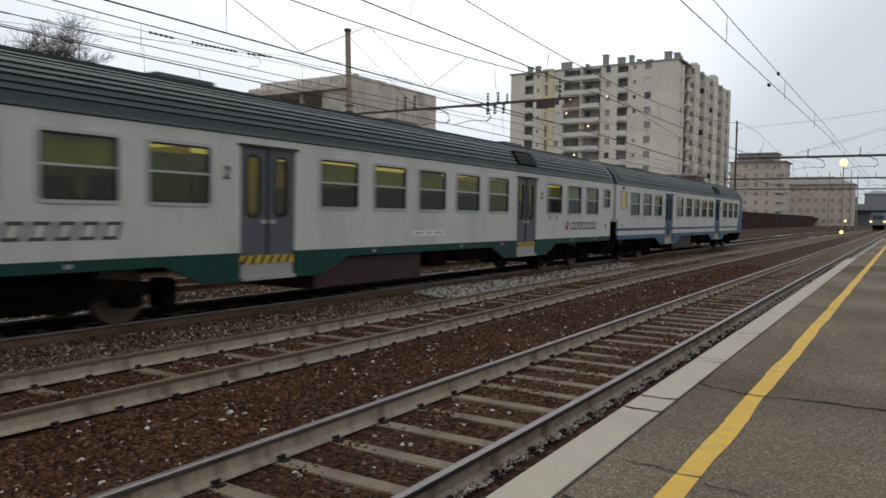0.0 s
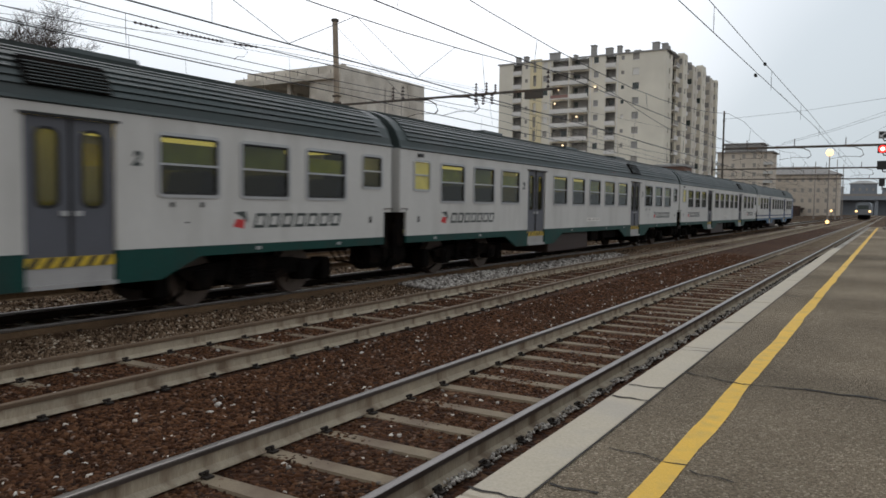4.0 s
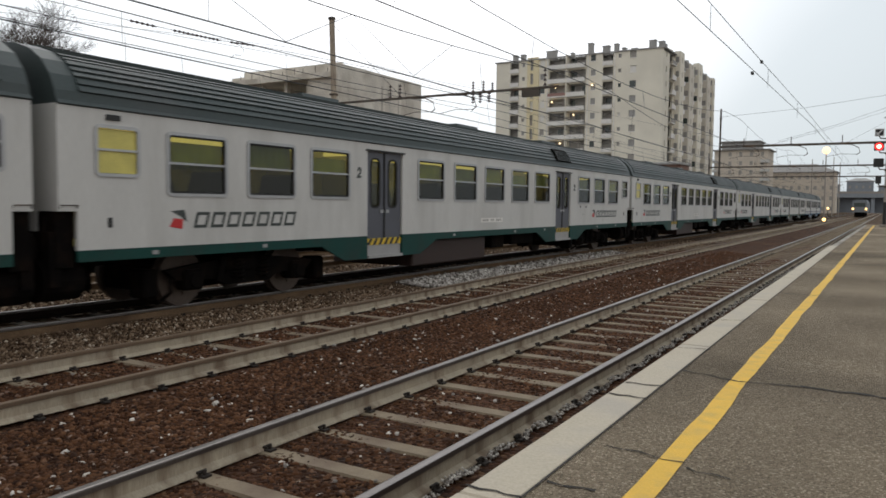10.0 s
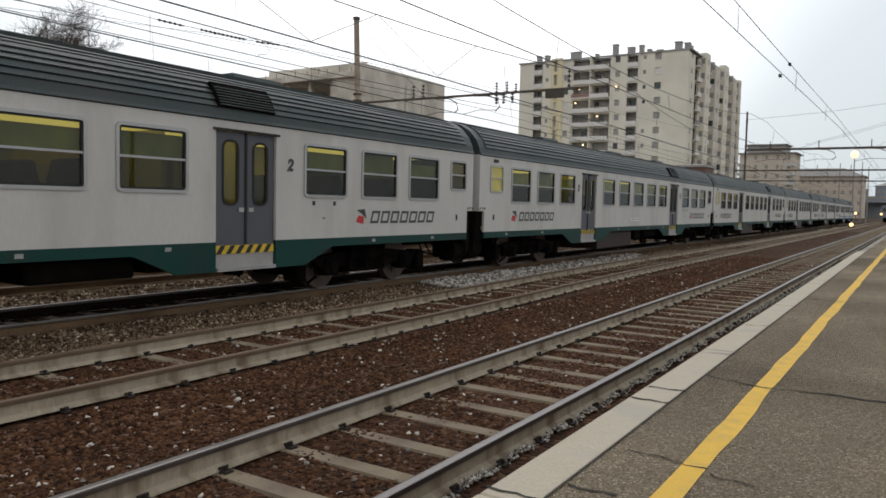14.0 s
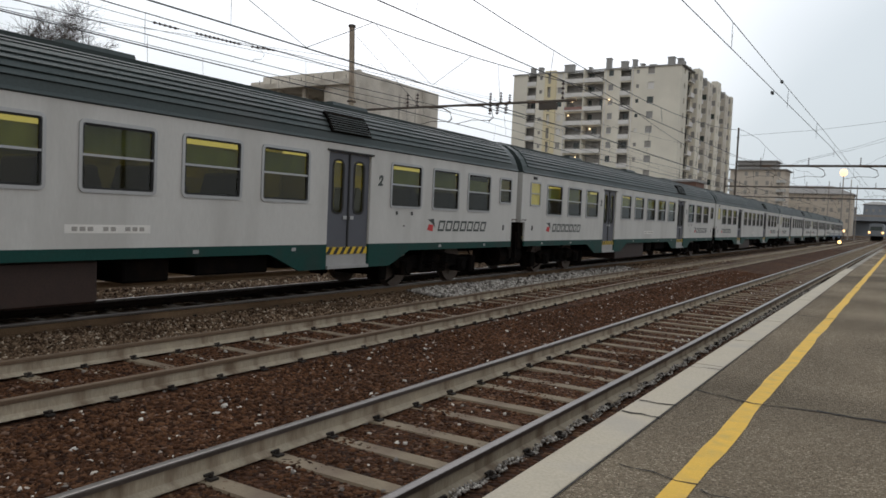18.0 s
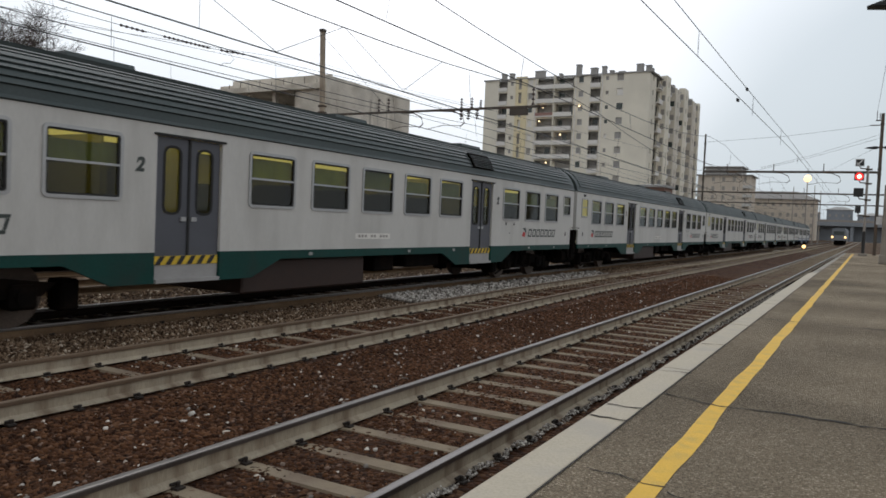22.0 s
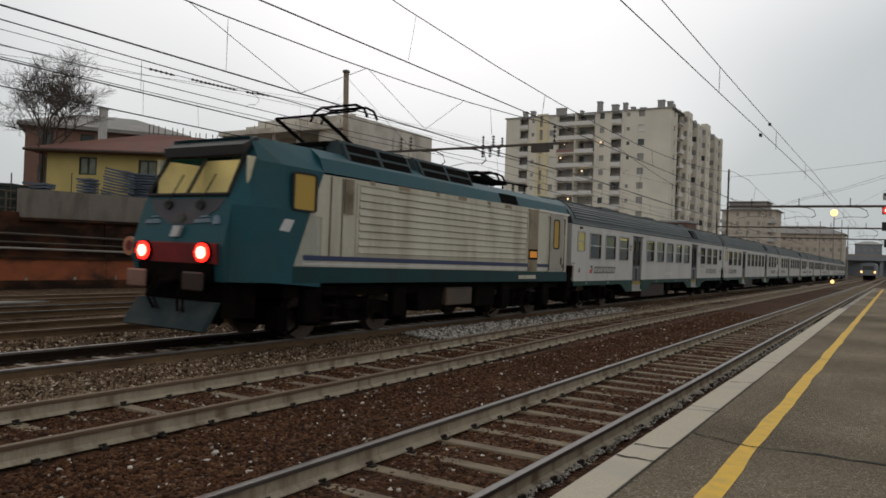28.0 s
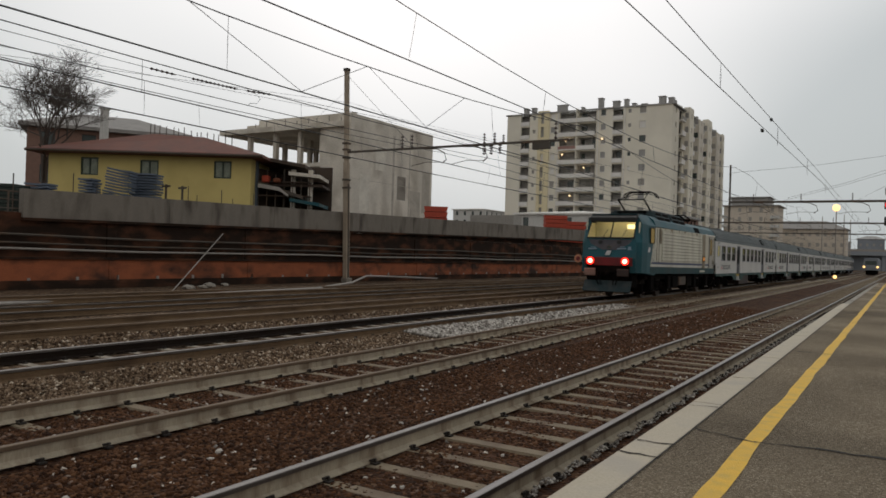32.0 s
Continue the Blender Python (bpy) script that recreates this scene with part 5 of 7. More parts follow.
        for y0_, y1_, za, zb in hs:
            part("window", boxes((W + out - 0.25, W + out - 0.18, y0_, y1_, za, zb)), M_PANE if r.random() < 0.15 else r.choice((M_SHUTTER, M_ROOFGREY)), bay)
            part("window", boxes((W + 0.3, W + out - 0.3, a - 0.04, a - 0.003, za, zb)), M_PANE if r.random() < 0.12 else r.choice((M_SHUTTER, M_ROOFGREY, M_LOGGIA)), bay)
            part("sill", boxes((W + 0.2, W + out - 0.2, a - 0.12, a - 0.003, za - 0.16, za - 0.02)), M_BALC, bay)
    for y0_, y1_ in small:
        for z in floors:
            part("window", boxes((W - 0.3, W - 0.22, y0_, y1_, z + 0.7, z + 1.9)), M_SHUTTER if r.random() < 0.6 else M_PANE, h)
    bm = B()
    box(bm, 0, W, 0.5, D, zt - 0.3, zt)
    box(bm, -0.3, W + 0.3, -0.3, 0.3, zt, zt + 0.25)
    box(bm, W - 0.2, W + 0.5, 0.3, D, zt, zt + 0.25)
    part("roof", bm, M_ROOFGREY, h)
    bm = B()
    box(bm, 0, 0.5, 0.5, D, z0, zt - 0.35); box(bm, 0.5, W - 0.5, D - 0.5, D, z0, zt - 0.35)
    part("wall", bm, M_APART, h)
    for cx, cw, ch, cy in ((4.2, 0.9, 1.6, 1), (6.2, 0.9, 1.6, 1), (12.8, 2.2, 2.0, 2), (18.2, 0.5, 0.9, 1), (22.4, 1.0, 2.6, 1), (25.6, 1.4, 1.9, 2), (28.2, 0.8, 1.9, 1), (29.6, 0.7, 1.1, 2), (31.6, 1.2, 1.0, 3), (36.0, 1.3, 1.9, 1), (37.6, 1.0, 1.7, 2)):
        bm = B()
        box(bm, cx - cw / 2, cx + cw / 2, cy, cy + 1.2, zt, zt + ch)
        box(bm, cx - cw / 2 - 0.12, cx + cw / 2 + 0.12, cy - 0.1, cy + 1.3, zt + ch, zt + ch + 0.18)
        part("chimney", bm, M_ROOFGREY, h)
    for k in range(9):
        bm = B()
        cy = 5 + 5.2 * k + r.uniform(-1, 1)
        ch = r.uniform(1.2, 2.3)
        box(bm, W - 2.5, W - 1.0, cy, cy + 1.3, zt, zt + ch)
        part("chimney", bm, M_APART if k % 2 else M_ROOFGREY, h)
    for u, i in ((15.0, 7), (14.2, 6), (16.3, 3), (23.5, 7), (19.4, 5)):
        bm = B()
        bmesh.ops.create_icosphere(bm, subdivisions=1, radius=0.2)
        bmesh.ops.translate(bm, verts=bm.verts, vec=(u, -0.4, floors[i] + 1.7))
        part("balcony_lamp", bm, M_WARMWIN, h, "small lit balcony lamp")
    return h
apartment()

def plain_block(name, label, x0, x1, y0, y1, z0, z1, material, cols, rows, roofmat, over=0.6, roof_h=0.8, win=(1.1, 1.5), flank=True, rz=0, pane=None):
    pane = pane or M_PANE
    h = thing(name, label, "building", at=(x0, y0, 0), rz=rz)
    W, D = x1 - x0, y1 - y0
    fh = (z1 - z0) / rows
    holes = []
    for i in range(rows):
        for j in range(cols):
            c = (j + 0.5) * W / cols
            holes.append((c - win[0] / 2, c + win[0] / 2, z0 + fh * i + fh * 0.35, z0 + fh * i + fh * 0.35 + win[1]))
    bm = B()
    wall_grid(bm, 0, W, z0, z1, holes, 0, 0.4, "x")
    fl = []
    if flank:
        n = max(2, int(D / 4))
        fl = [((j + 0.5) * D / n - win[0] / 2, (j + 0.5) * D / n + win[0] / 2, z0 + fh * i + fh * 0.35, z0 + fh * i + fh * 0.35 + win[1]) for i in range(rows) for j in range(n)]
    wall_grid(bm, 0.4, D, z0, z1, fl, W - 0.4, W, "y")
    box(bm, 0, 0.4, 0.4, D, z0, z1); box(bm, 0.4, W - 0.4, D - 0.4, D, z0, z1)
    part("wall", bm, material, h)
    bm = B()
    v = [bm.verts.new(p) for p in ((-over, -over, z1), (W + over, -over, z1), (W + over, D + over, z1), (-over, D + over, z1), (-over, -over, z1 + .3), (W + over, -over, z1 + .3), (W + over, D + over, z1 + .3), (-over, D + over, z1 + .3), (min(W, D) / 2, D / 2, z1 + .3 + roof_h), (W - min(W, D) / 2 + 0.01, D / 2, z1 + .3 + roof_h))]
    for f in ((3, 2, 1, 0), (0, 1, 5, 4), (1, 2, 6, 5), (2, 3, 7, 6), (3, 0, 4, 7), (4, 5, 9, 8), (5, 6, 9), (6, 7, 8, 9), (7, 4, 8)):
        bm.faces.new([v[i] for i in f])
    part("roof", bm, roofmat, h)
    for (a, b, c, d) in holes:
        bm = B()
        box(bm, a, b, 0.2, 0.28, c, d)
        part("window", bm, pane, h)
    for (a, b, c, d) in fl:
        bm = B()
        box(bm, W - 0.28, W - 0.2, a, b, c, d)
        part("window", bm, pane, h)
    return h
# far windows take the paler shutter colour, imitating contrast lost to haze
tower = plain_block("tower_house", "ochre mid-rise house with a flat dark roof", -58.5, -39.5, 300, 316, -0.5, 23.4, M_OCHRE, 5, 7, M_SLATE, 0.9, 0.3, pane=M_SHUTTER)
part("penthouse", boxes((2.2, 15.5, 2.0, 13.5, 24.0, 26.6)), M_ROOFGREY, tower, "grey set-back top storey")
part("roof", boxes((1.4, 16.3, 1.2, 14.3, 26.602, 27.0)), M_SLATE, tower)
for i in range(6):
    for u0, u1 in ((-1.2, 1.4), (16.6, 19.9)):
        part("balcony", boxes((u0, u1, -1.1, -0.002, 1.6 + 3.4 * i, 1.8 + 3.4 * i), (u0, u1, -1.1, -1.0, 1.802 + 3.4 * i, 2.7 + 3.4 * i)), M_PALE, tower)
plain_block("long_house", "long ochre station building with a grey hip roof", -50, -18.5, 330, 345, -0.5, 16.0, M_OCHRE, 11, 4, M_SLATE, 0.8, 3.4, pane=M_SHUTTER)
plain_block("hall", "pale low hall with a light roof", -58, -42, 118, 140, 2.9, 9.0, M_PALE, 4, 2, M_BALC, 0.4, 1.0)
bx, by = yard_spot(62, -0.565)
plain_block("brick_house", "old brown brick house behind a bare tree", bx, bx + 12.5, by, by + 8, 2.9, 11.3, M_BROWNBRICK, 4, 3, M_SLATE, 0.6, 1.7, rz=55)
hx, hy = yard_spot(60, -0.461)
bm = B()
box(bm, hx - 0.24, hx + 0.24, hy - 0.24, hy + 0.24, 2.9, 12.5)
box(bm, hx - 0.34, hx + 0.34, hy - 0.34, hy + 0.34, 12.5, 12.65)
solo("chimney_stack", bm, M_PALE, "tall plastered chimney behind the yellow house", "chimney")
plain_block("signal_hut", "small square brick hut beside the line", -30.5, -26.5, 112, 117, -0.4, 8.0, M_BROWNBRICK, 1, 2, M_ROOFGREY, 0.3, 0.3)
plain_block("far_house", "distant pale house in the haze", -150, -136, 250, 270, 2.9, 19.0, M_PALE, 4, 5, M_BALC, 0.6, 1.0)
plain_block("far_house", "distant hazy row of houses", 20, 80, 420, 440, -0.4, 16.0, M_PALE, 12, 4, M_ROOFGREY, 0.6, 2.0)
bm = B()
box(bm, -29.5, -28.9, 150, 300, -0.4, 3.4)
solo("embankment_wall", bm, M_SOOT, "dark low wall along the far side of the line", "wall", kind="structure")
bridge = thing("road_bridge", "grey road bridge crossing the line, haze put into its colour", "bridge", at=(0, 430, 0))
# blue-grey of distant haze, put into the base colour
M_FARHAZE = mat("far_blue_grey", (0.27, 0.29, 0.315), 0.95, 0, 0.25, 0.12, 4, 0.05)
bm = B()
box(bm, -60, 80, 0, 9, 7.5, 9.5)
part("deck", bm, M_FARHAZE, bridge)
bm = B()
box(bm, -60, 80, -0.1, 0, 9.5, 10.6)
part("railing", bm, M_PIPE, bridge)
# backing sheet added to darken the openings below the deck
part("abutment", boxes((-60, 80, 8.2, 9.0, -0.5, 7.498)), M_FARHAZE, bridge, "added blue-grey backing for the dark underside of the deck")
for k in range(9):
    hx, hw, hh = -52 + 15.5 * k, 11 + (k * 5) % 4, 13.0 + (k * 7) % 5
    # panes in the shutter colour here too, paled as if by haze
    far = plain_block("far_house", "low distant house with the mist's blue-grey in its colour", hx, hx + hw, 468 + 3 * (k % 3), 482, -0.5, hh, M_FARHAZE, 4, 3, M_ROOFGREY, 0.5, 1.6, pane=M_SHUTTER, flank=False)
for x in (-45, -27, -8, 12, 40):
    bm = B()
    box(bm, x, x + 1.6, 1, 8, -0.5, 7.498)
    part("pier", bm, M_FARHAZE, bridge)

def bare_tree(x, y, z, h, seed, label):
    t = thing("bare_tree", label, "tree", "bare trees", at=(x, y, z))
    r = random.Random(seed)
    fine = random.Random(seed + 100)
    trunk, crown = B(), B()
    def grow(p, d, L, rad, depth):
        q = p + d * L
        rod(trunk if depth < 2 else crown, p, q, rad, 6 if depth < 2 else 3, rad * 0.7)
        if depth == 7:
            return
        for i in range(3 if depth in (0, 1, 2, 3, 5) else 2):
            a = Vector((r.uniform(-1, 1), r.uniform(-1, 1), r.uniform(-0.3, 0.8)))
            grow(q, (d * 0.9 + a * 0.85).normalized(), L * r.uniform(0.66, 0.86), max(0.009, rad * 0.58), depth + 1)
        for i in range(2 if depth > 3 else 0):
            a = Vector((fine.uniform(-1, 1), fine.uniform(-1, 1), fine.uniform(-0.4, 0.7)))
            u = fine.uniform(0.2, 0.8)
            tip = p + d * L * u + (d * 0.5 + a).normalized() * L * fine.uniform(0.7, 1.3)
            rod(crown, p + d * L * u, tip, 0.009, 3, 0.006)
            for k in range(2):
                a = Vector((fine.uniform(-1, 1), fine.uniform(-1, 1), fine.uniform(-0.4, 0.8)))
                rod(crown, p + d * L * u + (tip - p - d * L * u) * fine.uniform(0.4, 0.9), tip + a * L * 0.6, 0.007, 3, 0.005)
    grow(Vector((0, 0, 0)), Vector((0, 0, 1)), h * 0.24, h * 0.02, 0)
    part("trunk", trunk, M_BARK, t)
    part("crown", crown, M_BARK, t, "fine bare twigs and branches")
x, y = yard_spot(49, -0.54)
bare_tree(x, y, 2.9, 11.8, 12, "bare winter tree with fine twigs behind the house")

# ------------------------------------------------------------------ signals and lamps
def signal(x, y):
    s = thing("signal_mast", "steel signal mast with a lit red lamp and dark heads", "signal", at=(x, y, PZ))
    bm = B()
    rod(bm, (0, 0, 1.85), (0, 0, 6.75), 0.085, 10)
    part("post", bm, M_PIPE, s)
    bm = B()
    rod(bm, (0, 0, 0), (0, 0, 1.85), 0.12, 10)
    part("post_foot", bm, M_SIGNALBLACK, s, "black lower post")
    bm = B()
    box(bm, -0.3, 0.3, -0.2, 0.2, 0, 0.2)
    part("base", bevel(bm, 0.03), M_CONC, s)
    for k, (z, w, h, dx) in enumerate(((6.72, 0.6, 0.54, -0.55), (5.66, 0.66, 0.58, -0.54), (4.44, 0.66, 0.64, -0.53), (3.22, 0.38, 0.54, -0.5))):
        bm = B()
        box(bm, dx - w / 2, dx + w / 2, -0.12, 0.12, z, z + h)
        hd = part("head", bevel(bm, 0.02), M_SIGNALBLACK, s)
        bm = B()
        path(bm, [(dx, 0, z + 0.02), (dx + 0.08, 0, z - 0.16), (0, 0, z - 0.2)], 0.05, 6)
        part("bracket", bm, M_STEEL, hd)
        part("clamp", boxes((-0.13, 0.3, -0.13, 0.13, z - 0.3, z - 0.18)), M_STEEL, hd)
        if k == 1:
            ring_ = B()
            rod(ring_, (dx, -0.15, z + 0.29), (dx, -0.121, z + 0.29), 0.29, 18)
            part("lens", ring_, M_SIGNALRED, hd, "glowing red lens")
            core = B()
            rod(core, (dx, -0.156, z + 0.29), (dx, -0.15, z + 0.29), 0.15, 14)
            part("lens_core", core, M_TAILCORE, hd, "bright core of the red lens")
        if k == 0:
            rim = B()
            for a, b, c, d in ((-0.3, 0.3, 0.48, 0.54), (-0.3, 0.3, 0.0, 0.04), (-0.3, -0.25, 0.04, 0.48), (0.25, 0.3, 0.04, 0.48)):
                box(rim, dx + a, dx + b, -0.135, -0.122, z + c, z + d)
            part("rim", rim, M_SIGNALWHITE, hd, "white border")
            arrow = B()
            prism(arrow, [(dx - 0.2, z + 0.08), (dx + 0.04, z + 0.08), (dx - 0.03, z + 0.16), (dx + 0.2, z + 0.4), (dx + 0.13, z + 0.46), (dx - 0.1, z + 0.23), (dx - 0.2, z + 0.31)], "y", -0.135, -0.122)
            part("arrow", arrow, M_SIGNALWHITE, hd, "white diagonal arrow mark")
signal(-0.28, 64)
def end_pillar(x, y):
    """A pale pillar with a plate, where the platform narrows."""
    p = thing("platform_pillar", "pale weathered concrete pillar on the platform", "pillar", at=(x, y, PZ))
    part("shaft", bevel(boxes((0, 0.5, -0.2, 0.3, 0, 4.2)), 0.03), M_CONC, p)
    part("foot", bevel(boxes((-0.08, 0.58, -0.28, 0.38, 0, 0.5)), 0.03), M_CONC, p)
    part("plate", boxes((-0.3, -0.005, -0.02, 0.02, 2.1, 2.5)), M_SIGNALWHITE, p, "plain white plate")
end_pillar(0.62, 45.7)
def platform_lamp(x, y):
    s = thing("platform_lamp", "dark steel platform lamp with a tapering head", "lamp", at=(x, y, PZ))
    bm = B()
    rod(bm, (0, 0, 0), (0, 0, 5.2), 0.09, 10, 0.06)
    part("post", bm, M_STEEL, s)
    bm = B()
    path(bm, [(0, 0, 5.1), (-0.4, -0.2, 5.3), (-1.55, -0.84, 5.15)], 0.035, 6)
    part("arm", bm, M_STEEL, s)
    bm = B()
    prism(bm, [(-2.5, 5.04), (-1.62, 4.94), (-1.52, 5.0), (-1.52, 5.26), (-1.72, 5.3)], "y", -0.97, -0.72)
    part("head", bevel(bm, 0.02), M_SIGNALBLACK, s)
platform_lamp(2.25, 14.7)
def lamp_mast(x, y, h):
    s = thing("lamp_mast", "tall mast with a glowing orange-white floodlight", "lamp", at=(x, y, 0))
    bm = B()
    rod(bm, (0, 0, -0.4), (0, 0, h), 0.16, 8, 0.1)
    part("pole", bm, M_PIPE, s)
    bm = B()
    # glowing sphere oversized, so that it shows the lamp's bloom as well
    bmesh.ops.create_icosphere(bm, subdivisions=2, radius=0.8)
    bmesh.ops.translate(bm, verts=bm.verts, vec=(0, -0.3, h))
    part("lamp", bm, M_BULB, s, "glowing floodlight, enlarged to include its bloom", True)
lamp_mast(-12.75, 190, 14.9)
for px_, ph in ((-11.2, 13.4), (-15.6, 13.0), (-9.9, 12.2)):
    bm = B()
    rod(bm, (px_, 191, -0.4), (px_, 191, ph), 0.14, 6, 0.08)
    solo("slender_mast", bm, M_PIPE, "slender pale mast beside the floodlight", "mast", "slender masts")
def ground_light(x, y):
    s = thing("dwarf_signal", "low dwarf signal with a bright warm lamp", "signal", at=(x, y, -0.2))
    bm = B()
    box(bm, -0.3, 0.3, -0.2, 0.2, 0, 0.65)
    part("housing", bevel(bm, 0.04), M_SIGNALBLACK, s)
    bm = B()
    bmesh.ops.create_icosphere(bm, subdivisions=2, radius=0.26)
    bmesh.ops.translate(bm, verts=bm.verts, vec=(0, -0.22, 0.4))
    part("lens", bm, M_HEAD, s, "bright warm lens", True)
ground_light(-7.8, 117)
def post_light(x, y):
    s = thing("post_lamp", "low post with a bright warm lamp between tracks", "lamp", at=(x, y, -0.2))
    part("post", boxes((-0.07, 0.07, -0.07, 0.07, 0, 1.9)), M_SIGNALBLACK, s)
    bm = B()
    bmesh.ops.create_icosphere(bm, subdivisions=2, radius=0.3)
    bmesh.ops.translate(bm, verts=bm.verts, vec=(0, -0.2, 2.0))
    part("lens", bm, M_HEAD, s, "bright warm lens", True)
post_light(-12.6, 200)
for cx, cy, cl in ((-13.0, 96.7, 5.0), (-12.75, 104.5, 4.0), (-8.95, 93.5, 4.6), (-12.6, 126.5, 8.0), (-8.9, 108.0, 4.0)):
    for k in range(3):
        bm = B()
        box(bm, cx - 0.3, cx + 0.3, cy + cl * (k - 1.5) / 3 + 0.03, cy + cl * (k - 0.5) / 3 - 0.03, -0.3, -0.1)
        solo("crossing_board", bevel(bm, 0.02), M_KERB, "pale concrete board laid between the tracks", "board", "crossing boards")
# body colour drawn towards the background to imitate haze over the train
M_FARTRAIN = mat("far_train_grey", (0.19, 0.21, 0.23), 0.7, 0, 0.2)
def far_train(x, y):
    t = thing("waiting_train", "distant train front with two lit headlights", "train", at=(x, y, 0))
    bm = B()
    prism(bm, [(-1.45, 1.0), (1.45, 1.0), (1.45, 3.2), (1.1, 3.8), (-1.1, 3.8), (-1.45, 3.2)], "y", 0, 25)
    part("body", bm, M_FARTRAIN, t)
    for yb in (2.5, 20.5):
        part("bogie", boxes((-1.0, 1.0, yb - 1.6, yb + 1.6, -0.02, 0.999)), M_BLACK, t)
    for s in (-1, 1):
        bm = B()
        bmesh.ops.create_icosphere(bm, subdivisions=2, radius=0.24)
        bmesh.ops.translate(bm, verts=bm.verts, vec=(s * 1.3, -0.1, 1.75))
        part("headlight", bm, M_HEAD, t, "lit headlight", True)
    bm = B()
    box(bm, -1.1, 1.1, -0.02, 0.05, 2.2, 3.1)
    part("windscreen", bm, M_PANE, t)
far_train(-5.7, 190)

# ------------------------------------------------------------------ the train
CAR, HALF, TX = 25.67, 1.42, -10.89
def roof_outline():
    return [(1.42, 3.02), (1.38, 3.2), (1.27, 3.42), (1.08, 3.63), (0.82, 3.79), (0.45, 3.90), (0.0, 3.95)]
HC = CAR / 2
WINDOWS = [(HC + u, 1.15) for u in (-2.36, -4.0, -5.66, -9.43, -11.08, -12.75, -14.42, -16.11, -19.87, -21.5, -23.16)]
SMALL = [HC - 0.88, HC - 24.6]
DOORS = [HC - 7.62, HC - 18.0]
WZ0, WZ1 = 1.84, 2.76

def text_mesh(body, size, depth, name):
    c = bpy.data.curves.new(name, 'FONT')
    c.body, c.size, c.extrude, c.shear, c.offset = body, size, depth, 0.2, 0.012
    tmp = bpy.data.objects.new(name, c)
    scene.collection.objects.link(tmp)
    me = bpy.data.meshes.new_from_object(tmp.evaluated_get(bpy.context.evaluated_depsgraph_get()))
    bpy.data.objects.remove(tmp)
    return me

def window_meshes(w, h):
    f = B()
    ring(f, 0, 0, w + 0.07, h + 0.07, 0.05, -0.03, 0.022, 0.085)
    box(f, -0.03, 0.016, -w / 2 + 0.02, w / 2 - 0.02, 0.0, 0.032)
    s = B()
    ring(s, 0, 0, w - 0.03, h - 0.03, 0.03, -0.028, 0.008, 0.05)
    g, d = B(), B()
    box(g, -0.022, -0.012, -w / 2 + 0.02, w / 2 - 0.02, 0.034, h / 2 - 0.02)
    box(d, -0.022, -0.012, -w / 2 + 0.02, w / 2 - 0.02, -h / 2 + 0.02, -0.002)
    return mesh_of(f, "window", M_ALU), mesh_of(g, "pane", M_GLASS), mesh_of(d, "pane", M_GLASS_LOW), mesh_of(s, "seal", M_RUBBER)

W_BIG, *P_BIG = window_meshes(1.15, WZ1 - WZ0)
W_SML, *P_SML = window_meshes(0.66, 0.66)
def lit_fill_mesh(y0, y1, z0, z1, slope):
    """A thin folded sheet over a window's upper half, standing in for the lit interior."""
    b = B()
    n = 14
    prev = None
    for i in range(n + 1):
        u = i / n
        y = y0 + (y1 - y0) * u
        x = -0.10 + 0.004 * (i % 2)
        cur = (b.verts.new((x, y, z0 + slope * (u - 0.5))), b.verts.new((x, y, z1)), b.verts.new((x - 0.006, y, z1)), b.verts.new((x - 0.006, y, z0 + slope * (u - 0.5))))
        if prev:
            for k in range(4):
                b.faces.new((prev[k], prev[(k + 1) % 4], cur[(k + 1) % 4], cur[k]))
        prev = cur
    return mesh_of(b, "blind", M_LITFILL)
LIT_FILLS = [lit_fill_mesh(-0.58, 0.58, 0.02, 0.38, 0.0), lit_fill_mesh(-0.58, 0.58, 0.0, 0.31, 0.06), lit_fill_mesh(-0.58, 0.58, 0.05, 0.45, -0.05), lit_fill_mesh(-0.58, 0.58, -0.06, 0.35, 0.03)]
M_LEADSILL = mat("coach_blue_sill", (0.02, 0.085, 0.17), 0.5, 0, 0.2, 1.2, 30, 0.05)
two = text_mesh("2", 0.29, 0.004, "class_number")
two.materials.clear(); two.materials.append(M_LOGO_DARK)

def logo_bars(c):
    """Red and dark wedge with a row of plain slanted frames after it."""
    red, dark = B(), B()
    x = HALF + 0.003
    prism(red, [(c - 1.42, 1.34), (c - 1.18, 1.30), (c - 1.16, 1.45), (c - 1.34, 1.47)], "x", x, x + 0.003)
    prism(dark, [(c - 1.40, 1.58), (c - 1.14, 1.60), (c - 1.08, 1.40), (c - 1.22, 1.50)], "x", x, x + 0.003)
    strokes = []
    y = c + 1.36
    w, h, k = 0.27, 0.255, 0.3
    for n in range(7):
        q = B()
        def slab(u0, u1, z0, z1):
            prism(q, [(y - w + u0 + k * (z0), 1.31 + z0), (y - w + u1 + k * (z0), 1.31 + z0), (y - w + u1 + k * z1, 1.31 + z1), (y - w + u0 + k * z1, 1.31 + z1)], "x", x, x + 0.003)
        slab(0, w, h - 0.05, h)
        slab(0, w, 0, 0.05)
        slab(0, 0.05, 0.052, h - 0.052)
        slab(w - 0.05, w, 0.052, h - 0.052)
        strokes.append(q)
        y -= 0.342
    return red, dark, strokes

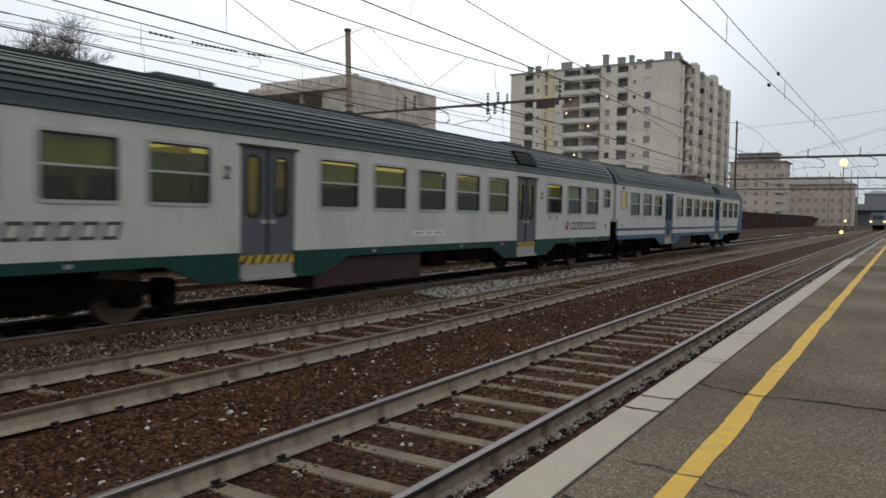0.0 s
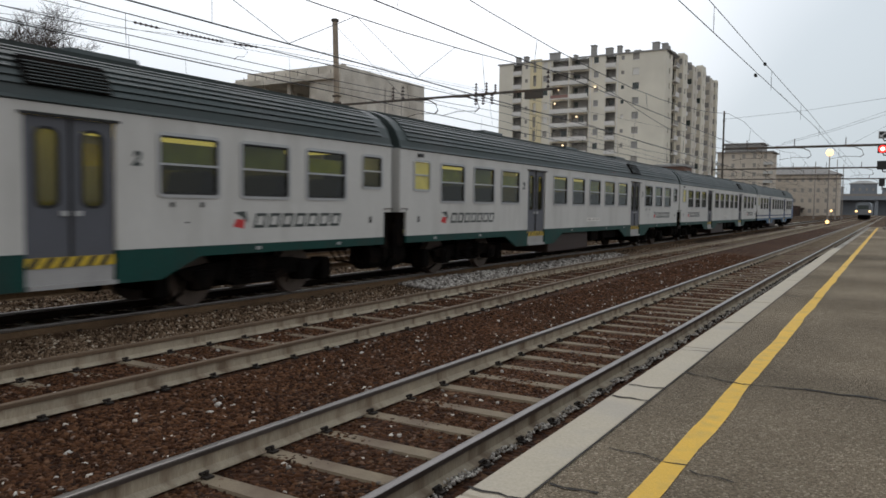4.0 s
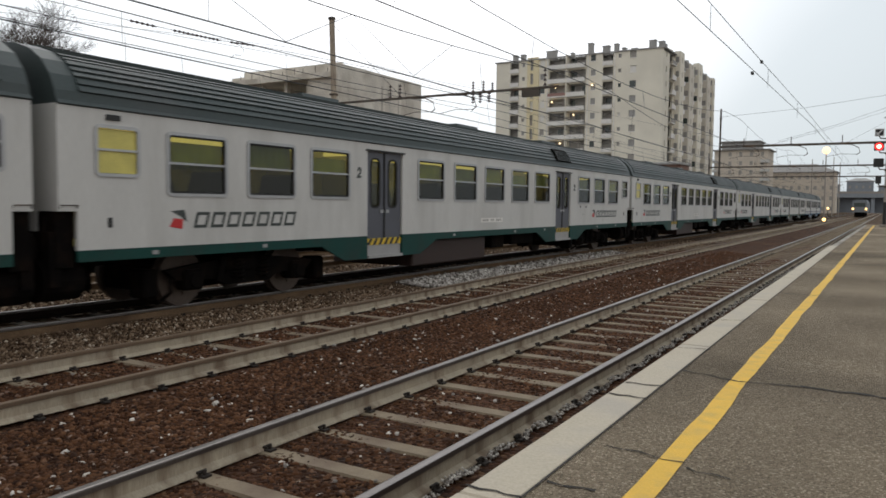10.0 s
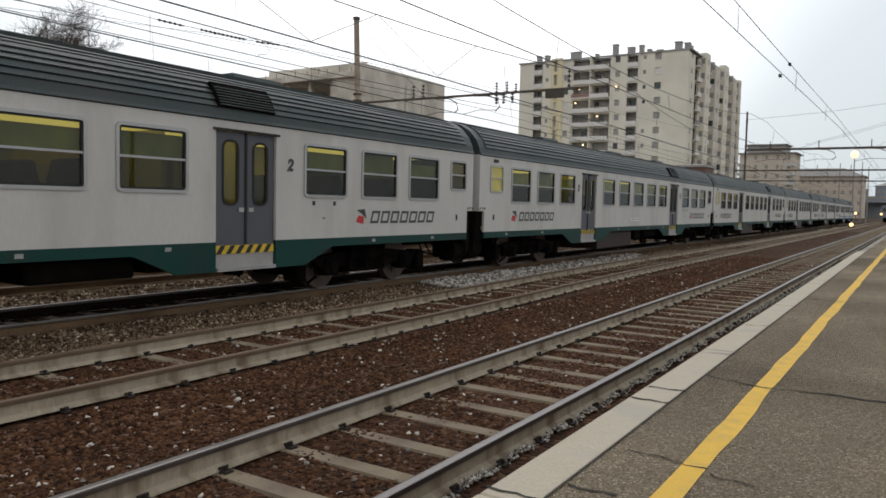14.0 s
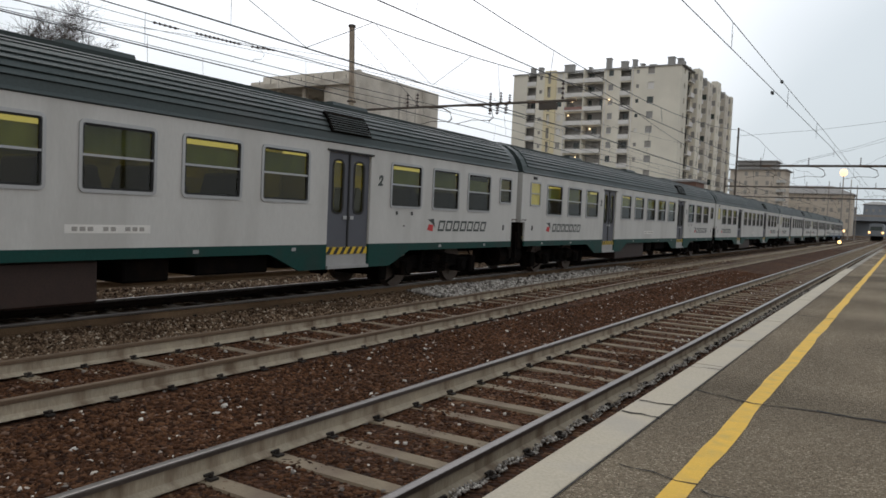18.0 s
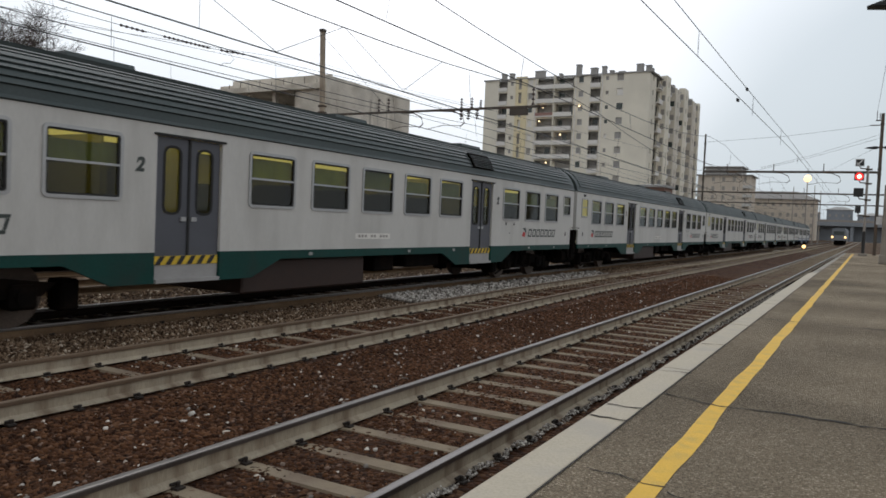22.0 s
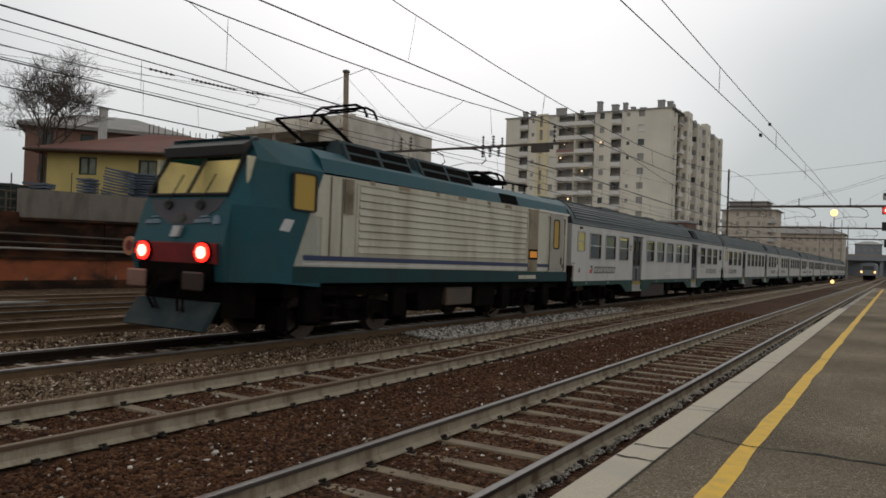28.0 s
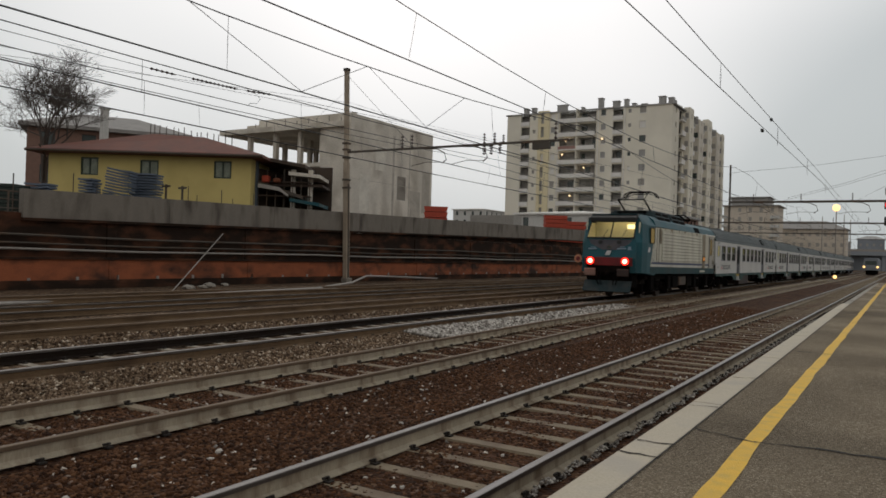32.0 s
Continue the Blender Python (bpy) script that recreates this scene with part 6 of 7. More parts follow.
def bogie(t, yc):
    b = B()
    for s in (-1, 1):
        prism(b, [(yc - 1.75, 0.62), (yc - 1.55, 0.45), (yc - 0.75, 0.42), (yc - 0.5, 0.30), (yc + 0.5, 0.30), (yc + 0.75, 0.42), (yc + 1.55, 0.45), (yc + 1.75, 0.62), (yc + 0.9, 0.72), (yc - 0.9, 0.72)], "x", s * 1.02 - 0.07, s * 1.02 + 0.07)
    box(b, -0.95, 0.95, yc - 0.35, yc + 0.35, 0.4, 0.84)
    # central block added to darken the gap between the wheels
    box(b, -0.6, 0.6, yc - 1.7, yc + 1.7, 0.25, 0.7)
    bo = part("bogie", b, M_BLACK, t, "sooty bogie frame, blackened with under-train shade")
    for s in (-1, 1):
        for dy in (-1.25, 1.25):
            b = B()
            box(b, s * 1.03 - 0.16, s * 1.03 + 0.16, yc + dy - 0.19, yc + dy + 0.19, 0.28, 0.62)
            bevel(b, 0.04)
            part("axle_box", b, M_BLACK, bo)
        for dy in (-0.3, 0.3):
            b = B()
            path(b, [(s * 1.15 + 0.1 * math.cos(k * 1.05), yc + dy + 0.1 * math.sin(k * 1.05), 0.38 + 0.012 * k) for k in range(31)], 0.022, 5)
            part("spring", b, M_BLACK, bo)
        b = B()
        rod(b, (s * 1.16, yc - 0.75, 0.38), (s * 1.16, yc - 0.62, 0.8), 0.05, 6)
        part("damper", b, M_BLACK, bo)
        b = B()
        path(b, [(s * 1.1, yc - 1.7, 0.5), (s * 1.14, yc - 1.72, 0.28), (s * 0.95, yc - 1.74, 0.14)], 0.03, 6)
        part("sand_pipe", b, M_BLACK, bo)
        for dy in (-2.0, 2.0):
            b = B()
            box(b, s * 0.86 - 0.2, s * 0.86 + 0.2, yc + dy - 0.14, yc + dy + 0.14, 0.2, 0.66)
            part("brake_gear", bevel(b, 0.04), M_BLACK, bo)
        b = B()
        rod(b, (s * 1.0, yc - 0.62, 0.62), (s * 1.0, yc + 0.62, 0.62), 0.15, 10)
        part("air_spring", b, M_BLACK, bo, smooth=True)
        for dy in (-1.25, 1.25):
            b = B()
            rod(b, (s * 1.19, yc + dy, 0.45), (s * 1.22, yc + dy, 0.45), 0.13, 12)
            part("axle_cover", b, M_BLACK, bo)
    for dy in (-1.25, 1.25):
        wheelset(t, yc + dy)

WHEELSETS = []
def wheel_mesh():
    b = B()
    rod(b, (-0.9, 0, 0), (0.9, 0, 0), 0.08, 8)
    for s in (-1, 1):
        rod(b, (s * 0.69, 0, 0), (s * 0.82, 0, 0), 0.46, 24)
        rod(b, (s * 0.66, 0, 0), (s * 0.70, 0, 0), 0.485, 24)
        for k in range(5):
            a = 2 * math.pi * k / 5
            rod(b, (s * 0.82, 0.25 * math.cos(a), 0.25 * math.sin(a)), (s * 0.84, 0.25 * math.cos(a), 0.25 * math.sin(a)), 0.05, 6)
    return mesh_of(b, "wheelset", M_WHEEL)
WHEEL = wheel_mesh()
def wheelset(t, y):
    o = share("wheelset", WHEEL, t, pose(0, y, 0.46))
    WHEELSETS.append((o, y))

def coach(name, label, blue=False, curtain=False):
    t = thing(name, label, "railway coach", "coaches of the train")
    L = CAR - 0.34
    notches = [(-L / 2, -L / 2 + 0.27, 1.04, 1.58), (L / 2 - 0.27, L / 2, 1.04, 1.58)]
    holes = notches + [(c - w / 2, c + w / 2, WZ0, WZ1) for c, w in WINDOWS] + [(c - 0.33, c + 0.33, 2.1, 2.76) for c in SMALL]
    dholes = [(c - 0.66, c + 0.66, 1.04, 2.84) for c in DOORS]
    b = B()
    for s in (-1, 1):
        wall_grid(b, -L / 2, L / 2, 1.04, 3.02, holes + dholes, *((HALF - 0.06, HALF) if s > 0 else (-HALF, -HALF + 0.06)), "y")
    for y in (-L / 2, L / 2 - 0.08):
        wall_grid(b, -HALF + 0.06, HALF - 0.06, 1.04, 3.02, [(-0.5, 0.5, 1.1, 2.9), (0.9, HALF - 0.06, 1.04, 1.58), (-HALF + 0.06, -0.9, 1.04, 1.58)], y, y + 0.08, "x")
    body = part("body", b, M_WHITE, t, "dirty white coach body")
    if blue:
        b = B()
        box(b, HALF + 0.001, HALF + 0.005, -L / 2, L / 2, 1.22, 1.32)
        part("stripe", b, M_BLUELINE, body, "blue stripe")
    # green sill with deeper skirts by the doors
    for s in (-1, 1):
        x0, x1 = (HALF - 0.05, HALF + 0.004) if s > 0 else (-HALF - 0.004, -HALF + 0.05)
        cuts = [-L / 2 + 0.27] + [v for c in sorted(DOORS) for v in (c - 0.66, c + 0.66)] + [L / 2 - 0.27]
        for a, c in zip(cuts[::2], cuts[1::2]):
            pts = [(a, 1.04), (c, 1.04)]
            if c < L / 2 - 0.4:
                pts += [(c, 0.56), (c - 0.75, 0.56), (c - 1.5, 0.88)]
            else:
                pts += [(c, 0.88)]
            if a > -L / 2 + 0.4:
                pts += [(a + 1.5, 0.88), (a + 0.75, 0.56), (a, 0.56)]
            else:
                pts += [(a, 0.88)]
            b = B()
            prism(b, pts, "x", x0, x1)
            part("sill", b, M_LEADSILL if blue else M_GREEN, t, "blue lower skirt" if blue else "dark green lower skirt")
    # roof with ribs
    ro = roof_outline()
    full = ro + [(-x, z) for x, z in ro[-2::-1]]
    b = B()
    prism(b, full, "y", -L / 2, L / 2)
    roof = part("roof", b, M_ROOF, t, "dark green-grey ribbed roof")
    b = B()
    # ribs follow the curve at even steps
    seglen = [math.hypot(p1[0] - p0[0], p1[1] - p0[1]) for p0, p1 in zip(full, full[1:])]
    tot, n = sum(seglen), 32
    for k in range(2, n - 1):
        d, i = tot * k / n, 0
        while d > seglen[i]:
            d -= seglen[i]; i += 1
        u = d / seglen[i]
        p0, p1 = full[i], full[i + 1]
        x, z = p0[0] + (p1[0] - p0[0]) * u, p0[1] + (p1[1] - p0[1]) * u
        tx, tz = (p1[0] - p0[0]) / seglen[i], (p1[1] - p0[1]) / seglen[i]
        nx, nz = (-tz, tx) if (-tz * x + tx * (z - 2.5)) > 0 else (tz, -tx)
        h, w = 0.032, 0.05
        prism(b, [(x - tx * w, z - tz * w), (x + tx * w, z + tz * w), (x + tx * w * .9 + nx * h * .5, z + tz * w * .9 + nz * h * .5), (x - tx * w * .9 + nx * h, z - tz * w * .9 + nz * h)], "y", -L / 2 + 0.35, L / 2 - 0.35)
    part("rib", b, M_ROOF, roof)
    b = B()
    prism(b, [(1.425, 3.0), (1.455, 3.02), (1.42, 3.07), (1.40, 3.05)], "y", -L / 2, L / 2)
    part("gutter", b, M_ROOF, roof)
    for c in DOORS[:1]:
        b = B()
        prism(b, [(1.36, 3.20), (1.435, 3.22), (1.33, 3.45), (1.20, 3.62), (1.13, 3.53)], "y", c - 0.62, c + 0.62)
        vent = part("vent", b, M_BLACK, roof, "dark slatted roof vent above the door")
        b = B()
        for k in range(7):
            u = k / 7
            x, z = 1.425 - 0.19 * u, 3.25 + 0.33 * u
            rod(b, (x + 0.015, c - 0.58, z), (x + 0.015, c + 0.58, z), 0.01, 4)
        part("slat", b, M_ROOF, vent)
    for y0 in (6.5, -6.0, 0.5):
        b = B()
        prism(b, [(0.35, 3.88), (-0.35, 3.88), (-0.28, 4.03), (0.28, 4.03)], "y", y0 - 0.6, y0 + 0.6)
        part("ventilator", b, M_ROOF, roof)
    # windows
    for s in (-1, 1):
        turn = 0 if s > 0 else 180
        for i, (c, w) in enumerate(WINDOWS):
            o = share("window", W_BIG, t, pose(s * HALF, c, (WZ0 + WZ1) / 2, 0, 0, turn))
            for me in P_BIG:
                share(me.name.split(".")[0], me, o, pose(0, 0, 0))
            if not (curtain and i == len(WINDOWS) - 1 and s > 0):
                share("blind", LIT_FILLS[(i * 5 + (3 if blue else 0) + (s > 0)) % 4], o, pose(0, 0, 0))
        for i, c in enumerate(SMALL):
            o = share("window", W_SML, t, pose(s * HALF, c, 2.43, 0, 0, turn))
            if c < 0:
                b = B()
                box(b, -0.02, -0.012, -0.31, 0.31, -0.31, 0.31)
                part("pane", b, M_FROST, o, "frosted pane with lamplit yellow-green in its colour")
            else:
                for me in P_SML:
                    share(me.name.split(".")[0], me, o, pose(0, 0, 0))
        # doors
        for c in DOORS:
            for k in (-1, 1):
                a0, a1 = (c - 0.645, c - 0.005) if k < 0 else (c + 0.005, c + 0.645)
                m = (a0 + a1) / 2
                b = B()
                wall_grid(b, a0, a1, 0.66, 2.838, [(m - 0.15, m + 0.15, 1.66, 2.68)], *((HALF - 0.09, HALF - 0.045) if s > 0 else (-HALF + 0.045, -HALF + 0.09)), "y")
                door = part("door", b, M_DOORBLUE if blue else M_DOOR, t, "grey folding door leaf")
                b = B()
                ring(b, m, 2.17, 0.36, 1.08, 0.04, s * (HALF - 0.05), s * (HALF - 0.035), 0.14)
                part("window_frame", b, M_RUBBER, door)
                b = B()
                box(b, s * (HALF - 0.07) - 0.004, s * (HALF - 0.07) + 0.004, m - 0.15, m + 0.15, 1.66, 2.68)
                part("pane", b, M_GLASS, door)
                b = B()
                box(b, s * (HALF - 0.03) - 0.012, s * (HALF - 0.03) + 0.012, c + k * 0.05 - (0.11 if k < 0 else 0), c + k * 0.05 + (0.11 if k > 0 else 0), 1.53, 1.60)
                part("handle", b, M_ALU, door)
            part("door_seal", boxes((s * (HALF - 0.035) - 0.012, s * (HALF - 0.035) + 0.012, c - 0.02, c + 0.02, 0.985, 2.836)), M_RUBBER, t)
            b = B()
            box(b, s * (HALF - 0.035) - 0.008, s * (HALF - 0.035) + 0.008, c - 0.635, c + 0.635, 0.84, 0.98)
            hz = part("warning_band", b, M_HAZARD, t, "yellow and black striped warning band")
            b = B()
            for j in range(6):
                y0 = c - 0.635 + 0.205 * j
                prism(b, [(y0, 0.842), (y0 + 0.1, 0.842), (y0 + 0.2, 0.978), (y0 + 0.1, 0.978)], "x", s * (HALF - 0.026), s * (HALF - 0.023))
            part("stripe", b, M_SIGNALBLACK, hz)
            b = B()
            box(b, *((HALF - 0.25, HALF + 0.03) if s > 0 else (-HALF - 0.03, -HALF + 0.25)), c - 0.64, c + 0.64, 0.56, 0.62)
            box(b, *((HALF - 0.06, HALF - 0.04) if s > 0 else (-HALF + 0.04, -HALF + 0.06)), c - 0.64, c + 0.64, 0.62, 0.84)
            part("step", b, M_STEP, t, "worn metal door step")
            b = B()
            box(b, *((HALF + 0.001, HALF + 0.03) if s > 0 else (-HALF - 0.03, -HALF - 0.001)), c - 0.72, c + 0.72, 2.84, 2.875)
            part("door_rail", b, M_RUBBER, t)
    if not blue:
        for c, sg in ((HC - 3.35, 1), (HC - 22.3, -1)):
            red, dark, strokes = logo_bars(c)
            em = part("emblem", red, M_LOGO_RED, body, "red and dark emblem")
            part("wedge", dark, M_LOGO_DARK, em, "dark green wedge")
            for q in strokes:
                part("stroke", q, M_LOGO_DARK, body)
    for c in (DOORS[0] + 0.98, DOORS[1] - 0.98):
        o = share("class_number", two, body, pose(HALF + 0.004, c - 0.06, 2.27, 90, 0, 90))
        tagged(o, "dark numeral 2")
    for y, z, hh in ((DOORS[0] + 2.2, 1.70, 0.04), (DOORS[0] + 1.62, 1.70, 0.04), (DOORS[0] + 1.9, 1.42, 0.012), (11.9, 1.42, 0.07), (-11.9, 1.42, 0.07)):
        part("fitting", bevel(boxes((HALF + 0.001, HALF + 0.012, y - 0.035, y + 0.035, z - hh, z + hh)), 0.004), M_SIGNALBLACK, body)
    part("fitting", bevel(boxes((HALF + 0.001, HALF + 0.03, -11.95, -11.72, 2.86, 2.94)), 0.006), M_SIGNALBLACK, body, "small dark lamp housing above the end window")
    for y in (-L / 2 + 0.14, L / 2 - 0.14):
        part("corner_step", bevel(boxes((HALF - 0.5, HALF - 0.09, y - 0.132, y + 0.132, 0.8, 1.578)), 0.01), M_BLACK, t, "dark recessed corner step")
        bm_ = B()
        path(bm_, [(HALF - 0.02, y - 0.12, 1.6), (HALF + 0.035, y - 0.12, 1.66), (HALF + 0.035, y + 0.12, 1.66), (HALF - 0.02, y + 0.12, 1.6)], 0.01, 5)
        part("corner_rail", bm_, M_STEEL, t)
    b = B()
    for k in range(10):
        y = -0.6 + 0.115 * k
        if k not in (3, 6):
            box(b, HALF + 0.004, HALF + 0.006, y, y + 0.08, 1.28, 1.34)
    plate = part("number_plate", boxes((HALF + 0.001, HALF + 0.0035, -0.7, 0.62, 1.25, 1.37)), M_BALC, body, "pale plate with plain grey bars")
    part("serial_bars", b, M_SHUTTER, plate)
    for y in (-11.2, -8.9, -2.2, 1.4, 3.6, 8.6, 10.8):
        part("plate", boxes((HALF + 0.0045, HALF + 0.008, y, y + 0.11, 0.93, 0.99)), M_STEP, body)
    if blue:
        for sx in (-1, 1):
            b2 = B()
            prism(b2, [(L / 2 - 1.5, 1.04), (L / 2 + 0.004, 1.04), (L / 2 + 0.004, 3.02), (L / 2 - 0.9, 3.02)], "x", *((HALF + 0.001, HALF + 0.006) if sx > 0 else (-HALF - 0.006, -HALF - 0.001)))
            part("cab_end", b2, M_DOORBLUE, body, "blue cab end")
    # interior
    b = B()
    box(b, -HALF + 0.10, HALF - 0.10, -L / 2 + 0.1, L / 2 - 0.1, 1.10, 1.16)
    box(b, -HALF + 0.07, -HALF + 0.09, -L / 2 + 0.1, L / 2 - 0.1, 1.16, 2.90)
    box(b, -HALF + 0.10, HALF - 0.10, -L / 2 + 0.1, L / 2 - 0.1, 2.90, 2.93)
    for y in (DOORS[0] - 0.8, DOORS[0] + 0.8, DOORS[1] - 0.8, DOORS[1] + 0.8):
        box(b, -HALF + 0.10, 0.3, y - 0.03, y + 0.03, 1.16, 2.90)
    part("interior", b, M_LINER, t, "yellow-lit cabin lining")
    y = -11.2
    while y < 11.6:
        if all(abs(y - d) > 1.0 for d in DOORS):
            for x in (-0.8, 0.8):
                share("seat", SEAT, t, pose(x, y, 0))
        y += 1.72
    b = B()
    box(b, -0.95, 0.95, -HC + 0.5, HC - 0.5, 2.86, 2.895)
    part("ceiling_lamp", b, M_LAMP, t, "softly glowing yellow ceiling panel")
    if curtain:
        b = B()
        c = WINDOWS[-1][0]
        c = HC - 23.16
        for k in range(12):
            box(b, HALF - 0.12 - 0.015 * (k % 2), HALF - 0.10, c - 0.56 + 0.0935 * k, c - 0.56 + 0.0935 * (k + 1), WZ0, WZ1)
        part("curtain", b, M_CURTAIN, t, "drawn dark blue curtain")
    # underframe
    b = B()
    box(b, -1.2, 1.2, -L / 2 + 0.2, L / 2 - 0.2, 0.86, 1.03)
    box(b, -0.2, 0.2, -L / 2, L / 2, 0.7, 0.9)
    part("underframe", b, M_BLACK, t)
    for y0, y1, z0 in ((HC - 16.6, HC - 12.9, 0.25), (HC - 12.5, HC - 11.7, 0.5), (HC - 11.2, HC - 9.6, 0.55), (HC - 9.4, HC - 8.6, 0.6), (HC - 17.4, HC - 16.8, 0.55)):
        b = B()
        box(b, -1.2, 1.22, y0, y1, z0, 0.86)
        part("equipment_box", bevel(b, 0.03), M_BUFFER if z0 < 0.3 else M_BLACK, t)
    for y in (HC - 3.9, 3.9 - HC):
        bogie(t, y)
    for y, s in ((L / 2, 1), (-L / 2, -1)):
        b = B()
        box(b, -0.75, 0.75, min(y, y + s * 0.17), max(y, y + s * 0.17), 1.05, 3.0)
        part("gangway", b, M_RUBBER, t, "black rubber gangway bellows")
        for x in (-0.88, 0.88):
            b = B()
            rod(b, (x, y - s * 0.3, 1.05), (x, y + s * 0.12, 1.05), 0.09, 8)
            rod(b, (x, y + s * 0.12, 1.05), (x, y + s * 0.165, 1.05), 0.24, 14)
            part("buffer", b, M_BLACK, t)
        b = B()
        rod(b, (1.15, y + s * 0.04, 0.5), (1.15, y + s * 0.04, 1.5), 0.03, 6)
        rod(b, (0.3, y + s * 0.1, 0.95), (0.3, y + s * 0.1, 0.35), 0.05, 6)
        box(b, 0.7, 1.3, y - 0.1 if s > 0 else y - 0.06, y + 0.06 if s > 0 else y + 0.1, 0.55, 1.3)
        rod(b, (0.95, y - s * 0.5, 0.62), (0.95, y + s * 0.1, 0.62), 0.3, 12)
        for k in range(4):
            path(b, [(0.35 + 0.2 * k, y + s * 0.12, 0.98), (0.38 + 0.2 * k, y - s * 0.05, 0.4 - 0.03 * (k % 2)), (0.36 + 0.2 * k, y - s * 0.6, 0.5), (0.35 + 0.2 * k, y - s * 0.9, 0.85)], 0.022, 5)
        part("end_gear", b, M_BLACK, t, "sooty coupling hoses, blackened with under-train shade")
    return t

def seat_mesh():
    """Two bench seats back to back on one plinth."""
    b = B()
    prism(b, [(-0.72, 1.16), (0.72, 1.16), (0.72, 1.58), (0.2, 1.62), (0.1, 2.26), (-0.1, 2.26), (-0.2, 1.62), (-0.72, 1.58)], "x", -0.45, 0.45)
    bevel(b, 0.04)
    return mesh_of(b, "seat", M_SEAT)
SEAT = seat_mesh()
coaches = []
lead = coach("driving_coach", "white driving coach with blue doors and stripe leading the train", blue=True)
mid = coach("coach", "white and dark green coach with a ribbed roof and grey doors")
last = coach("coach", "white and green coach with one blue-curtained window", curtain=True)
coaches = [lead, mid]

M_COWL = mat("cowl_sooty", (0.028, 0.05, 0.055), 0.7, 0, 0.3, 1.5, 30, 0.1, stain=(0.02, 0.02, 0.02), stain_amt=0.7, stain_scale=1.5)
def locomotive():
    t = thing("locomotive", "teal and cream electric locomotive with red tail lamps", "locomotive")
    # rear end at y = 0, cab front towards -y
    b = B()
    side = [(-0.25, 1.36), (-0.25, 3.30), (-12.65, 3.22), (-13.15, 1.36)]
    for s in (-1, 1):
        prism(b, side, "x", *((1.36, 1.42) if s > 0 else (-1.42, -1.36)))
    body = part("side_panel", b, M_CREAM, t, "cream side panel streaked with dirt")
    b = B()
    for s in (-1, 1):
        prism(b, [(-0.2, 1.05), (-0.2, 1.36), (-13.15, 1.36), (-13.15, 1.05)], "x", *((1.36, 1.425) if s > 0 else (-1.425, -1.36)))
    part("sill", b, M_TEALSILL, t, "dark teal lower band")
    b = B()
    for s in (-1, 1):
        box(b, *((1.42, 1.424) if s > 0 else (-1.424, -1.42)), -12.98, -0.5, 1.50, 1.60)
    part("line", b, M_BLUELINE, body, "dark blue line")
    b = B()
    for s in (-1, 1):
        box(b, *((1.42, 1.424) if s > 0 else (-1.424, -1.42)), -13.0, -0.5, 1.42, 1.455)
    part("line", b, M_SIGNALWHITE, body)
    # shoulders and roof
    b = B()
    prism(b, [(1.42, 3.26), (1.30, 3.55), (1.05, 3.74), (-1.05, 3.74), (-1.30, 3.55), (-1.42, 3.26)], "y", -12.64, -0.2)
    roof = part("roof", b, M_TEAL, t, "teal roof with sloping shoulders")
    b = B()
    box(b, -1.36, 1.36, -12.6, -0.3, 1.1, 3.24)
    part("inner_body", b, M_BLACK, t)
    # louvres
    b = B()
    for k in range(9):
        z = 1.72 + 0.155 * k
        prism(b, [(1.421, z), (1.452, z + 0.012), (1.425, z + 0.125), (1.421, z + 0.125)], "y", -11.5, -3.45)
    part("louvre", b, M_CREAM, body, "long horizontal louvres")
    b = B()
    for z0, z1, y0, y1 in ((1.69, 1.715, -11.55, -3.4), (3.12, 3.15, -11.55, -3.4), (1.69, 3.15, -11.6, -11.55), (1.69, 3.15, -3.4, -3.36)):
        box(b, 1.42, 1.44, y0, y1, z0, z1)
    part("louvre_frame", b, M_CREAM, body)
    b = B()
    box(b, 1.421, 1.45, -12.0, -11.72, 2.5, 3.2)
    sooty = mat("loco_sooty", (0.30, 0.25, 0.175), 0.8, 0, 0.3, 2, 30, 0.1, stain=(0.10, 0.075, 0.05), stain_amt=0.8, stain_scale=1.2)
    part("soot_panel", b, sooty, body, "soot-stained panel")
    b = B()
    box(b, 1.421, 1.43, -3.3, -2.62, 1.36, 3.24)
    part("soot_panel", b, sooty, body, "soot-stained panel")
    part("display_frame", boxes((1.4305, 1.438, -3.24, -2.62, 1.73, 2.04)), M_BLACK, body)
    b = B()
    box(b, 1.4385, 1.445, -3.18, -2.68, 1.79, 1.98)
    part("display", b, M_ORANGE, body, "glowing orange destination display")
    b = B()
    box(b, 1.424, 1.44, -3.9, -2.7, 1.15, 1.26)
    part("plate", b, M_CREAM, t)
    for y in (-12.42, -12.06):
        part("door_edge", boxes((1.421, 1.432, y, y + 0.03, 1.62, 3.2)), M_STEEL, body)
    for k in range(7):
        part("soot_streak", boxes((1.4212, 1.4235, -3.36 - 1.3 * k - 0.25 * (k % 2), -3.36 - 1.3 * k + 0.18, 3.16 - 0.05 * (k % 3), 3.25)), sooty, body)
    for z in (0.42, 0.66, 0.9):
        part("cab_step", boxes((1.3, 1.46, -12.5, -12.05, z, z + 0.04)), M_BLACK, t)
    # rear vestibule door
    b = B()
    wall_grid(b, -1.70, -0.72, 1.40, 3.2, [(-1.42, -1.0, 2.12, 3.02)], 1.421, 1.445, "y")
    door = part("door", b, mat("loco_door", (0.38, 0.355, 0.305), 0.55, 0, 0.12, 1.5, 30, 0.05, stain=(0.27, 0.245, 0.2), stain_amt=0.6, stain_scale=2), t, "pale grey vestibule door")
    b = B()
    ring(b, -1.21, 2.57, 0.48, 0.96, 0.04, 1.44, 1.455, 0.1)
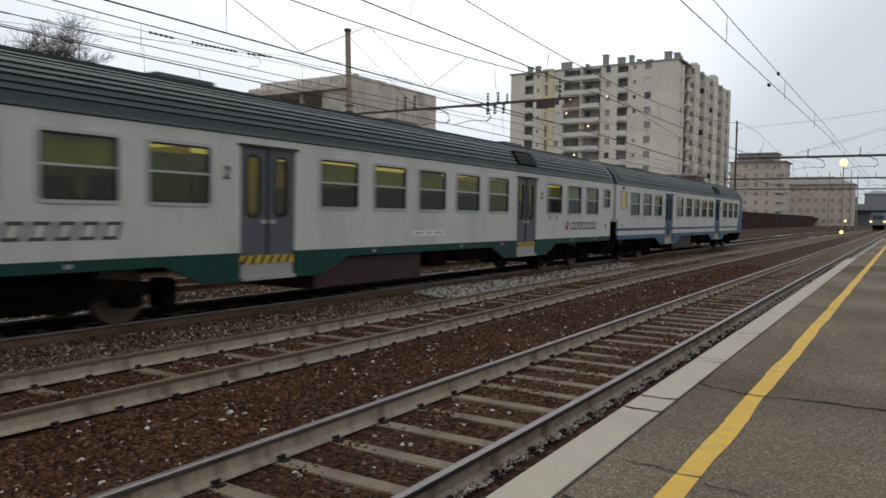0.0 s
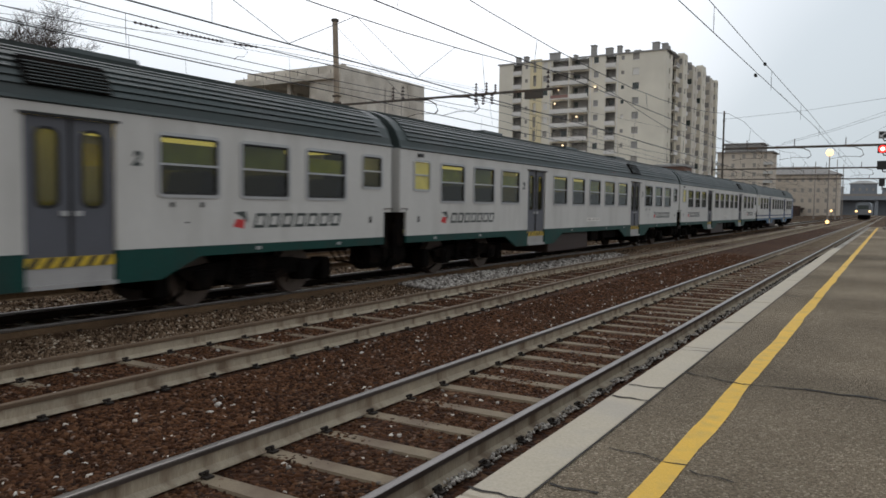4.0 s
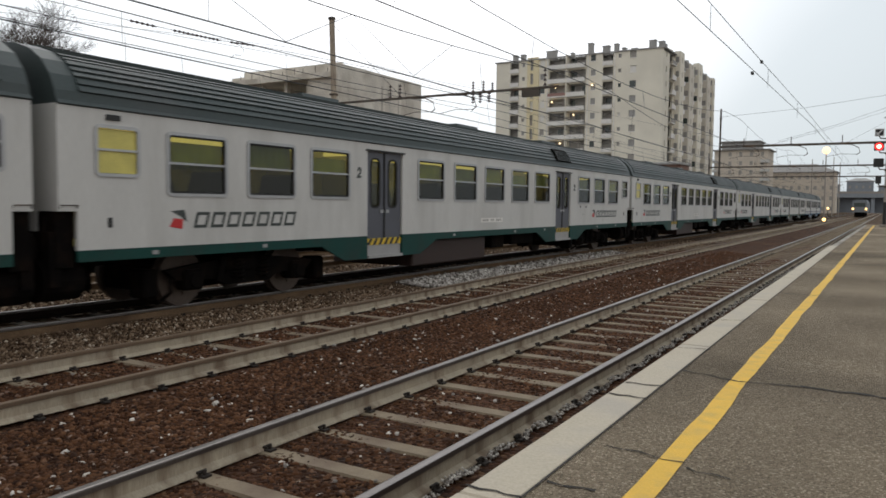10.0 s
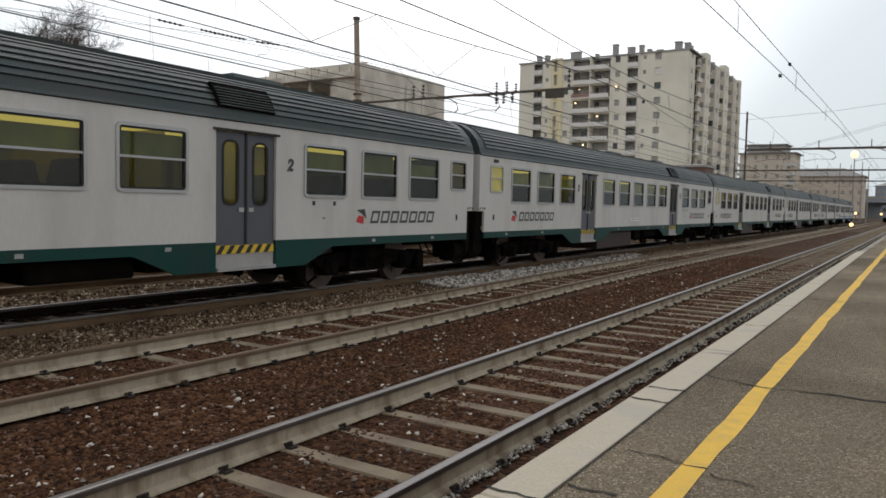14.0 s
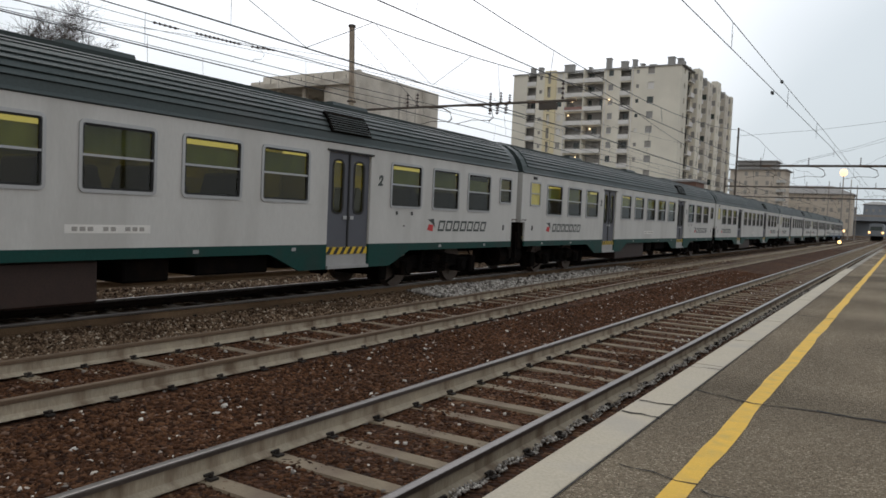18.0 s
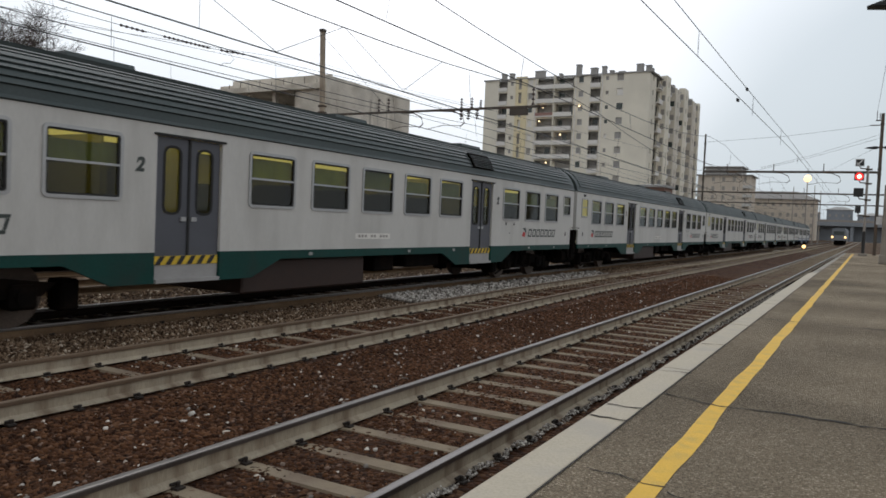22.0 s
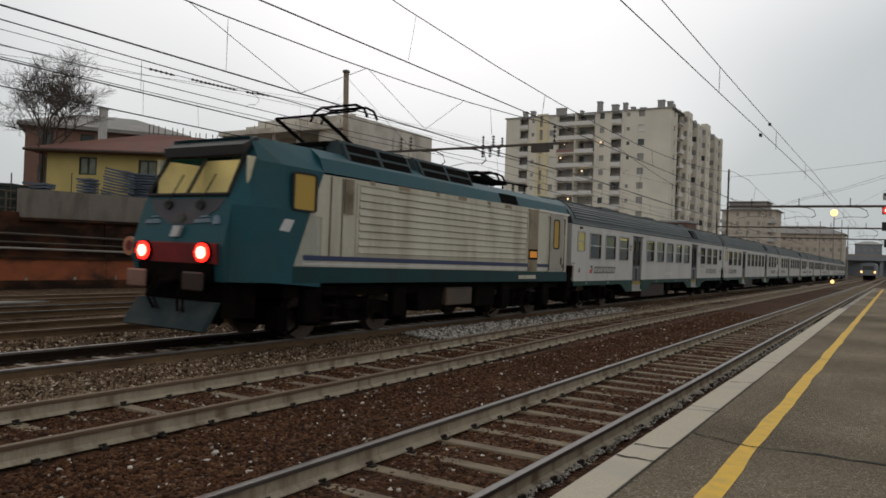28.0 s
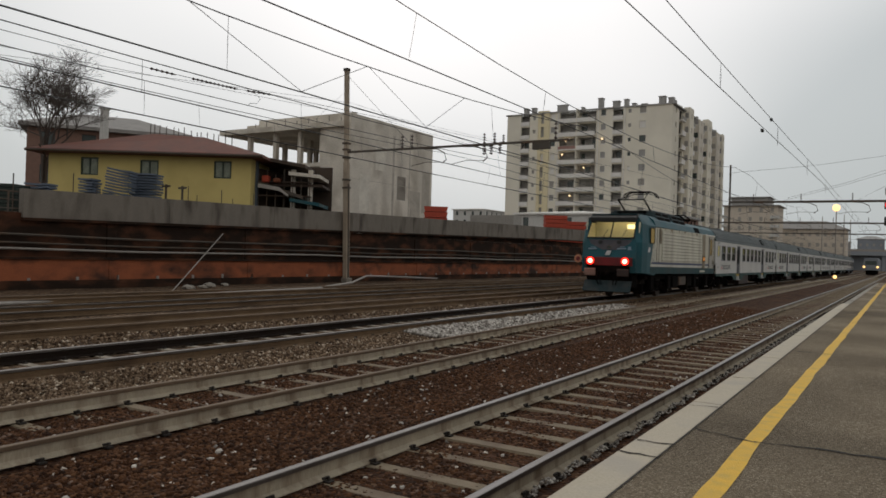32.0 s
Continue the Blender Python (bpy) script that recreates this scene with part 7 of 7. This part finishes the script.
    part("window_frame", b, M_RUBBER, door)
    b = B()
    box(b, 1.425, 1.43, -1.42, -1.0, 2.12, 3.02)
    part("pane", b, M_WARM, door, "amber pane that glows in place of a lit interior")
    b = B()
    box(b, 1.445, 1.47, -0.84, -0.78, 1.6, 1.82)
    part("handle", b, M_STEEL, door)
    for y in (-1.82, -0.6):
        b = B()
        path(b, [(1.42, y, 1.4), (1.47, y, 1.42), (1.47, y, 3.08), (1.42, y, 3.1)], 0.018, 6)
        part("handrail", b, M_STEEL, door)
    b = B()
    prism(b, [(-2.6, 3.225), (-0.2, 3.225), (-0.2, 3.285), (-2.6, 3.29)], "x", 1.40, 1.45)
    part("cornice", b, M_BALC, t, "white cornice over the door")
    # cab
    b = B()
    def loop(y0, pts):
        return [b.verts.new((x, y0 + dy, z)) for x, dy, z in pts]
    back = loop(-12.62, [(1.42, 0, 1.05), (1.42, 0, 2.4), (1.42, 0, 3.26), (1.05, 0, 3.74), (-1.05, 0, 3.74), (-1.42, 0, 3.26), (-1.42, 0, 2.4), (-1.42, 0, 1.05)])
    mid_ = loop(-13.35, [(1.42, -0.15, 1.0), (1.42, -0.12, 2.45), (1.36, 0, 3.28), (1.03, 0, 3.66), (-1.03, 0, 3.66), (-1.36, 0, 3.28), (-1.42, -0.12, 2.45), (-1.42, -0.15, 1.0)])
    cor = loop(-13.72, [(1.35, -0.25, 0.98), (1.35, -0.22, 2.45), (1.27, 0, 3.30), (1.0, 0.02, 3.62), (-1.0, 0.02, 3.62), (-1.27, 0, 3.30), (-1.35, -0.22, 2.45), (-1.35, -0.25, 0.98)])
    fr = loop(-14.1, [(1.16, -0.1, 0.98), (1.16, -0.1, 2.46), (1.08, 0.36, 3.36), (0.95, 0.46, 3.56), (-0.95, 0.46, 3.56), (-1.08, 0.36, 3.36), (-1.16, -0.1, 2.46), (-1.16, -0.1, 0.98)])
    for p, q in ((back, mid_), (mid_, cor), (cor, fr)):
        for i in range(8):
            b.faces.new((p[i], p[(i + 1) % 8], q[(i + 1) % 8], q[i]))
    # windscreen opening left in the front: sill, header and posts
    s0 = loop(-14.1, [(1.06, -0.07, 2.66), (1.0, 0.36, 3.38), (-1.0, 0.36, 3.38), (-1.06, -0.07, 2.66)])
    low = loop(-14.100, [(1.2, -0.28, 1.6), (-1.2, -0.28, 1.6)])
    base = loop(-14.100, [(1.2, -0.22, 0.98), (-1.2, -0.22, 0.98)])
    for f in ((fr[1], fr[2], s0[1], s0[0]), (fr[2], fr[3], s0[1]), (fr[3], fr[4], s0[2], s0[1]), (fr[4], fr[5], s0[2]), (fr[5], fr[6], s0[3], s0[2]),
              (fr[1], s0[0], s0[3], fr[6]), (fr[1], fr[6], low[1], low[0]), (low[0], low[1], base[1], base[0]), (fr[0], fr[1], low[0], base[0]), (fr[6], fr[7], base[1], low[1])):
        b.faces.new(f)
    cab = part("cab", b, M_TEAL, t, "teal cab with a sloping front")
    b = B()
    v = [b.verts.new(p) for p in ((1.05, -14.165, 2.67), (0.99, -13.75, 3.37), (-0.99, -13.75, 3.37), (-1.05, -14.165, 2.67))]
    b.faces.new(v)
    part("windscreen", b, glass("windscreen_glass", (0.92, 0.9, 0.82), 0.08, 1.12), cab, "cab windscreen lit from inside")
    b = B()
    prism(b, [(-14.17, 2.66), (-14.20, 2.69), (-13.79, 3.38), (-13.75, 3.36)], "x", -0.025, 0.025)
    part("screen_post", b, M_RUBBER, cab)
    b = B()
    path(b, [(1.06, -14.19, 2.66), (1.0, -13.77, 3.40), (-1.0, -13.77, 3.40), (-1.06, -14.19, 2.66), (1.06, -14.19, 2.66)], 0.035, 6)
    part("screen_seal", b, M_RUBBER, cab)
    b = B()
    prism(b, [(-13.86, 3.40), (-13.89, 3.45), (-13.60, 3.64), (-13.57, 3.60)], "x", -1.06, 1.06)
    part("visor", b, M_SIGNALBLACK, cab, "dark visor above the windscreen")
    def front_y(z):
        """Outer face of the sloping nose at that height."""
        return -14.2 - 0.18 * (2.46 - z) / 0.86
    M_NOSE = mat("nose_dark_panel", (0.050, 0.048, 0.058), 0.6, 0, 0.3, 3, 40, 0.05, stain=(0.085, 0.07, 0.07), stain_amt=0.6, stain_scale=3)
    b = B()
    v = [b.verts.new((x, front_y(z) - 0.012 - d, z)) for d in (0.0, -0.03) for x, z in ((-0.98, 2.58), (0.98, 2.58), (0.86, 2.34), (0.30, 2.02), (-0.30, 2.02), (-0.86, 2.34))]
    b.faces.new(v[:6]); b.faces.new(v[6:][::-1])
    for i in range(6):
        b.faces.new((v[i], v[(i + 1) % 6], v[6 + (i + 1) % 6], v[6 + i]))
    nose = part("nose_panel", b, M_NOSE, cab, "dark purplish panel below the windscreen")
    for x in (-0.42, 0.42):
        b = B()
        rod(b, (x, front_y(2.44) - 0.07, 2.44), (x, front_y(2.44) + 0.02, 2.44), 0.095, 12)
        part("wiper_pivot", b, M_SIGNALBLACK, nose)
        b = B()
        rod(b, (x, front_y(2.44) - 0.08, 2.44), (x + 0.3, -14.17, 3.02), 0.014, 5)
        part("wiper", b, M_SIGNALBLACK, nose)
    b = B()
    rod(b, (0, front_y(2.16) - 0.05, 2.16), (0, front_y(2.16) + 0.02, 2.16), 0.11, 14)
    lamp_c = part("top_lamp", b, M_STEEL, nose, "unlit round lamp in a steel rim")
    b = B()
    rod(b, (0, front_y(2.16) - 0.056, 2.16), (0, front_y(2.16) - 0.05, 2.16), 0.075, 14)
    part("lens", b, M_PANE, lamp_c)
    for x0, x1, z0, z1 in ((-0.98, -0.55, 2.02, 2.13), (0.34, 0.78, 2.05, 2.15), (0.82, 1.0, 2.02, 2.22), (0.45, 0.7, 2.17, 2.22), (-0.85, -0.62, 2.16, 2.21)):
        b = B()
        prism(b, [(x0, z0), (x1, z0 + 0.02), (x1 - 0.05, z1), (x0 + 0.04, z1 - 0.02)], "y", front_y(z0) - 0.022, front_y(z0) + 0.02)
        part("paint_mark", b, M_FADED, cab, "faded pale paint mark")
    b = B()
    box(b, -1.18, 1.18, -13.1, -13.05, 1.1, 3.42)
    box(b, -1.1, 1.1, -13.95, -13.6, 2.3, 2.5)
    box(b, -1.20, -1.17, -13.9, -13.1, 2.5, 3.36)
    box(b, 1.17, 1.20, -13.9, -13.1, 2.5, 3.36)
    part("cab_interior", b, M_CABWALL, cab, "pale lit cab lining")
    b = B()
    box(b, 0.35, 1.0, -13.15, -13.12, 3.12, 3.30)
    box(b, -0.8, 0.9, -13.6, -13.2, 3.50, 3.53)
    part("cab_lamp", b, M_CABLIGHT, cab, "yellow cab ceiling light")
    b = B()
    ring(b, -13.0, 2.82, 0.46, 0.74, 0.04, 1.425, 1.45, 0.08)
    wf = part("side_window", b, M_RUBBER, cab)
    b = B()
    box(b, 1.426, 1.432, -13.2, -12.8, 2.48, 3.16)
    part("pane", b, M_WARM, wf, "amber pane that glows in place of a lit interior")
    b = B()
    prism(b, [(-13.42, 2.0), (-13.25, 2.0), (-13.16, 2.26), (-13.33, 2.26)], "x", 1.421, 1.426)
    part("mark", b, M_SIGNALWHITE, cab, "small pale marks")
    b = B()
    prism(b, [(-14.400, 1.28), (-14.430, 1.62), (-14.300, 1.66), (-14.280, 1.26)], "x", -1.07, 1.07)
    band = part("red_band", b, M_REDPAINT, cab, "red band between the tail lamps")
    for x in (-0.78, 0.78):
        b = B()
        rod(b, (x, -14.460, 1.47), (x, -14.400, 1.47), 0.19, 16)
        hl = part("lamp_bezel", b, M_BLACK, band)
        # disc and core made larger than the lamp, imitating its red bloom
        b = B()
        rod(b, (x, -14.490, 1.47), (x, -14.455, 1.47), 0.165, 16)
        part("tail_lamp", b, M_TAIL, hl, "glowing red tail lamp, widened to include its halo")
        b = B()
        rod(b, (x, -14.505, 1.47), (x, -14.485, 1.47), 0.105, 14)
        part("tail_lamp_core", b, M_TAILCORE, hl, "bright core of the tail lamp")
    b = B()
    prism(b, [(-0.14, 1.74), (0.05, 1.74), (0.14, 1.98), (-0.05, 1.98)], "y", -14.420, -14.350)
    part("emblem", b, M_SIGNALWHITE, cab, "small pale emblem")
    b = B()
    box(b, -0.95, 0.95, -14.430, -14.300, 0.98, 1.28)
    part("buffer_beam", b, M_BLACK, t)
    M_BUFFER_PALE = mat("buffer_worn", (0.24, 0.13, 0.10), 0.6, 0.1, 0.35, 5, 40, 0.1)
    for x, m in ((-0.74, M_BUFFER_PALE), (0.74, M_BUFFER)):
        b = B()
        rod(b, (x, -14.40, 0.98), (x, -14.58, 0.98), 0.13, 10)
        stem = part("buffer", b, M_BLACK, t, "short buffer with a worn rectangular face")
        b = B()
        box(b, x - 0.26, x + 0.26, -14.64, -14.58, 0.82, 1.14)
        part("buffer_face", bevel(b, 0.025), m, stem)
    b = B()
    rod(b, (-1.42, -14.30, 1.54), (-1.42, -14.27, 1.54), 0.18, 16)
    disc = part("tail_disc", b, mat("tail_disc_red", (0.45, 0.19, 0.10), 0.5, 0, 0.3, 6), t, "round red tail disc with a pale rim")
    b = B()
    rod(b, (-1.42, -14.304, 1.54), (-1.42, -14.30, 1.54), 0.10, 16)
    part("disc_centre", b, M_REDPAINT, disc)
    b = B()
    rod(b, (-1.42, -14.285, 1.38), (-1.36, -14.1, 1.2), 0.02, 6)
    part("disc_bracket", b, M_STEEL, disc)
    b = B()
    prism(b, [(-14.550, 0.12), (-14.650, 0.16), (-14.350, 0.62), (-14.250, 0.62)], "x", -1.05, 1.05)
    b2 = B()
    box(b2, -1.02, 1.02, -14.2, -13.5, 0.35, 0.98)
    part("front_skirt", b2, M_BLACK, t)
    part("plough", b, mat("plough_dirty", (0.008, 0.024, 0.028), 0.8, 0, 0.4, 2, 30, 0.2, stain=(0.06, 0.055, 0.05), stain_amt=0.7, stain_scale=2), t, "scuffed dark teal snow plough")
    b = B()
    rod(b, (0, -14.400, 0.95), (0, -14.750, 0.9), 0.07, 8)
    for x in (-0.45, -0.3, 0.35, 0.5):
        path(b, [(x, -14.420, 1.0), (x, -14.600, 0.7), (x * 0.8, -14.520, 0.45)], 0.03, 6)
    part("coupling", b, M_BLACK, t, "coupling hook and hoses")
    # the nose runs out longer than the side panels, its lower half raised
    for o in list(t.children_recursive):
        for v in o.data.vertices:
            if v.co.y < -12.66:
                w = min(1.0, (-12.66 - v.co.y) / 1.0)
                v.co.z += w * (0.17 * min(1.0, max(0.0, (2.6 - v.co.z) / 0.9)) + (0.12 if v.co.z > 3.42 else 0.0))
                v.co.y -= 0.48 * w
    # under parts
    b = B()
    box(b, -1.2, 1.2, -13.4, -0.4, 0.85, 1.05)
    part("underframe", b, M_BLACK, t)
    for y0, y1, z0 in ((-9.0, -7.9, 0.42), (-7.7, -6.4, 0.5), (-6.2, -5.1, 0.42)):
        b = B()
        box(b, 0.6, 1.3, y0, y1, z0, 0.95)
        part("equipment_box", bevel(b, 0.03), M_STEEL if y0 == -7.7 else M_BLACK, t)
    for y in (-3.0, -11.2):
        bogie(t, y)
    for y in (-12.7, -9.8, -1.7, -4.5):
        b = B()
        box(b, 1.15, 1.35, y - 0.25, y + 0.25, 0.35, 1.0)
        part("sandbox", bevel(b, 0.03), M_BLACK, t)
    # roof gear
    for y0, y1 in ((-11.7, -9.2), (-8.9, -6.3)):
        b = B()
        prism(b, [(1.24, 3.56), (0.98, 4.06), (-0.98, 4.06), (-1.24, 3.56)], "y", y0, y1)
        bmesh.ops.bevel(b, geom=b.edges[:], offset=0.07, segments=2, affect="EDGES", clamp_overlap=True)
        cw = part("roof_cowl", b, M_COWL, roof, "raised sooty grey-teal roof cowl")
        for k in range(2):
            z = 3.62 + 0.21 * k
            for ya, yb in ((y0 + 0.16, (y0 + y1) / 2 - 0.07), ((y0 + y1) / 2 + 0.07, y1 - 0.16)):
                b = B()
                xa, xb = 1.24 - 0.52 * (z - 3.56), 1.24 - 0.52 * (z + 0.15 - 3.56)
                prism(b, [(xa - 0.03, z), (xa + 0.012, z), (xb + 0.012, z + 0.15), (xb - 0.03, z + 0.15)], "y", ya, yb)
                part("grille", b, M_BLACK, cw)
    b = B()
    prism(b, [(1.425, 3.29), (1.315, 3.56), (1.29, 3.55), (1.40, 3.28)], "y", -5.1, -4.05)
    part("intake", b, M_BLACK, roof, "black slanted intake panel")
    b = B()
    path(b, [(0.7, -6.2, 4.0), (0.7, -2.0, 4.05)], 0.03, 6); path(b, [(-0.5, -6.2, 4.05), (-0.5, -2.0, 4.1)], 0.03, 6)
    for y in (-6.1, -5.5, -3.0, -2.2):
        insulator(b, (0.7, y, 3.72), (0, 0, 0.3)); insulator(b, (-0.5, y, 3.72), (0, 0, 0.35))
    part("busbar", b, M_BLACK, roof)
    def pantograph(y, up):
        b = B()
        box(b, -0.7, 0.7, y - 0.9, y + 0.9, 3.95, 4.02)
        for x in (-0.6, 0.6):
            for dy in (-0.8, 0.8):
                insulator(b, (x, y + dy, 3.72), (0, 0, 0.26))
        zt = 5.05 if up else 4.3
        yk, zk = (y - 1.0, 4.55) if up else (y - 0.9, 4.16)
        yh = y + 0.5 if up else y + 0.35
        for x in (-0.62, 0.62):
            rod(b, (x, y + 0.25, 4.02), (x, yk, zk), 0.042, 6)
            rod(b, (x, yk, zk), (x * 0.55, yh, zt - 0.12), 0.02, 6)
        rod(b, (-0.62, yk, zk), (0.62, yk, zk), 0.03, 6)
        rod(b, (-0.34, yh, zt - 0.12), (0.34, yh, zt - 0.12), 0.025, 6)
        for dy in (-0.18, 0.18):
            path(b, [(-0.82, yh + dy, zt - 0.32), (-0.72, yh + dy, zt - 0.12), (-0.5, yh + dy, zt - 0.02), (0.5, yh + dy, zt - 0.02), (0.72, yh + dy, zt - 0.12), (0.82, yh + dy, zt - 0.32)], 0.03, 6)
        for x in (-0.45, 0.45):
            rod(b, (x, yh - 0.18, zt - 0.03), (x, yh + 0.18, zt - 0.03), 0.02, 6)
        part("pantograph", b, M_BLACK, roof, "raised pantograph" if up else "folded pantograph")
    pantograph(-10.9, True)
    pantograph(-4.3, False)
    b = B()
    rod(b, (0.0, -0.2, 1.0), (0, 0.0, 1.0), 0.2, 8)
    box(b, -0.75, 0.75, -0.2, 0.0, 1.1, 3.0)
    part("gangway", b, M_RUBBER, t)
    return t

M_FADED = mat("faded_mark", (0.20, 0.28, 0.34), 0.6, 0, 0.35, 6, 60)
# the pane itself emits, standing in for the lit room behind it
M_WARM = glow("amber_pane", (0.34, 0.22, 0.035), 0.16)
loco = locomotive()
for i in range(2, 5):
    coaches.append(copy_thing(mid, pose(0, 0, 0)))
coaches.append(last)

# ------------------------------------------------------------------ sleepers, fastenings and loose stones
for k, (tr, x) in enumerate(zip(track_things, TRACKS)):
    n = 0
    y = 2.86 - 0.64 * 20 + 0.2 * k
    while n < 89:
        o = share("sleeper", PALE_SLEEPER if k == 2 else SLEEPER, tr, pose(bend(k, y), y, rng.uniform(-0.012, 0.004) - (0.006 if k == 1 else 0), 0, 0, rng.uniform(-0.6, 0.6)))
        if n < 69 and k < 3:
            for s in (-1, 1):
                for d in (0.1,):
                    share("fastening", CLIP, o, pose(s * GAUGE / 2 + d, 0, 0))
        n += 1
        y += 0.64
    rest = B()
    while y < 150:
        prism(rest, [(y - 0.13, -0.30), (y + 0.13, -0.30), (y + 0.078, -0.176), (y - 0.078, -0.176)], "x", bend(k, y) - 0.74, bend(k, y) + 0.74)
        y += 0.64
    tagged(part("far_sleepers", rest, M_SLEEPER, tr), kind="stuff")
def stones(name, label, material, zone, count, size, seed, lift=0.0, round_=True):
    o = scatter(name, material, zone, count, size, None, lambda x, y: bed_z(x, y) + lift, seed, round_)
    tagged(o, label, "ballast stones", kind="stuff")
stones("ballast_stones", "dark rust-brown broken ballast stones", M_RUST_STONE, (-6.2, -4.3, 1.5, 34), 46000, 0.027, 21)
stones("ballast_stones", "dark rust-brown broken ballast stones", M_RUST_STONE, (-4.0, -2.7, 1.5, 30), 25000, 0.026, 22, -0.008)
stones("ballast_stones", "dark rust-brown broken ballast stones", M_RUST_STONE, (-7.8, -6.5, 1.5, 34), 24000, 0.028, 23, -0.004)
stones("ballast_stones", "dark grit below the platform edge", M_RUST_STONE, (-2.48, -1.7, 1.0, 26), 8000, 0.03, 24, -0.03)
stones("ballast_stones", "brown-grey broken ballast stones beside the track", M_GREY_STONE, (-10.05, -8.0, 2.0, 44), 52000, 0.034, 25, 0.03, False)
stones("ballast_stones", "brown-grey broken ballast stones beside the track", M_GREY_STONE, (-14.2, -11.7, 3.0, 50), 20000, 0.042, 26, 0.01, False)
stones("pale_stones", "scattered white stones in the dark ballast", M_PALE_STONE, (-7.8, -2.7, 1.5, 30), 360, 0.029, 31, 0.008)
stones("ballast_stones", "fresh pale heap of ballast between the tracks", M_PALE_STONE, (-10.0, -8.4, 14.5, 30), 4500, 0.045, 27, 0.07)

# ------------------------------------------------------------------ what moves
RUN = [(0, -23.93), (0.5, -19.30), (1, -14.74), (1.5, -10.07), (2, -5.25), (2.5, -0.53), (3, 4.19), (3.5, 8.93), (5.5, 27.10),
       (6, 31.27), (6.5, 35.32), (7, 39.06), (7.5, 42.63), (8, 46.02), (8.5, 49.21), (9, 52.02), (9.5, 54.67), (10, 57.03),
       (10.5, 59.11), (11, 61.05), (11.5, 62.63), (12, 64.09), (12.5, 65.35), (13, 66.28), (13.5, 67.09), (14, 67.68), (14.5, 68.00),
       (16.5, 68.32), (16.6, 69.33), (17, 69.59), (17.5, 70.09), (18, 70.58), (18.5, 71.17), (19, 71.89), (19.5, 72.55), (20, 73.45), (20.5, 74.38)]
RUN += [(21, 75.42), (21.5, 76.45), (22, 77.70), (22.5, 78.89), (23, 80.47), (23.5, 82.35), (24, 83.65), (24.5, 85.42), (25, 87.36),
        (25.5, 89.32), (26, 91.34), (26.5, 93.45), (28.5, 103.07), (29, 105.58), (29.5, 108.40), (30, 111.31), (30.5, 114.25), (31, 117.25),
        (31.5, 120.25), (32, 123.28)]

def motions():
    """The train rolls along its track; its wheelsets turn with it."""
    for i, c in enumerate(coaches):
        walk(c, [(t, pose(TX, s + CAR * (3 - i) - CAR / 2, 0)) for t, s in RUN])
    walk(loco, [(t, pose(TX, s - 3 * CAR, 0)) for t, s in RUN])
    ts, ss = [t for t, s in RUN], [s for t, s in RUN]
    turns, t = [0.0], 0.0
    while t < 32:
        step = 1 / 30
        s0 = np.interp(t, ts, ss)
        while t + step < 32 and np.interp(t + step, ts, ss) - s0 < 0.6:
            step += 1 / 30
        t = min(32.0, t + step)
        turns.append(t)
    for o in [o for o in scene.objects if o.name.startswith("wheelset")]:
        y = o.location.y
        walk(o, [(t, pose(0, y, 0.46, -math.degrees((np.interp(t, ts, ss) - ss[0]) / 0.46))) for t in turns])

motions()
